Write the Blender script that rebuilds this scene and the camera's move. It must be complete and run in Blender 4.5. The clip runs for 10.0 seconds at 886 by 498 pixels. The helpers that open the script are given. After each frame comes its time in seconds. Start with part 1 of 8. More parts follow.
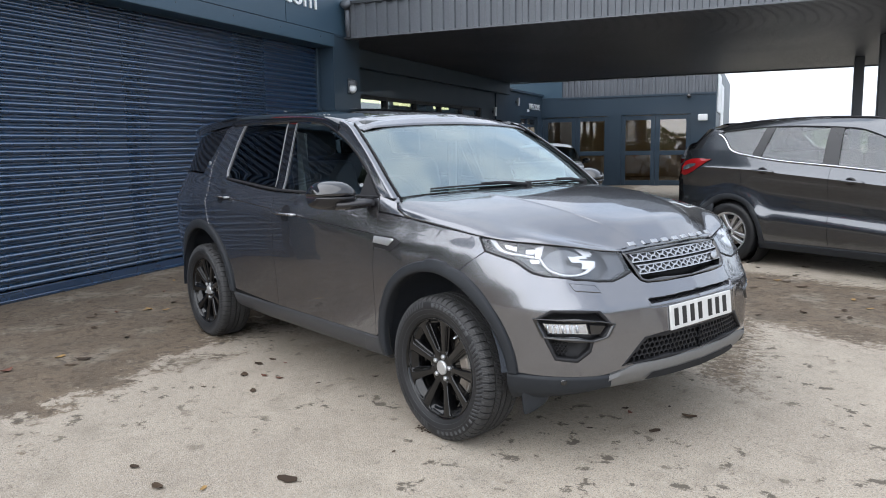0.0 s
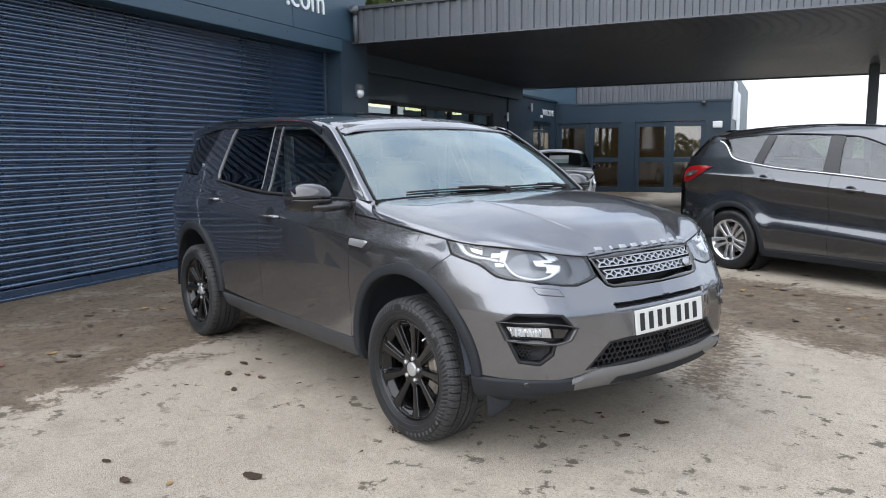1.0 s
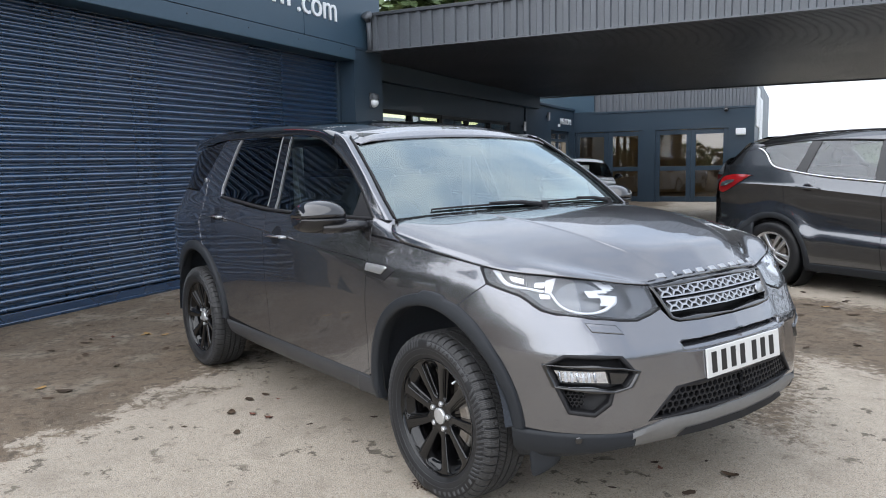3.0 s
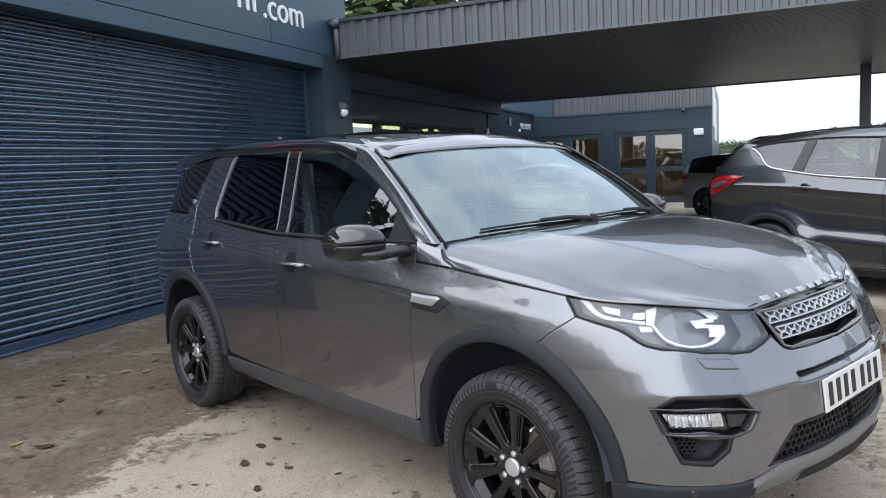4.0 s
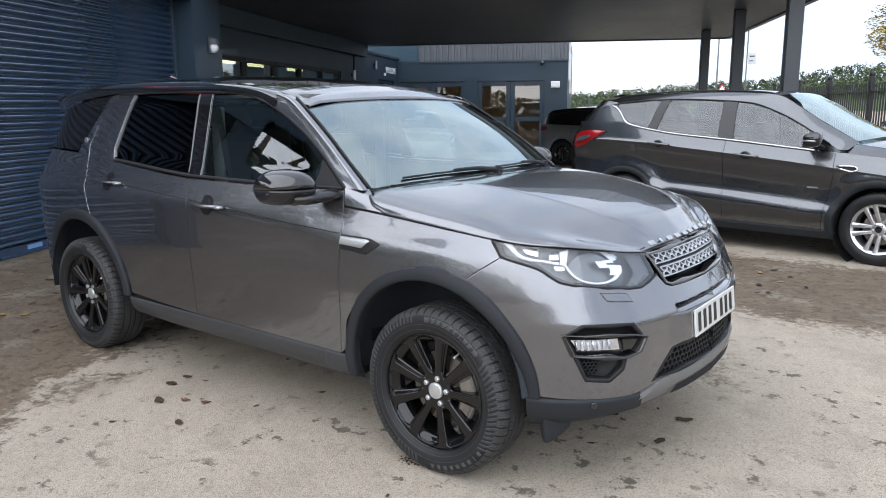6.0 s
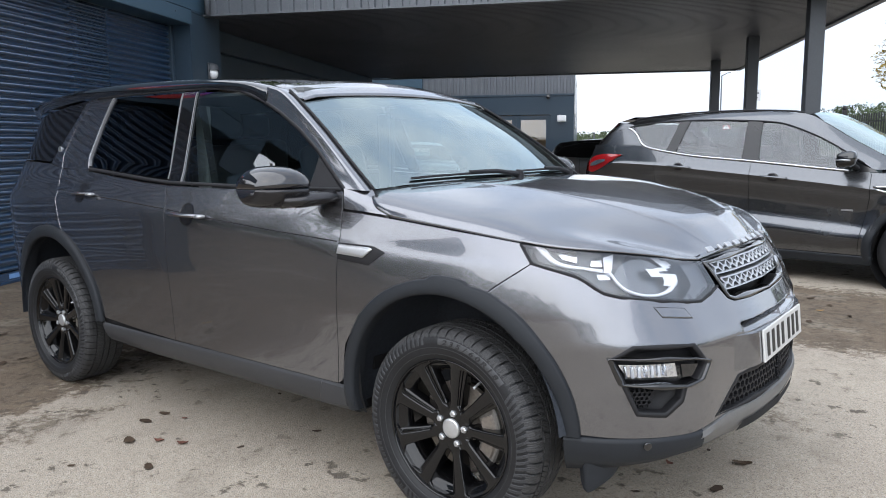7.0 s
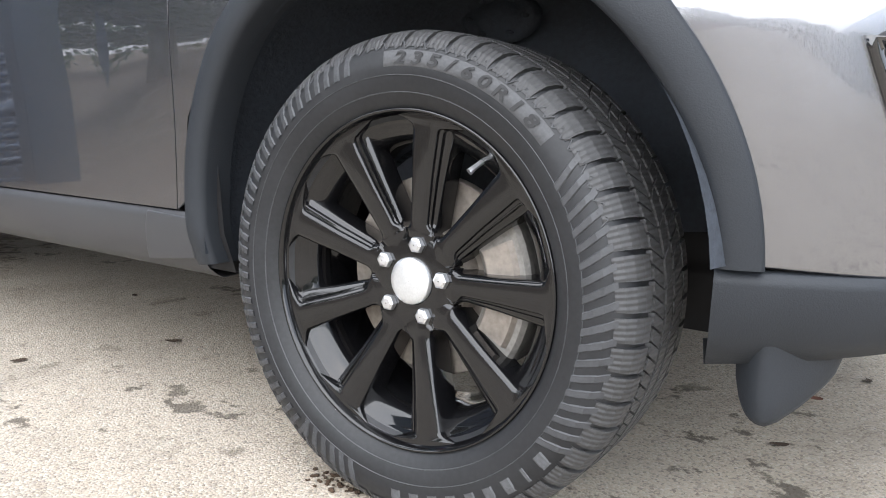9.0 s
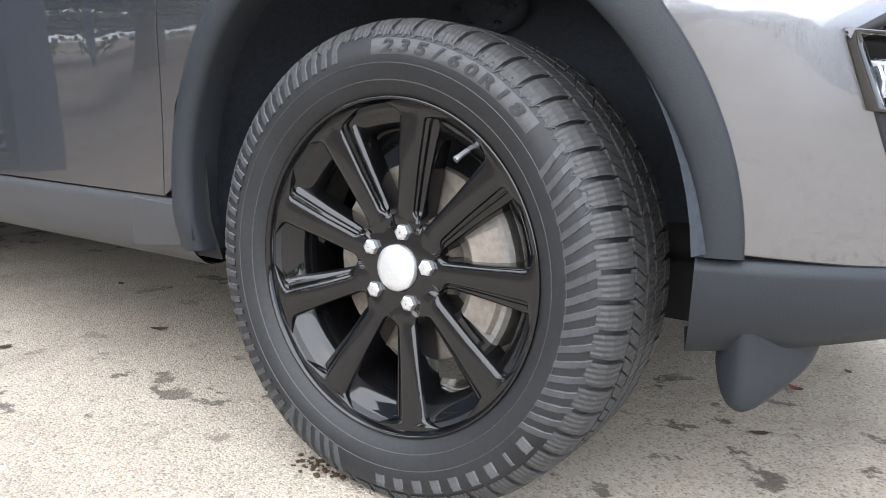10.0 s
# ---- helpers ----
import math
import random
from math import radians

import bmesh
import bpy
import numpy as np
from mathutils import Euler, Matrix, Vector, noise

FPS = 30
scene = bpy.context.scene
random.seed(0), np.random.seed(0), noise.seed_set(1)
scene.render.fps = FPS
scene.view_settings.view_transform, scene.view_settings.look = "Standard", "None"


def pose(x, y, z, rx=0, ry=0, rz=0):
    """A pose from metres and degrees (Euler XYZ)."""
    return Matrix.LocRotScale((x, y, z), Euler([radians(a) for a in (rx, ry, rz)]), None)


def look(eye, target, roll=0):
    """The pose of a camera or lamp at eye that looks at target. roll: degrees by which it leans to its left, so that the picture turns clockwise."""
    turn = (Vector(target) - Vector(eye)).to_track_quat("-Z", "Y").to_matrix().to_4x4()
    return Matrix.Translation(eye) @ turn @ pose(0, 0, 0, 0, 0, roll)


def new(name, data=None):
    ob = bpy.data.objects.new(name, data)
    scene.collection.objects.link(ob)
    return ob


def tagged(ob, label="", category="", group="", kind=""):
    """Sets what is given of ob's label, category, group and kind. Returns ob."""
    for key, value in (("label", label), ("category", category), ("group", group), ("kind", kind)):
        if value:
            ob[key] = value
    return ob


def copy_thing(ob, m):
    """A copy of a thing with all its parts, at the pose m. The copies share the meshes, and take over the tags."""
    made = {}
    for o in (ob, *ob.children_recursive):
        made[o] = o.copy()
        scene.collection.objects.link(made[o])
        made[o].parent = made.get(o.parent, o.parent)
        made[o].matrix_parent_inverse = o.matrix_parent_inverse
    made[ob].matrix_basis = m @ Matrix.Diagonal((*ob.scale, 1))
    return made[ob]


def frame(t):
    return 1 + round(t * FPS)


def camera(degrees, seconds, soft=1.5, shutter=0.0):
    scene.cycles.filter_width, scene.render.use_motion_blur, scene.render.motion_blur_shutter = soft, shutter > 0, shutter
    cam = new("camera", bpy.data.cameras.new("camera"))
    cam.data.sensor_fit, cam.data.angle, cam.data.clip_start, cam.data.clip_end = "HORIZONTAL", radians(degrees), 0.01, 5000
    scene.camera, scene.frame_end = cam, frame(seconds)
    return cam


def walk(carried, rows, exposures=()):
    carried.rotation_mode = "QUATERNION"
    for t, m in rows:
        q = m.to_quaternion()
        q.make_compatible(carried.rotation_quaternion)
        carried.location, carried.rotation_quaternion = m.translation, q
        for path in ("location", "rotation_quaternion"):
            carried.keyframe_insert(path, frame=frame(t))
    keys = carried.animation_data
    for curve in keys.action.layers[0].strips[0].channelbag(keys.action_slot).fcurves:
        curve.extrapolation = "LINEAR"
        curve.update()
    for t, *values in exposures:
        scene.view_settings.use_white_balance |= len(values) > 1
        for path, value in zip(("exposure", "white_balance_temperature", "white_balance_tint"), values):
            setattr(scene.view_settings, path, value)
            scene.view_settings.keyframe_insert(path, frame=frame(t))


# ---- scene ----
cam = camera(61.7, 10.0, soft=1.0)
PATH = [
    (0, (2.705, -3.037, 1.408), (1.167, -1.789, 1.131), -1.0),
    (0.5, (2.802, -2.949, 1.408), (1.251, -1.714, 1.139), -0.8),
    (1, (2.878, -2.879, 1.4), (1.307, -1.67, 1.137), -0.5),
    (1.5, (2.902, -2.866, 1.395), (1.315, -1.676, 1.139), -0.7),
    (2, (2.878, -2.834, 1.393), (1.276, -1.661, 1.154), -1.2),
    (2.5, (2.705, -2.729, 1.379), (1.104, -1.553, 1.143), -1.1),
    (3, (2.432, -2.628, 1.402), (0.836, -1.447, 1.168), -1.1),
    (3.2, (2.315, -2.607, 1.402), (0.724, -1.419, 1.164), -1.1),
    (4.3, (1.782, -2.814, 1.458), (0.323, -1.468, 1.21), -3.0),
    (4.5, (1.779, -2.903, 1.46), (0.38, -1.505, 1.163), -2.3),
    (5, (1.842, -3.111, 1.522), (0.59, -1.593, 1.165), -1.1),
    (6.5, (1.795, -3.097, 1.445), (0.578, -1.556, 1.064), -0.4),
    (7, (1.509, -2.777, 1.303), (0.271, -1.23, 1.028), -0.5),
    (7.5, (1.212, -2.353, 1.233), (-0.024, -0.791, 1.046), -0.6),
    (7.8, (1.009, -2.085, 1.149), (-0.222, -0.524, 0.93), -0.9),
    (8, (0.862, -1.964, 1.071), (-0.335, -0.384, 0.805), -0.6),
    (8.2, (0.738, -1.88, 0.891), (-0.43, -0.275, 0.647), 1.2),
    (8.5, (0.675, -1.738, 0.664), (-0.523, -0.16, 0.392), 1.8),
    (9, (0.667, -1.701, 0.562), (-0.489, -0.098, 0.253), 1.6),
    (9.5, (0.683, -1.698, 0.56), (-0.444, -0.076, 0.241), 1.9),
    (10, (0.676, -1.707, 0.556), (-0.452, -0.088, 0.229), 2.2),
]
walk(cam, [(t, look(eye, target, roll)) for t, eye, target, roll in PATH], [(0.0, 0.9, 6250, 10), (7.0, 0.9, 6200, 10), (7.6, 0.80, 6100, 10), (8.2, 0.98, 6500, 10), (8.5, 1.35, 6500, 10), (8.8, 1.80, 6350, 10), (9.2, 2.04, 6250, 10), (10.0, 2.0, 6200, 10)])

# ---------- daylight: bright overcast sky, soft sun ----------
world = bpy.data.worlds.new("sky")
scene.world = world
world.use_nodes = True
wn, wl = world.node_tree.nodes, world.node_tree.links
sky = wn.new("ShaderNodeTexSky")
sky.sky_type, sky.sun_disc = "NISHITA", False
sky.sun_elevation, sky.sun_rotation = radians(42), radians(175)
sky.dust_density, sky.air_density = 2.0, 1.0
cloud = wn.new("ShaderNodeTexNoise")
cloud.inputs["Scale"].default_value, cloud.inputs["Detail"].default_value, cloud.inputs["Roughness"].default_value = 4.6, 7.0, 0.55
cramp = wn.new("ShaderNodeValToRGB")
cramp.color_ramp.elements[0].position, cramp.color_ramp.elements[0].color = 0.37, (0, 0, 0, 1)
cramp.color_ramp.elements[1].position, cramp.color_ramp.elements[1].color = 0.62, (1, 1, 1, 1)
shade = wn.new("ShaderNodeMix")
shade.data_type = "RGBA"
shade.inputs[6].default_value, shade.inputs[7].default_value = (6.3, 7.1, 8.4, 1), (9.2, 9.5, 10.0, 1)
mixed = wn.new("ShaderNodeMix")
mixed.data_type = "RGBA"
mixed.inputs[0].default_value = 0.8
background = wn["Background"]
background.inputs["Strength"].default_value = 0.094
wl.new(cloud.outputs["Fac"], cramp.inputs[0])
wl.new(cramp.outputs[0], shade.inputs[0])
wl.new(sky.outputs[0], mixed.inputs[6])
wl.new(shade.outputs[2], mixed.inputs[7])
wl.new(mixed.outputs[2], background.inputs["Color"])
sun = new("sun", bpy.data.lights.new("sun", "SUN"))
sun.data.energy, sun.data.angle, sun.data.color = 2.0, radians(120), (1.0, 0.975, 0.94)
sun.matrix_world = look((0, 0, 20), (-0.97, 11.1, 9.96))

# ---------- materials ----------
def mat(name, col, rough=0.5, metal=0.0, var=0.12, scale=6.0, fine=60.0, bump=0.0, coat=0.0, spec=0.5, rvar=0.1, flake=False, emit=0.0, trans=0.0, ior=1.45, piece=0.0, coat_ior=1.5):
    """A painted or natural surface: base colour with stains at two scales, uneven gloss and fine relief."""
    m = bpy.data.materials.new(name)
    m.use_nodes = True
    n, l = m.node_tree.nodes, m.node_tree.links
    p = n["Principled BSDF"]
    tc = n.new("ShaderNodeTexCoord")
    big, small = n.new("ShaderNodeTexNoise"), n.new("ShaderNodeTexNoise")
    for t, sc in ((big, scale), (small, fine)):
        t.inputs["Scale"].default_value, t.inputs["Detail"].default_value = sc, 5.0
        l.new(tc.outputs["Object"], t.inputs["Vector"])
    add = n.new("ShaderNodeMath")
    add.operation = "ADD"
    l.new(big.outputs["Fac"], add.inputs[0])
    l.new(small.outputs["Fac"], add.inputs[1])
    total = add.outputs[0]
    if piece:
        info = n.new("ShaderNodeObjectInfo")
        pm = n.new("ShaderNodeMath")
        pm.operation, pm.inputs[1].default_value = "MULTIPLY_ADD", piece
        l.new(info.outputs["Random"], pm.inputs[0])
        l.new(add.outputs[0], pm.inputs[2])
        total = pm.outputs[0]
    mr = n.new("ShaderNodeMapRange")
    mr.inputs[1].default_value, mr.inputs[2].default_value = 0.65, 1.35
    mr.inputs[3].default_value, mr.inputs[4].default_value = 1 - var, 1 + var
    l.new(total, mr.inputs[0])
    mul = n.new("ShaderNodeVectorMath")
    mul.operation = "SCALE"
    mul.inputs[0].default_value = col
    l.new(mr.outputs[0], mul.inputs["Scale"])
    l.new(mul.outputs[0], p.inputs["Base Color"])
    rr = n.new("ShaderNodeMapRange")
    rr.inputs[1].default_value, rr.inputs[2].default_value = 0.3, 0.7
    rr.inputs[3].default_value, rr.inputs[4].default_value = max(0.0, rough * (1 - rvar)), min(1.0, rough * (1 + rvar))
    l.new(big.outputs["Fac"], rr.inputs[0])
    l.new(rr.outputs[0], p.inputs["Roughness"])
    p.inputs["Metallic"].default_value = metal
    p.inputs["Specular IOR Level"].default_value = spec
    p.inputs["Coat Weight"].default_value = coat
    p.inputs["Coat Roughness"].default_value = 0.02
    p.inputs["Coat IOR"].default_value = coat_ior
    p.inputs["Transmission Weight"].default_value = trans
    p.inputs["IOR"].default_value = ior
    if emit:
        p.inputs["Emission Color"].default_value = (*col, 1)
        p.inputs["Emission Strength"].default_value = emit
    if bump:
        b = n.new("ShaderNodeBump")
        b.inputs["Strength"].default_value, b.inputs["Distance"].default_value = bump, 0.004
        l.new(small.outputs["Fac"], b.inputs["Height"])
        l.new(b.outputs[0], p.inputs["Normal"])
    if flake:
        vor = n.new("ShaderNodeTexVoronoi")
        vor.inputs["Scale"].default_value = 1400.0
        l.new(tc.outputs["Object"], vor.inputs["Vector"])
        b = n.new("ShaderNodeBump")
        b.inputs["Strength"].default_value, b.inputs["Distance"].default_value = 0.06, 0.001
        l.new(vor.outputs["Distance"], b.inputs["Height"])
        l.new(b.outputs[0], p.inputs["Normal"])
    return m


def glass(name, tint, dark, rough=0.0, base=0.08, shine=(0.95, 0.97, 1.0)):
    """Thin window glass: clear mirror gloss over a tint that lets part of the light through."""
    m = bpy.data.materials.new(name)
    m.use_nodes = True
    n, l = m.node_tree.nodes, m.node_tree.links
    n.remove(n["Principled BSDF"])
    lw = n.new("ShaderNodeLayerWeight")
    lw.inputs["Blend"].default_value = 0.5
    pw, fr = n.new("ShaderNodeMath"), n.new("ShaderNodeMath")
    pw.operation, pw.inputs[1].default_value = "POWER", 4.0
    fr.operation, fr.inputs[1].default_value, fr.inputs[2].default_value = "MULTIPLY_ADD", 1.0 - base, base
    l.new(lw.outputs["Facing"], pw.inputs[0])
    l.new(pw.outputs[0], fr.inputs[0])
    tr, gl, mx = n.new("ShaderNodeBsdfTransparent"), n.new("ShaderNodeBsdfGlossy"), n.new("ShaderNodeMixShader")
    tr.inputs["Color"].default_value = tuple(c * dark for c in tint) + (1,)
    gl.inputs["Roughness"].default_value = rough
    gl.inputs["Color"].default_value = shine + (1,)
    l.new(fr.outputs[0], mx.inputs[0])
    l.new(tr.outputs[0], mx.inputs[1])
    l.new(gl.outputs[0], mx.inputs[2])
    l.new(mx.outputs[0], n["Material Output"].inputs["Surface"])
    return m


M = dict(
    paint=mat("grey_metallic_paint", (0.180, 0.183, 0.200), 0.24, 0.92, 0.03, 2.0, 30.0, coat=1.0, coat_ior=1.72, flake=True, rvar=0.08),
    kpaint=mat("dark_grey_paint", (0.108, 0.114, 0.124), 0.25, 0.9, 0.03, 2.0, 30.0, coat=1.0, coat_ior=1.65, flake=True),
    hpaint=mat("hatchback_paint", (0.33, 0.33, 0.345), 0.32, 0.85, 0.03, 2.0, 30.0, coat=1.0),
    white_paint=mat("white_paint", (0.72, 0.73, 0.74), 0.3, 0.0, 0.03, coat=1.0),
    black_paint=mat("black_paint", (0.010, 0.010, 0.012), 0.25, 0.0, 0.05, coat=0.35),
    gloss=mat("gloss_black", (0.008, 0.008, 0.009), 0.08, 0.0, 0.1, coat=1.0, rvar=0.3),
    dark_glass=mat("black_glass", (0.006, 0.006, 0.007), 0.05, 0.0, 0.1, spec=0.45),
    satin=mat("satin_black", (0.007, 0.007, 0.008), 0.22, 0.0, 0.12, coat=0.9),
    clad=mat("grained_grey_plastic", (0.020, 0.0225, 0.0265), 0.52, 0.0, 0.14, 5.0, 500.0, bump=0.12, rvar=0.15, spec=0.28),
    sill=mat("grey_sill_plastic", (0.042, 0.043, 0.047), 0.42, 0.0, 0.12, 5.0, 400.0, bump=0.06, spec=0.4),
    plastic=mat("black_plastic", (0.014, 0.014, 0.016), 0.55, 0.0, 0.2, 8.0, 300.0, bump=0.1, spec=0.35),
    dark=mat("dark_void", (0.006, 0.006, 0.007), 0.8, 0.0, 0.2),
    liner=mat("wheel_arch_felt", (0.026, 0.031, 0.040), 0.75, 0.0, 0.35, 9.0, 90.0, bump=0.6),
    rubber=mat("tyre_rubber", (0.014, 0.0145, 0.016), 0.44, 0.0, 0.3, 7.0, 120.0, bump=0.06, rvar=0.25, spec=0.36),
    rubber_light=mat("scuffed_rubber", (0.034, 0.035, 0.038), 0.5, 0.0, 0.3, 30.0, 200.0, bump=0.1),
    cap_black=mat("mirror_gloss_black", (0.010, 0.010, 0.012), 0.06, 0.0, 0.1, coat=1.0, coat_ior=1.55),
    chrome=mat("chrome", (0.75, 0.76, 0.78), 0.12, 1.0, 0.05),
    edge=mat("dull_grey_edge", (0.15, 0.155, 0.165), 0.5, 0.3, 0.1),
    silver=mat("silver_paint", (0.42, 0.43, 0.45), 0.35, 0.8, 0.06, coat=0.5),
    skid=mat("skid_plate_paint", (0.19, 0.19, 0.19), 0.45, 0.5, 0.06),
    alloy=mat("machined_alloy", (0.62, 0.63, 0.65), 0.3, 0.9, 0.06),
    cap=mat("brushed_centre_cap", (0.62, 0.63, 0.64), 0.38, 0.8, 0.1, 20, 300),
    disc=mat("brake_disc_steel", (0.21, 0.185, 0.16), 0.5, 0.6, 0.35, 12.0, 90.0, bump=0.2),
    caliper=mat("cast_caliper", (0.20, 0.19, 0.175), 0.6, 0.6, 0.3, 20, 120, bump=0.3),
    plate=mat("plate_white", (0.60, 0.60, 0.585), 0.35, 0.0, 0.03, coat=0.3),
    char=mat("plate_black", (0.012, 0.012, 0.012), 0.45),
    red=mat("red_lens", (0.26, 0.008, 0.010), 0.12, 0.0, 0.06, coat=1.0),
    lens_in=mat("lamp_reflector", (0.82, 0.84, 0.88), 0.14, 0.95, 0.1, 40.0, 200.0),
    lamp_body=mat("lamp_bezel", (0.10, 0.105, 0.115), 0.28, 0.4, 0.1),
    lamp_bowl=mat("lamp_bowl", (0.22, 0.225, 0.235), 0.22, 0.6, 0.06),
    drl=mat("daytime_light_guide", (0.72, 0.74, 0.77), 0.25, 0.1, 0.04),
    seat=mat("black_leather", (0.022, 0.022, 0.024), 0.5, 0.0, 0.2, 20, 200, bump=0.2),
    trim_grey=mat("grey_cabin_trim", (0.17, 0.18, 0.185), 0.6, 0.0, 0.1),
    clear=glass("clear_glass", (0.82, 0.95, 0.93), 0.78, base=0.13),
    screen=glass("windscreen_glass", (0.76, 0.95, 0.96), 0.72, base=0.32, shine=(0.86, 0.99, 1.0)),
    kglass=glass("crossover_glass", (0.9, 0.97, 0.95), 0.80, base=0.11),
    shopglass=glass("shop_door_glass", (0.92, 0.86, 0.76), 0.8, base=0.10),
    tinted=glass("privacy_glass", (0.55, 0.58, 0.60), 0.10, base=0.03),
    lens=glass("clear_lens", (0.97, 0.98, 1.0), 0.96),
    wall=mat("dark_blue_cladding", (0.023, 0.042, 0.064), 0.45, 0.0, 0.10, 0.8, 40.0, bump=0.02, coat=0.1),
    wall_hi=mat("blue_band_cladding", (0.040, 0.075, 0.110), 0.42, 0.0, 0.10, 0.8, 40.0, bump=0.02),
    slat=mat("shutter_blue_steel", (0.020, 0.056, 0.122), 0.28, 0.35, 0.10, 1.2, 50.0, bump=0.02, coat=1.0, coat_ior=1.95, piece=0.15),
    fascia=mat("grey_profiled_steel", (0.105, 0.115, 0.13), 0.45, 0.1, 0.12, 1.0, 40.0, bump=0.02),
    soffit=mat("soffit_panel", (0.058, 0.062, 0.076), 0.42, 0.1, 0.14, 0.6, 30.0, bump=0.02, piece=0.2),
    post=mat("post_steel", (0.050, 0.056, 0.064), 0.5, 0.0, 0.12, 1.5, 40.0),
    concrete=mat("concrete", (0.30, 0.28, 0.25), 0.9, 0.0, 0.2, 2.0, 60.0, bump=0.4),
    lampw=mat("opal_lamp", (0.75, 0.78, 0.80), 0.35, 0.0, 0.03),
    tube=mat("ceiling_tube", (1.0, 0.80, 0.42), 0.5, emit=1.5),
    fill_tube=mat("showroom_fill_tube", (1.0, 0.93, 0.75), 0.5, emit=3.0),
    room=mat("showroom_wall", (0.42, 0.34, 0.24), 0.8, 0.0, 0.15),
    sign=mat("white_sign", (0.78, 0.80, 0.82), 0.4, 0.0, 0.03),
    grass=mat("rough_grass", (0.055, 0.085, 0.025), 0.9, 0.0, 0.4, 0.3, 8.0, bump=0.4),
    iron=mat("black_railing", (0.018, 0.019, 0.021), 0.5, 0.0, 0.15),
    bark=mat("bark", (0.10, 0.08, 0.06), 0.9, 0.0, 0.3, 6, 40, bump=0.6),
    leaf=mat("green_leaves", (0.060, 0.095, 0.028), 0.6, 0.0, 0.55, 0.9, 6.0),
    leaf_far=mat("far_leaves", (0.058, 0.078, 0.038), 0.85, 0.0, 0.6, 0.06, 0.9),
    leaf_gold=mat("autumn_leaves", (0.26, 0.19, 0.035), 0.6, 0.0, 0.5, 1.2, 6.0),
    blue_label=mat("blue_label", (0.16, 0.3, 0.55), 0.5, 0.0, 0.1),
    red_sign=mat("red_sign", (0.6, 0.04, 0.04), 0.45),
    dead_leaf=mat("fallen_leaf", (0.036, 0.022, 0.012), 0.85, 0.0, 0.5, 30, 200, piece=0.5),
    gold_leaf=mat("yellow_fallen_leaf", (0.28, 0.17, 0.06), 0.8, 0.0, 0.3, 30, 200),
    red_leaf=mat("red_fallen_leaf", (0.11, 0.045, 0.03), 0.8, 0.0, 0.4, 30, 200, piece=0.4),
    mud=mat("orange_mud", (0.040, 0.024, 0.013), 0.9, 0.0, 0.5, 40, 200),
)


def tread_material():
    """Tyre rubber with fine sipes cut across the blocks, set by the angle round the hub."""
    q = mat("tread_rubber", (0.036, 0.036, 0.037), 0.62, 0.0, 0.35, 9.0, 160.0)
    n, l = q.node_tree.nodes, q.node_tree.links
    tc, sp = n.new("ShaderNodeTexCoord"), n.new("ShaderNodeSeparateXYZ")
    l.new(tc.outputs["Object"], sp.inputs[0])
    at, mu, si = n.new("ShaderNodeMath"), n.new("ShaderNodeMath"), n.new("ShaderNodeMath")
    at.operation, mu.operation, si.operation = "ARCTAN2", "MULTIPLY", "SINE"
    l.new(sp.outputs[2], at.inputs[0])
    l.new(sp.outputs[0], at.inputs[1])
    l.new(at.outputs[0], mu.inputs[0])
    mu.inputs[1].default_value = 58.0 * 5
    l.new(mu.outputs[0], si.inputs[0])
    b = n.new("ShaderNodeBump")
    b.inputs["Strength"].default_value, b.inputs["Distance"].default_value = 0.45, 0.0010
    l.new(si.outputs[0], b.inputs["Height"])
    l.new(b.outputs[0], n["Principled BSDF"].inputs["Normal"])
    return q


M["tread"] = tread_material()


def sign_material():
    """Printed board shading upwards from red through violet to blue."""
    q = mat("printed_oval", (0.5, 0.05, 0.05), 0.4)
    n, l = q.node_tree.nodes, q.node_tree.links
    tc, sp, mr, rp = n.new("ShaderNodeTexCoord"), n.new("ShaderNodeSeparateXYZ"), n.new("ShaderNodeMapRange"), n.new("ShaderNodeValToRGB")
    l.new(tc.outputs["Object"], sp.inputs[0])
    mr.inputs[1].default_value, mr.inputs[2].default_value = -.38, .38
    l.new(sp.outputs[2], mr.inputs[0])
    l.new(mr.outputs[0], rp.inputs[0])
    e = rp.color_ramp.elements
    e[0].position, e[0].color = .25, (.62, .04, .03, 1)
    e[1].position, e[1].color = .95, (.05, .35, .40, 1)
    for at, c in ((.48, (.25, .03, .20, 1)), (.66, (.03, .09, .45, 1))):
        e.new(at).color = c
    l.new(rp.outputs[0], n["Principled BSDF"].inputs["Base Color"])
    return q


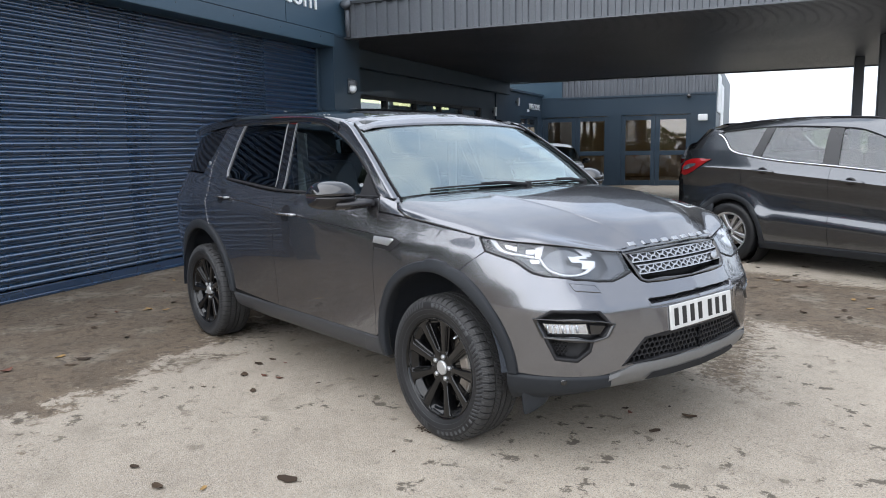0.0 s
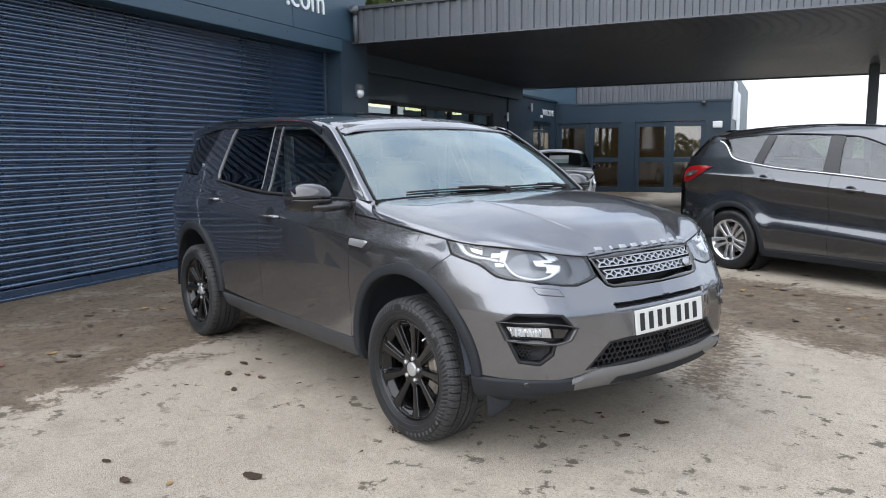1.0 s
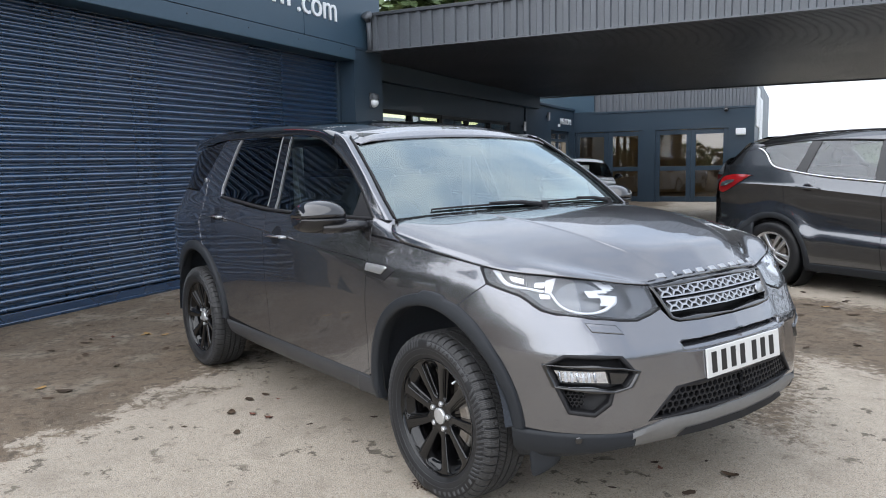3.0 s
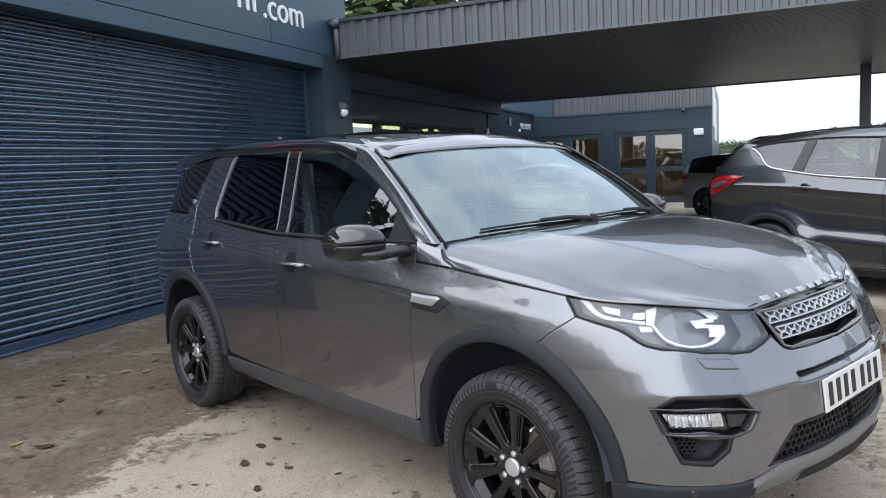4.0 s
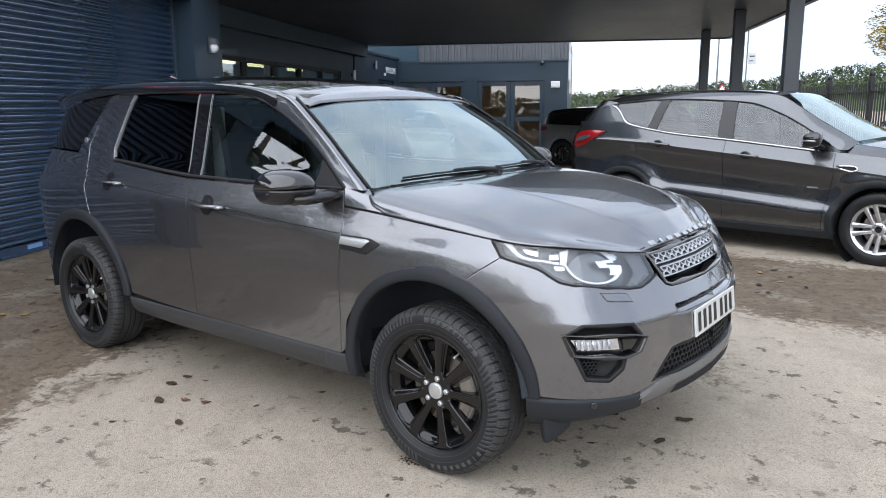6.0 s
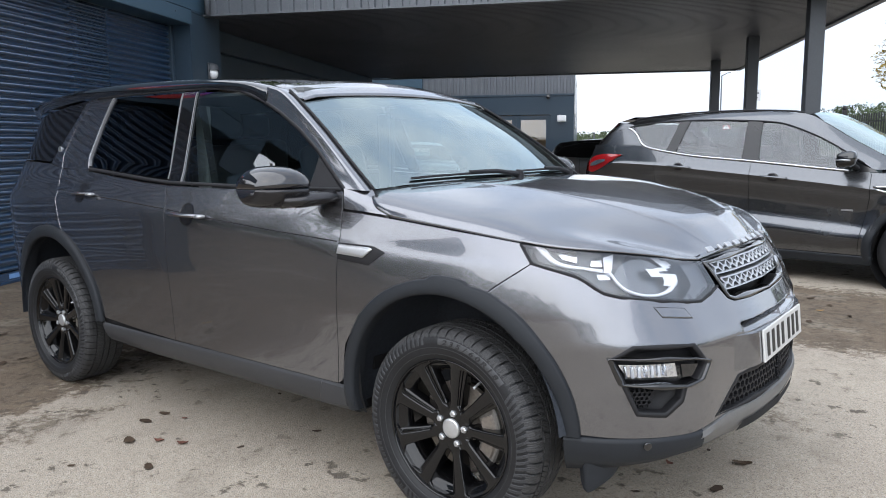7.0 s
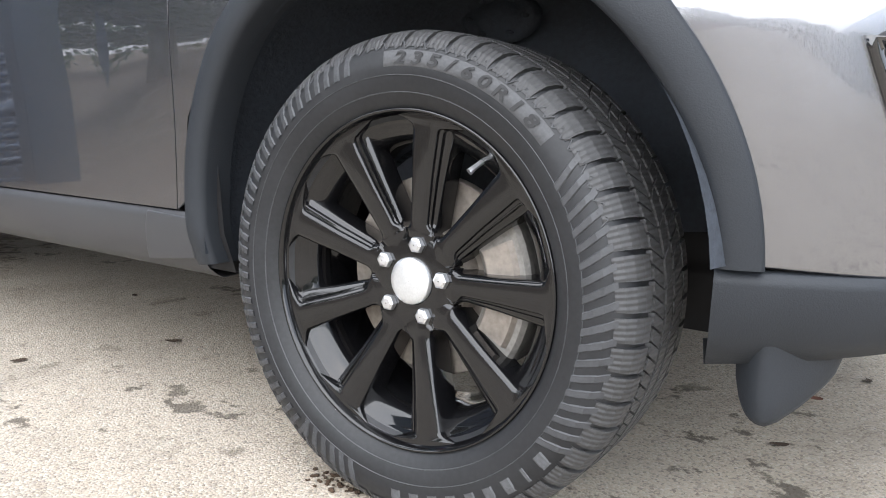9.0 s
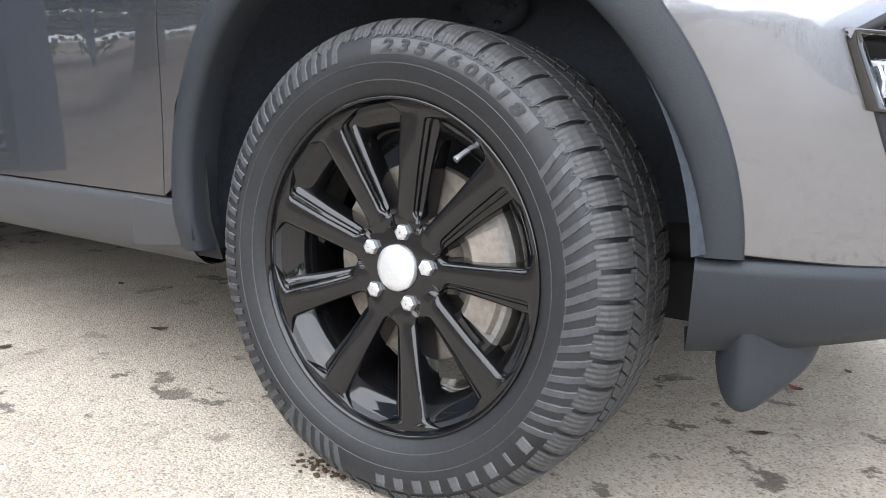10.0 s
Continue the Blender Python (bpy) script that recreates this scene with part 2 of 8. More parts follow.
def ground_material():
    """Worn tarmac: pale stones in grey binder, with a damp brown margin towards the shutter and wet stains."""
    m = bpy.data.materials.new("worn_tarmac")
    m.use_nodes = True
    n, l = m.node_tree.nodes, m.node_tree.links
    p = n["Principled BSDF"]
    tc = n.new("ShaderNodeTexCoord")

    def noise_at(scale, detail=6.0, rough=0.6):
        t = n.new("ShaderNodeTexNoise")
        t.inputs["Scale"].default_value, t.inputs["Detail"].default_value, t.inputs["Roughness"].default_value = scale, detail, rough
        l.new(tc.outputs["Object"], t.inputs["Vector"])
        return t.outputs["Fac"]

    def mathn(op, a, b=0.0, c=0.0):
        q = n.new("ShaderNodeMath")
        q.operation = op
        for i, v in enumerate((a, b, c)):
            if hasattr(v, "links"):
                l.new(v, q.inputs[i])
            else:
                q.inputs[i].default_value = v
        return q.outputs[0]

    def ramp(v, lo, hi):
        q = n.new("ShaderNodeMapRange")
        q.inputs[1].default_value, q.inputs[2].default_value = lo, hi
        l.new(v, q.inputs[0])
        return q.outputs[0]

    def mix(f, a, b):
        q = n.new("ShaderNodeMix")
        q.data_type = "RGBA"
        l.new(f, q.inputs[0])
        for i, v in ((6, a), (7, b)):
            if hasattr(v, "links"):
                l.new(v, q.inputs[i])
            else:
                q.inputs[i].default_value = (*v, 1)
        return q.outputs[2]

    sep = n.new("ShaderNodeSeparateXYZ")
    l.new(tc.outputs["Object"], sep.inputs[0])
    x, y = sep.outputs[0], sep.outputs[1]
    stones = n.new("ShaderNodeTexVoronoi")
    stones.inputs["Scale"].default_value = 215.0
    l.new(tc.outputs["Object"], stones.inputs["Vector"])
    grit = ramp(noise_at(230.0, 3.0), 0.35, 0.65)
    base = mix(ramp(noise_at(0.7), 0.35, 0.65), (0.350, 0.297, 0.236), (0.448, 0.388, 0.310))
    chip = n.new("ShaderNodeSeparateColor")
    l.new(stones.outputs["Color"], chip.inputs[0])
    base = mix(mathn("MULTIPLY", ramp(chip.outputs[0], 0.5, 0.95), 0.6), base, (0.52, 0.48, 0.42))
    base = mix(mathn("MULTIPLY", ramp(chip.outputs[1], 0.66, 0.97), 0.55), base, (0.070, 0.063, 0.055))
    base = mix(mathn("MULTIPLY", grit, 0.3), base, (0.16, 0.15, 0.135))
    # distance out from the wall face; ragged damp margin
    out = mathn("MULTIPLY_ADD", x, 0.883, mathn("MULTIPLY_ADD", y, 0.469, 5.22 - 2.62))
    wob = mathn("MULTIPLY_ADD", noise_at(0.8, 4.0, 0.6), 2.0, -1.0)
    wob2 = mathn("MULTIPLY_ADD", noise_at(4.5, 9.0, 0.72), 1.5, -0.75)
    ragged = mathn("MULTIPLY_ADD", wob, 0.7, mathn("MULTIPLY", wob2, 1.5))
    damp = mathn("ADD", out, ragged)
    # a second damp strip in front of the other parked car, with a tongue running out of it
    strip = mathn("SUBTRACT", mathn("ABSOLUTE", mathn("SUBTRACT", y, 3.43)), 1.06)
    damp2 = mathn("MULTIPLY_ADD", ragged, 0.42, strip)
    across = mathn("SUBTRACT", mathn("ABSOLUTE", mathn("SUBTRACT", mathn("MULTIPLY_ADD", x, 0.894, mathn("MULTIPLY", y, 0.447)), 0.80)), 0.135)
    along = mathn("SUBTRACT", mathn("ABSOLUTE", mathn("SUBTRACT", y, 1.70)), 0.80)
    tongue = mathn("MULTIPLY_ADD", wob2, 0.16, mathn("MAXIMUM", across, along))
    edge = mathn("MINIMUM", mathn("MINIMUM", damp, damp2), tongue)
    flecks = mathn("MULTIPLY_ADD", noise_at(17.0, 8.0, 0.8), 1.5, mathn("ADD", edge, -0.75))
    wet = mathn("SUBTRACT", 1.0, ramp(flecks, -0.10, 0.10))
    core = mathn("SUBTRACT", 1.0, ramp(edge, -1.3, -0.1))
    brown = mix(ramp(noise_at(3.0, 8.0), 0.3, 0.7), (0.070, 0.049, 0.032), (0.160, 0.118, 0.080))
    brown = mix(mathn("MULTIPLY", core, 0.35), brown, (0.075, 0.055, 0.038))
    brown = mix(mathn("MULTIPLY", ramp(noise_at(1.9, 8.0, 0.7), 0.53, 0.62), 0.55), brown, (0.25, 0.225, 0.185))
    brown = mix(mathn("MULTIPLY", ramp(chip.outputs[2], 0.6, 1.0), 0.35), brown, (0.24, 0.21, 0.17))
    brown = mix(mathn("MULTIPLY", ramp(noise_at(12.0, 8.0, 0.75), 0.50, 0.58), 0.75), brown, (0.036, 0.027, 0.019))
    brown = mix(mathn("MULTIPLY", ramp(noise_at(27.0, 6.0, 0.7), 0.60, 0.66), 0.6), brown, (0.27, 0.24, 0.20))
    col = mix(mathn("MULTIPLY", wet, 0.9), base, brown)
    col = mix(mathn("MULTIPLY", ramp(noise_at(2.6, 8.0, 0.7), 0.50, 0.68), 0.38), col, (0.15, 0.13, 0.105))
    # scattered wet specks in clusters
    cluster = ramp(noise_at(0.85, 3.0, 0.6), 0.43, 0.52)
    specks = mathn("MULTIPLY", ramp(noise_at(8.0, 7.0, 0.68), 0.575, 0.615), cluster)
    specks = mathn("MAXIMUM", specks, ramp(noise_at(2.3, 9.0, 0.75), 0.655, 0.685))
    col = mix(mathn("MULTIPLY", specks, 0.85), col, (0.080, 0.068, 0.054))
    pale = ramp(noise_at(0.6, 6.0, 0.6), 0.58, 0.72)
    col = mix(mathn("MULTIPLY", pale, 0.3), col, (0.40, 0.375, 0.335))
    l.new(col, p.inputs["Base Color"])
    rg = n.new("ShaderNodeMapRange")
    rg.inputs[3].default_value, rg.inputs[4].default_value = 0.9, 0.85
    l.new(wet, rg.inputs[0])
    l.new(rg.outputs[0], p.inputs["Roughness"])
    p.inputs["Specular IOR Level"].default_value = 0.2
    b = n.new("ShaderNodeBump")
    b.inputs["Strength"].default_value, b.inputs["Distance"].default_value = 0.6, 0.0045
    hgt = mathn("ADD", mathn("MULTIPLY", stones.outputs["Distance"], -0.8), mathn("MULTIPLY", noise_at(130.0, 4.0), 1.2))
    l.new(hgt, b.inputs["Height"])
    l.new(b.outputs[0], p.inputs["Normal"])
    return m


# ---------- mesh helpers ----------
def part(name, bm, material, parent=None, label="", smooth=False, m=None):
    """Link a bmesh as one mesh object, under a thing or a part."""
    me = bpy.data.meshes.new(name)
    bmesh.ops.recalc_face_normals(bm, faces=bm.faces)
    bm.to_mesh(me)
    bm.free()
    me.materials.append(material)
    if smooth:
        me.shade_smooth()
        if smooth != True:
            me.set_sharp_from_angle(angle=radians(smooth))
    ob = new(name, me)
    if parent is not None:
        ob.parent = parent
    if m is not None:
        ob.matrix_basis = m
    return tagged(ob, label)


def thing(name, m, label, category, group="", kind=""):
    ob = new(name)
    ob.empty_display_size = 0.2
    ob.matrix_basis = m
    return tagged(ob, label, category, group, kind)


def box(bm, x0, x1, y0, y1, z0, z1, bev=0.0):
    r = bmesh.ops.create_cube(bm, size=1.0)
    for v in r["verts"]:
        v.co = Vector(((x0 + x1) / 2 + v.co.x * (x1 - x0), (y0 + y1) / 2 + v.co.y * (y1 - y0), (z0 + z1) / 2 + v.co.z * (z1 - z0)))
    if bev:
        bmesh.ops.bevel(bm, geom=list({e for v in r["verts"] for e in v.link_edges}), offset=bev, segments=2, affect="EDGES", profile=0.5)
    return bm


def boxed(x0, x1, y0, y1, z0, z1, bev=0.0):
    return box(bmesh.new(), x0, x1, y0, y1, z0, z1, bev)


def grid(bm, rows, close=False):
    """A sheet through rows of points."""
    vs = [[bm.verts.new(p) for p in row] for row in rows]
    for a, b in zip(vs, vs[1:]):
        k = len(a)
        for i in range(k if close else k - 1):
            j = (i + 1) % k
            if len({a[i], a[j], b[j], b[i]}) == 4:
                bm.faces.new((a[i], a[j], b[j], b[i]))
    return vs


def extrude(bm, outline, to3, depth):
    """A closed outline (2D) drawn by to3(a, b, h) at heights 0 and depth, with both caps."""
    lo = [bm.verts.new(to3(a, b, 0.0)) for a, b in outline]
    hi = [bm.verts.new(to3(a, b, depth)) for a, b in outline]
    k = len(lo)
    bm.faces.new(lo[::-1])
    bm.faces.new(hi)
    for i in range(k):
        bm.faces.new((lo[i], lo[(i + 1) % k], hi[(i + 1) % k], hi[i]))
    return bm


def tube(bm, path, r, k=8, flat=1.0):
    """A round bar along a path of points."""
    rows = []
    for i, p in enumerate(path):
        p = Vector(p)
        d = (Vector(path[min(i + 1, len(path) - 1)]) - Vector(path[max(i - 1, 0)])).normalized()
        a = d.cross(Vector((0, 0, 1)) if abs(d.z) < 0.9 else Vector((1, 0, 0))).normalized()
        b = d.cross(a)
        rr = r[i] if isinstance(r, (list, tuple)) else r
        rows.append([p + rr * (math.cos(t) * a + flat * math.sin(t) * b) for t in (2 * math.pi * q / k for q in range(k))])
    vs = grid(bm, rows, True)
    bm.faces.new(vs[0][::-1])
    bm.faces.new(vs[-1])
    return bm


def lathe(bm, profile, k=48, axis="y", a0=0.0, a1=2 * math.pi):
    """Turn a profile of (distance along the axis, radius) round the axis."""
    full = abs(a1 - a0 - 2 * math.pi) < 1e-6
    rows = []
    for h, r in profile:
        row = []
        for q in range(k if full else k + 1):
            t = a0 + (a1 - a0) * q / k
            c, s = r * math.cos(t), r * math.sin(t)
            row.append((c, h, s) if axis == "y" else (h, c, s) if axis == "x" else (c, s, h))
        rows.append(row)
    grid(bm, rows, full)
    return bm


def curve_line(pts, n):
    """n points along a smooth line through pts (Catmull-Rom)."""
    P = np.array(pts, float)
    P = np.vstack([2 * P[0] - P[1], P, 2 * P[-1] - P[-2]])
    out = []
    for q in np.linspace(0, len(P) - 3 - 1e-9, n):
        i, t = int(q), q - int(q)
        p0, p1, p2, p3 = P[i:i + 4]
        out.append(0.5 * (2 * p1 + (p2 - p0) * t + (2 * p0 - 5 * p1 + 4 * p2 - p3) * t * t + (3 * p1 - p0 - 3 * p2 + p3) * t ** 3))
    return out


def poly_line(pts, n):
    """n points at even steps along straight pieces."""
    P = np.array(pts, float)
    L = np.concatenate([[0], np.cumsum(np.linalg.norm(np.diff(P, axis=0), axis=1))])
    return [np.array([np.interp(s, L, P[:, c]) for c in range(P.shape[1])]) for s in np.linspace(0, L[-1], n)]


def text_mesh(words, size, depth, align="CENTER", bold=0.0, slant=0.0):
    cu = bpy.data.curves.new("words", "FONT")
    cu.body, cu.size, cu.extrude, cu.align_x, cu.align_y, cu.resolution_u = words, size, depth, align, "CENTER", 3
    cu.offset, cu.shear = bold, slant
    ob = new("words", cu)
    bpy.context.view_layer.update()
    me = bpy.data.meshes.new_from_object(ob.evaluated_get(bpy.context.evaluated_depsgraph_get()))
    bpy.data.objects.remove(ob)
    bm = bmesh.new()
    bm.from_mesh(me)
    return bm

# ---------- the building, in its own axes: x out from the wall face, y along it, z up ----------
BANG = 28.0
BM = Matrix.Rotation(radians(BANG), 4, "Z") @ Matrix.Translation((-5.22, 0, 0))


def structure(name, bm, material, label, category, smooth=False):
    ob = part(name, bm, material, None, "", smooth, BM)
    return tagged(ob, label, category, kind="structure")


def ribbed(bm, a0, a1, z0, z1, at, along, pitch=0.2, deep=0.035, out=1.0):
    """Profiled steel sheet: trapezoid ribs upright, drawn along one axis at a given place of the other."""
    pts, a = [], a0
    while a < a1 - 1e-6:
        for da, h in ((0.0, 0.0), (pitch * 0.46, 0.0), (pitch * 0.54, deep), (pitch * 0.92, deep)):
            if a + da < a1:
                pts.append((a + da, h))
        a += pitch
    pts.append((a1, 0.0))
    rows = []
    for z in (z0, z1):
        rows.append([((p, at + out * h, z) if along == "x" else (at + out * h, p, z)) for p, h in pts])
    grid(bm, rows)
    return bm


# ground: one sheet to the horizon
bm = bmesh.new()
grid(bm, [[(x, y, 0.0) for x in (-900, -60, -12, 0, 12, 60, 900)] for y in (-900, -60, -12, 0, 12, 60, 900)])
ground = tagged(part("ground", bm, ground_material()), "worn grey tarmac forecourt with damp brown dirt patches", "ground", kind="structure")

# roller shutter wall
SH_D, SH_R, SH_L, HEAD = -0.30, 6.38, -0.30, 2.97
structure("wall_front", box(box(box(bmesh.new(), -0.5, 0, SH_R, 7.22, 0, 3.16), -0.5, 0, -0.58, SH_L, 0, 3.16), -0.5, -0.008, -0.58, 7.2, HEAD + 0.001, 3.16),
          M["wall"], "dark blue clad pillar beside the roller shutter", "wall")
band = thing("wall_band", BM, "dark blue cladding panels above the roller shutter", "wall", kind="structure")
for a, b in ((-3.4, -1.72), (-1.72, 1.72), (1.72, 5.14), (5.14, 7.2)):
    part("panel", boxed(-0.35, 0.0, a + 0.006, b - 0.006, 3.165, 4.75, 0.004), M["wall_hi"], band)
part("backing", boxed(-0.36, -0.02, -3.38, 7.18, 3.161, 4.74), M["dark"], band)
part("coping", boxed(-0.45, 0.05, -3.45, 7.24, 4.752, 4.82, 0.01), M["fascia"], band)
flash = bmesh.new()
box(flash, 0.002, 0.018, -0.58, SH_R + 0.02, HEAD - 0.01, 3.15, 0.004)
box(flash, -0.5, 0.0, SH_L, SH_R, HEAD - 0.012, HEAD - 0.002)
structure("trim", flash, M["wall_hi"], "folded blue steel flashing over the shutter opening", "trim")
shutter = thing("roller_shutter", BM, "closed dark blue steel roller shutter with curved slats", "shutter", kind="structure")
prof = [(-0.018, 0.0), (-0.018, 0.007), (-0.016, 0.009), (-0.006, 0.0105), (0.003, 0.0145), (0.009, 0.021), (0.0125, 0.029), (0.013, 0.036), (0.0105, 0.045), (0.005, 0.053), (-0.003, 0.060), (-0.012, 0.0655), (-0.0175, 0.068), (-0.018, 0.070), (-0.018, 0.075)]
sl = bmesh.new()
grid(sl, [[(SH_D + 1.6 * h, y, z) for h, z in prof] for y in (SH_L, 1.5, 4.0, SH_R)])
sm = part("slat", sl, M["slat"], shutter, smooth=True)
z = 0.105
sm.location.z = z
while z < HEAD:
    z += 0.075
    o = new("slat", sm.data)
    o.parent, o.location = shutter, (0, 0, z)
part("bottom_rail", box(boxed(SH_D - 0.01, SH_D + 0.02, SH_L, SH_R, 0.030, 0.104, 0.004), SH_D - 0.02, SH_D + 0.045, SH_L, SH_R, 0.0, 0.030, 0.006), M["slat"], shutter)
part("label", boxed(SH_D + 0.021, SH_D + 0.024, 3.12, 3.34, 0.045, 0.09), M["blue_label"], shutter, "small blue sticker")
part("guide", boxed(SH_D - 0.06, SH_D + 0.05, SH_R - 0.075, SH_R - 0.002, 0, HEAD - 0.013, 0.006), M["wall"], shutter)
part("guide", boxed(SH_D - 0.06, SH_D + 0.05, SH_L + 0.002, SH_L + 0.075, 0, HEAD - 0.013, 0.006), M["wall"], shutter)
structure("trim", box(bmesh.new(), 0.001, 0.012, SH_R + 0.02, 7.2, 3.13, 3.162), M["wall"], "thin joint flashing on the pillar", "trim")
structure("wall_side", boxed(-8.0, -0.5, 7.0, 7.2, 0, 4.7), M["wall"], "end wall of the workshop", "wall")
structure("wall_end", boxed(-8.0, -0.501, -0.58, -0.38, 0, 3.155), M["wall"], "plain far end wall of the workshop", "wall")
structure("wall_back", boxed(-8.2, -8.001, -0.58, 7.2, 0, 4.7), M["wall"], "plain back wall of the workshop", "wall")
structure("roof", boxed(-8.2, -0.46, -0.58, 7.2, 4.702, 4.80), M["fascia"], "flat grey workshop roof", "roof")
oval = thing("oval_sign", BM @ Matrix.Translation((0.03, 0.95, 3.52)), "oval sign shading from red to blue with a white car outline", "sign")
ob_ = extrude(bmesh.new(), [(.52 * math.cos(a), .38 * math.sin(a)) for a in (2 * math.pi * i / 48 for i in range(48))], lambda a, b, h: (h - .028, a, b), .05)
part("board", ob_, sign_material(), oval)
for yw, zw in ((-.20, .0), (.16, -.16)):
    for r0, r1 in ((.075, .10), (.0, .035)):
        rg_ = bmesh.new()
        grid(rg_, [[(.026, yw + r * math.cos(a), zw + r * math.sin(a)) for a in (2 * math.pi * i / 32 for i in range(33))] for r in (r0 + .001, r1)])
        part("ring", rg_, M["sign"], oval)
for line in ([(-.30, .02), (-.26, .14), (-.12, .20), (.02, .15), (.20, .06), (.30, -.08), (.27, -.15)], [(-.09, -.06), (.06, -.13)], [(-.08, .13), (.08, .04), (.18, .0)]):
    part("outline", tube(bmesh.new(), [(.028, a, b) for a, b in curve_line(line, 16)], .011, 6), M["sign"], oval)

# canopy
CZ, CS0, CS1, CD0, CD1 = 3.15, 6.78, 17.0, -0.6, 9.05
bm = bmesh.new()
y = CS0 + 0.05
while y < CS1 - 0.06:
    w = min(0.1, CS1 - 0.05 - y)
    box(bm, CD0, CD1 - 0.05, y + 0.009, y + w - 0.009, CZ, CZ + 0.03)
    y += 0.1
box(bm, CD0, CD1 - 0.05, CS0 + 0.05, CS1 - 0.05, CZ + 0.020, CZ + 0.05)
structure("ceiling", bm, M["soffit"], "dark grey slatted soffit under the canopy", "ceiling")
bm = bmesh.new()
ribbed(bm, 0.02, CD1, CZ - 0.01, CZ + 0.5, CS0, "x", 0.19, 0.035, -1.0)
ribbed(bm, CS0, CS1, CZ - 0.01, CZ + 0.5, CD1, "y", 0.19, 0.035, 1.0)
ribbed(bm, 0.02, CD1, CZ - 0.01, CZ + 0.5, CS1, "x", 0.19, 0.035, 1.0)
fasc = thing("canopy_fascia", BM, "grey profiled steel fascia round the canopy edge", "fascia", kind="structure")
part("sheet", bm, M["fascia"], fasc)
bm = bmesh.new()
box(bm, 0.0, CD1 + 0.05, CS0 - 0.05, CS0 + 0.05, CZ - 0.03, CZ - 0.004, 0.004)
box(bm, CD1 - 0.05, CD1 + 0.05, CS0 + 0.052, CS1, CZ - 0.03, CZ - 0.004, 0.004)
box(bm, -0.6, CD1 - 0.052, CS1 - 0.05, CS1 + 0.05, CZ - 0.03, CZ - 0.004, 0.004)
part("drip_edge", bm, M["fascia"], fasc)
bm = bmesh.new()
box(bm, 0.0, CD1 + 0.06, CS0 - 0.06, CS0 + 0.06, CZ + 0.5, CZ + 0.55, 0.006)
box(bm, CD1 - 0.06, CD1 + 0.06, CS0 + 0.062, CS1, CZ + 0.5, CZ + 0.55, 0.006)
part("cap", bm, M["post"], fasc)
structure("roof", boxed(-0.5, CD1 - 0.07, CS0 + 0.07, CS1 - 0.06, CZ + 0.45, CZ + 0.5), M["fascia"], "flat canopy roof", "roof")
post = thing("canopy_post", BM @ Matrix.Translation((8.14, 7.33, 0)), "dark grey square steel post carrying the canopy", "post", "posts of the canopy", "structure")
part("shaft", boxed(-0.095, 0.095, -0.095, 0.095, 0.0, CZ - 0.001, 0.010), M["post"], post)
part("base_plate", boxed(-0.19, 0.19, -0.19, 0.19, 0.0, 0.02, 0.004), M["post"], post)
for s in (10.97, 14.72):
    copy_thing(post, BM @ Matrix.Translation((8.14, s, 0)))

# wall under the canopy with its window strip
WD = -0.62
bm = bmesh.new()
box(bm, WD - 0.2, WD, 7.2, 16.0, 2.37, CZ)
box(bm, WD - 0.2, WD, 7.2, 16.0, 0, 0.5)
box(bm, WD - 0.2, WD, 7.2, 8.05, 0.5, 2.37)
box(bm, WD - 0.2, WD, 14.9, 16.0, 0.5, 2.37)
structure("wall_canopy", bm, M["wall"], "dark blue shopfront wall in the shade of the canopy", "wall")
structure("trim", boxed(WD + 0.001, WD + 0.16, 7.25, 16.9, 2.82, CZ - 0.002, 0.01), M["wall"], "dark beam under the canopy", "trim")
win = thing("window_1", BM, "long shopfront window strip in dark frames", "window", kind="structure")
for a in (8.05, 9.42, 10.8, 12.16, 13.53, 14.83):
    part("mullion", boxed(WD - 0.14, WD - 0.02, a, a + 0.075, 0.5, 2.37, 0.004), M["iron"], win)
for zz in (0.5, 2.30):
    part("window_frame", boxed(WD - 0.13, WD - 0.03, 8.126, 14.829, zz, zz + 0.07, 0.004), M["iron"], win)
for a, b in ((8.125, 9.42), (9.495, 10.8), (10.875, 12.16), (12.235, 13.53), (13.605, 14.83)):
    part("pane", boxed(WD - 0.09, WD - 0.084, a, b, 0.57, 2.30), M["clear"], win)
bm = bmesh.new()
box(bm, WD - 0.25, WD + 0.03, 16.03, 18.35, 0, 2.95)
box(bm, WD - 0.25, WD + 0.03, 18.35, 20.3, 2.28, 2.95)
box(bm, WD - 0.25, WD + 0.03, 20.3, 20.78, 0, 2.95)
box(bm, WD - 0.3, WD + 0.10, 16.03, 20.78, 2.951, 3.03, 0.01)
structure("wall_entrance", bm, M["wall"], "dark blue entrance wall with a coping", "wall")
dr = thing("door_1", BM, "dark framed glass entrance door beneath the welcome sign", "door", kind="structure")
for a in (18.36, 19.28, 20.21):
    part("stile", boxed(WD - 0.12, WD - 0.04, a, a + 0.08, 0, 2.27, 0.005), M["wall"], dr)
for zz in (0.0, 1.95, 2.19):
    part("rail", boxed(WD - 0.115, WD - 0.045, 18.441, 20.209, zz, zz + 0.08, 0.005), M["wall"], dr)
part("pane", boxed(WD - 0.085, WD - 0.078, 18.44, 20.21, 0.05, 2.2), M["shopglass"], dr)
part("side_panel", boxed(WD - 0.10, WD - 0.05, 19.85, 20.20, 0.09, 1.94, 0.004), M["room"], dr, "beige panel beside the door")

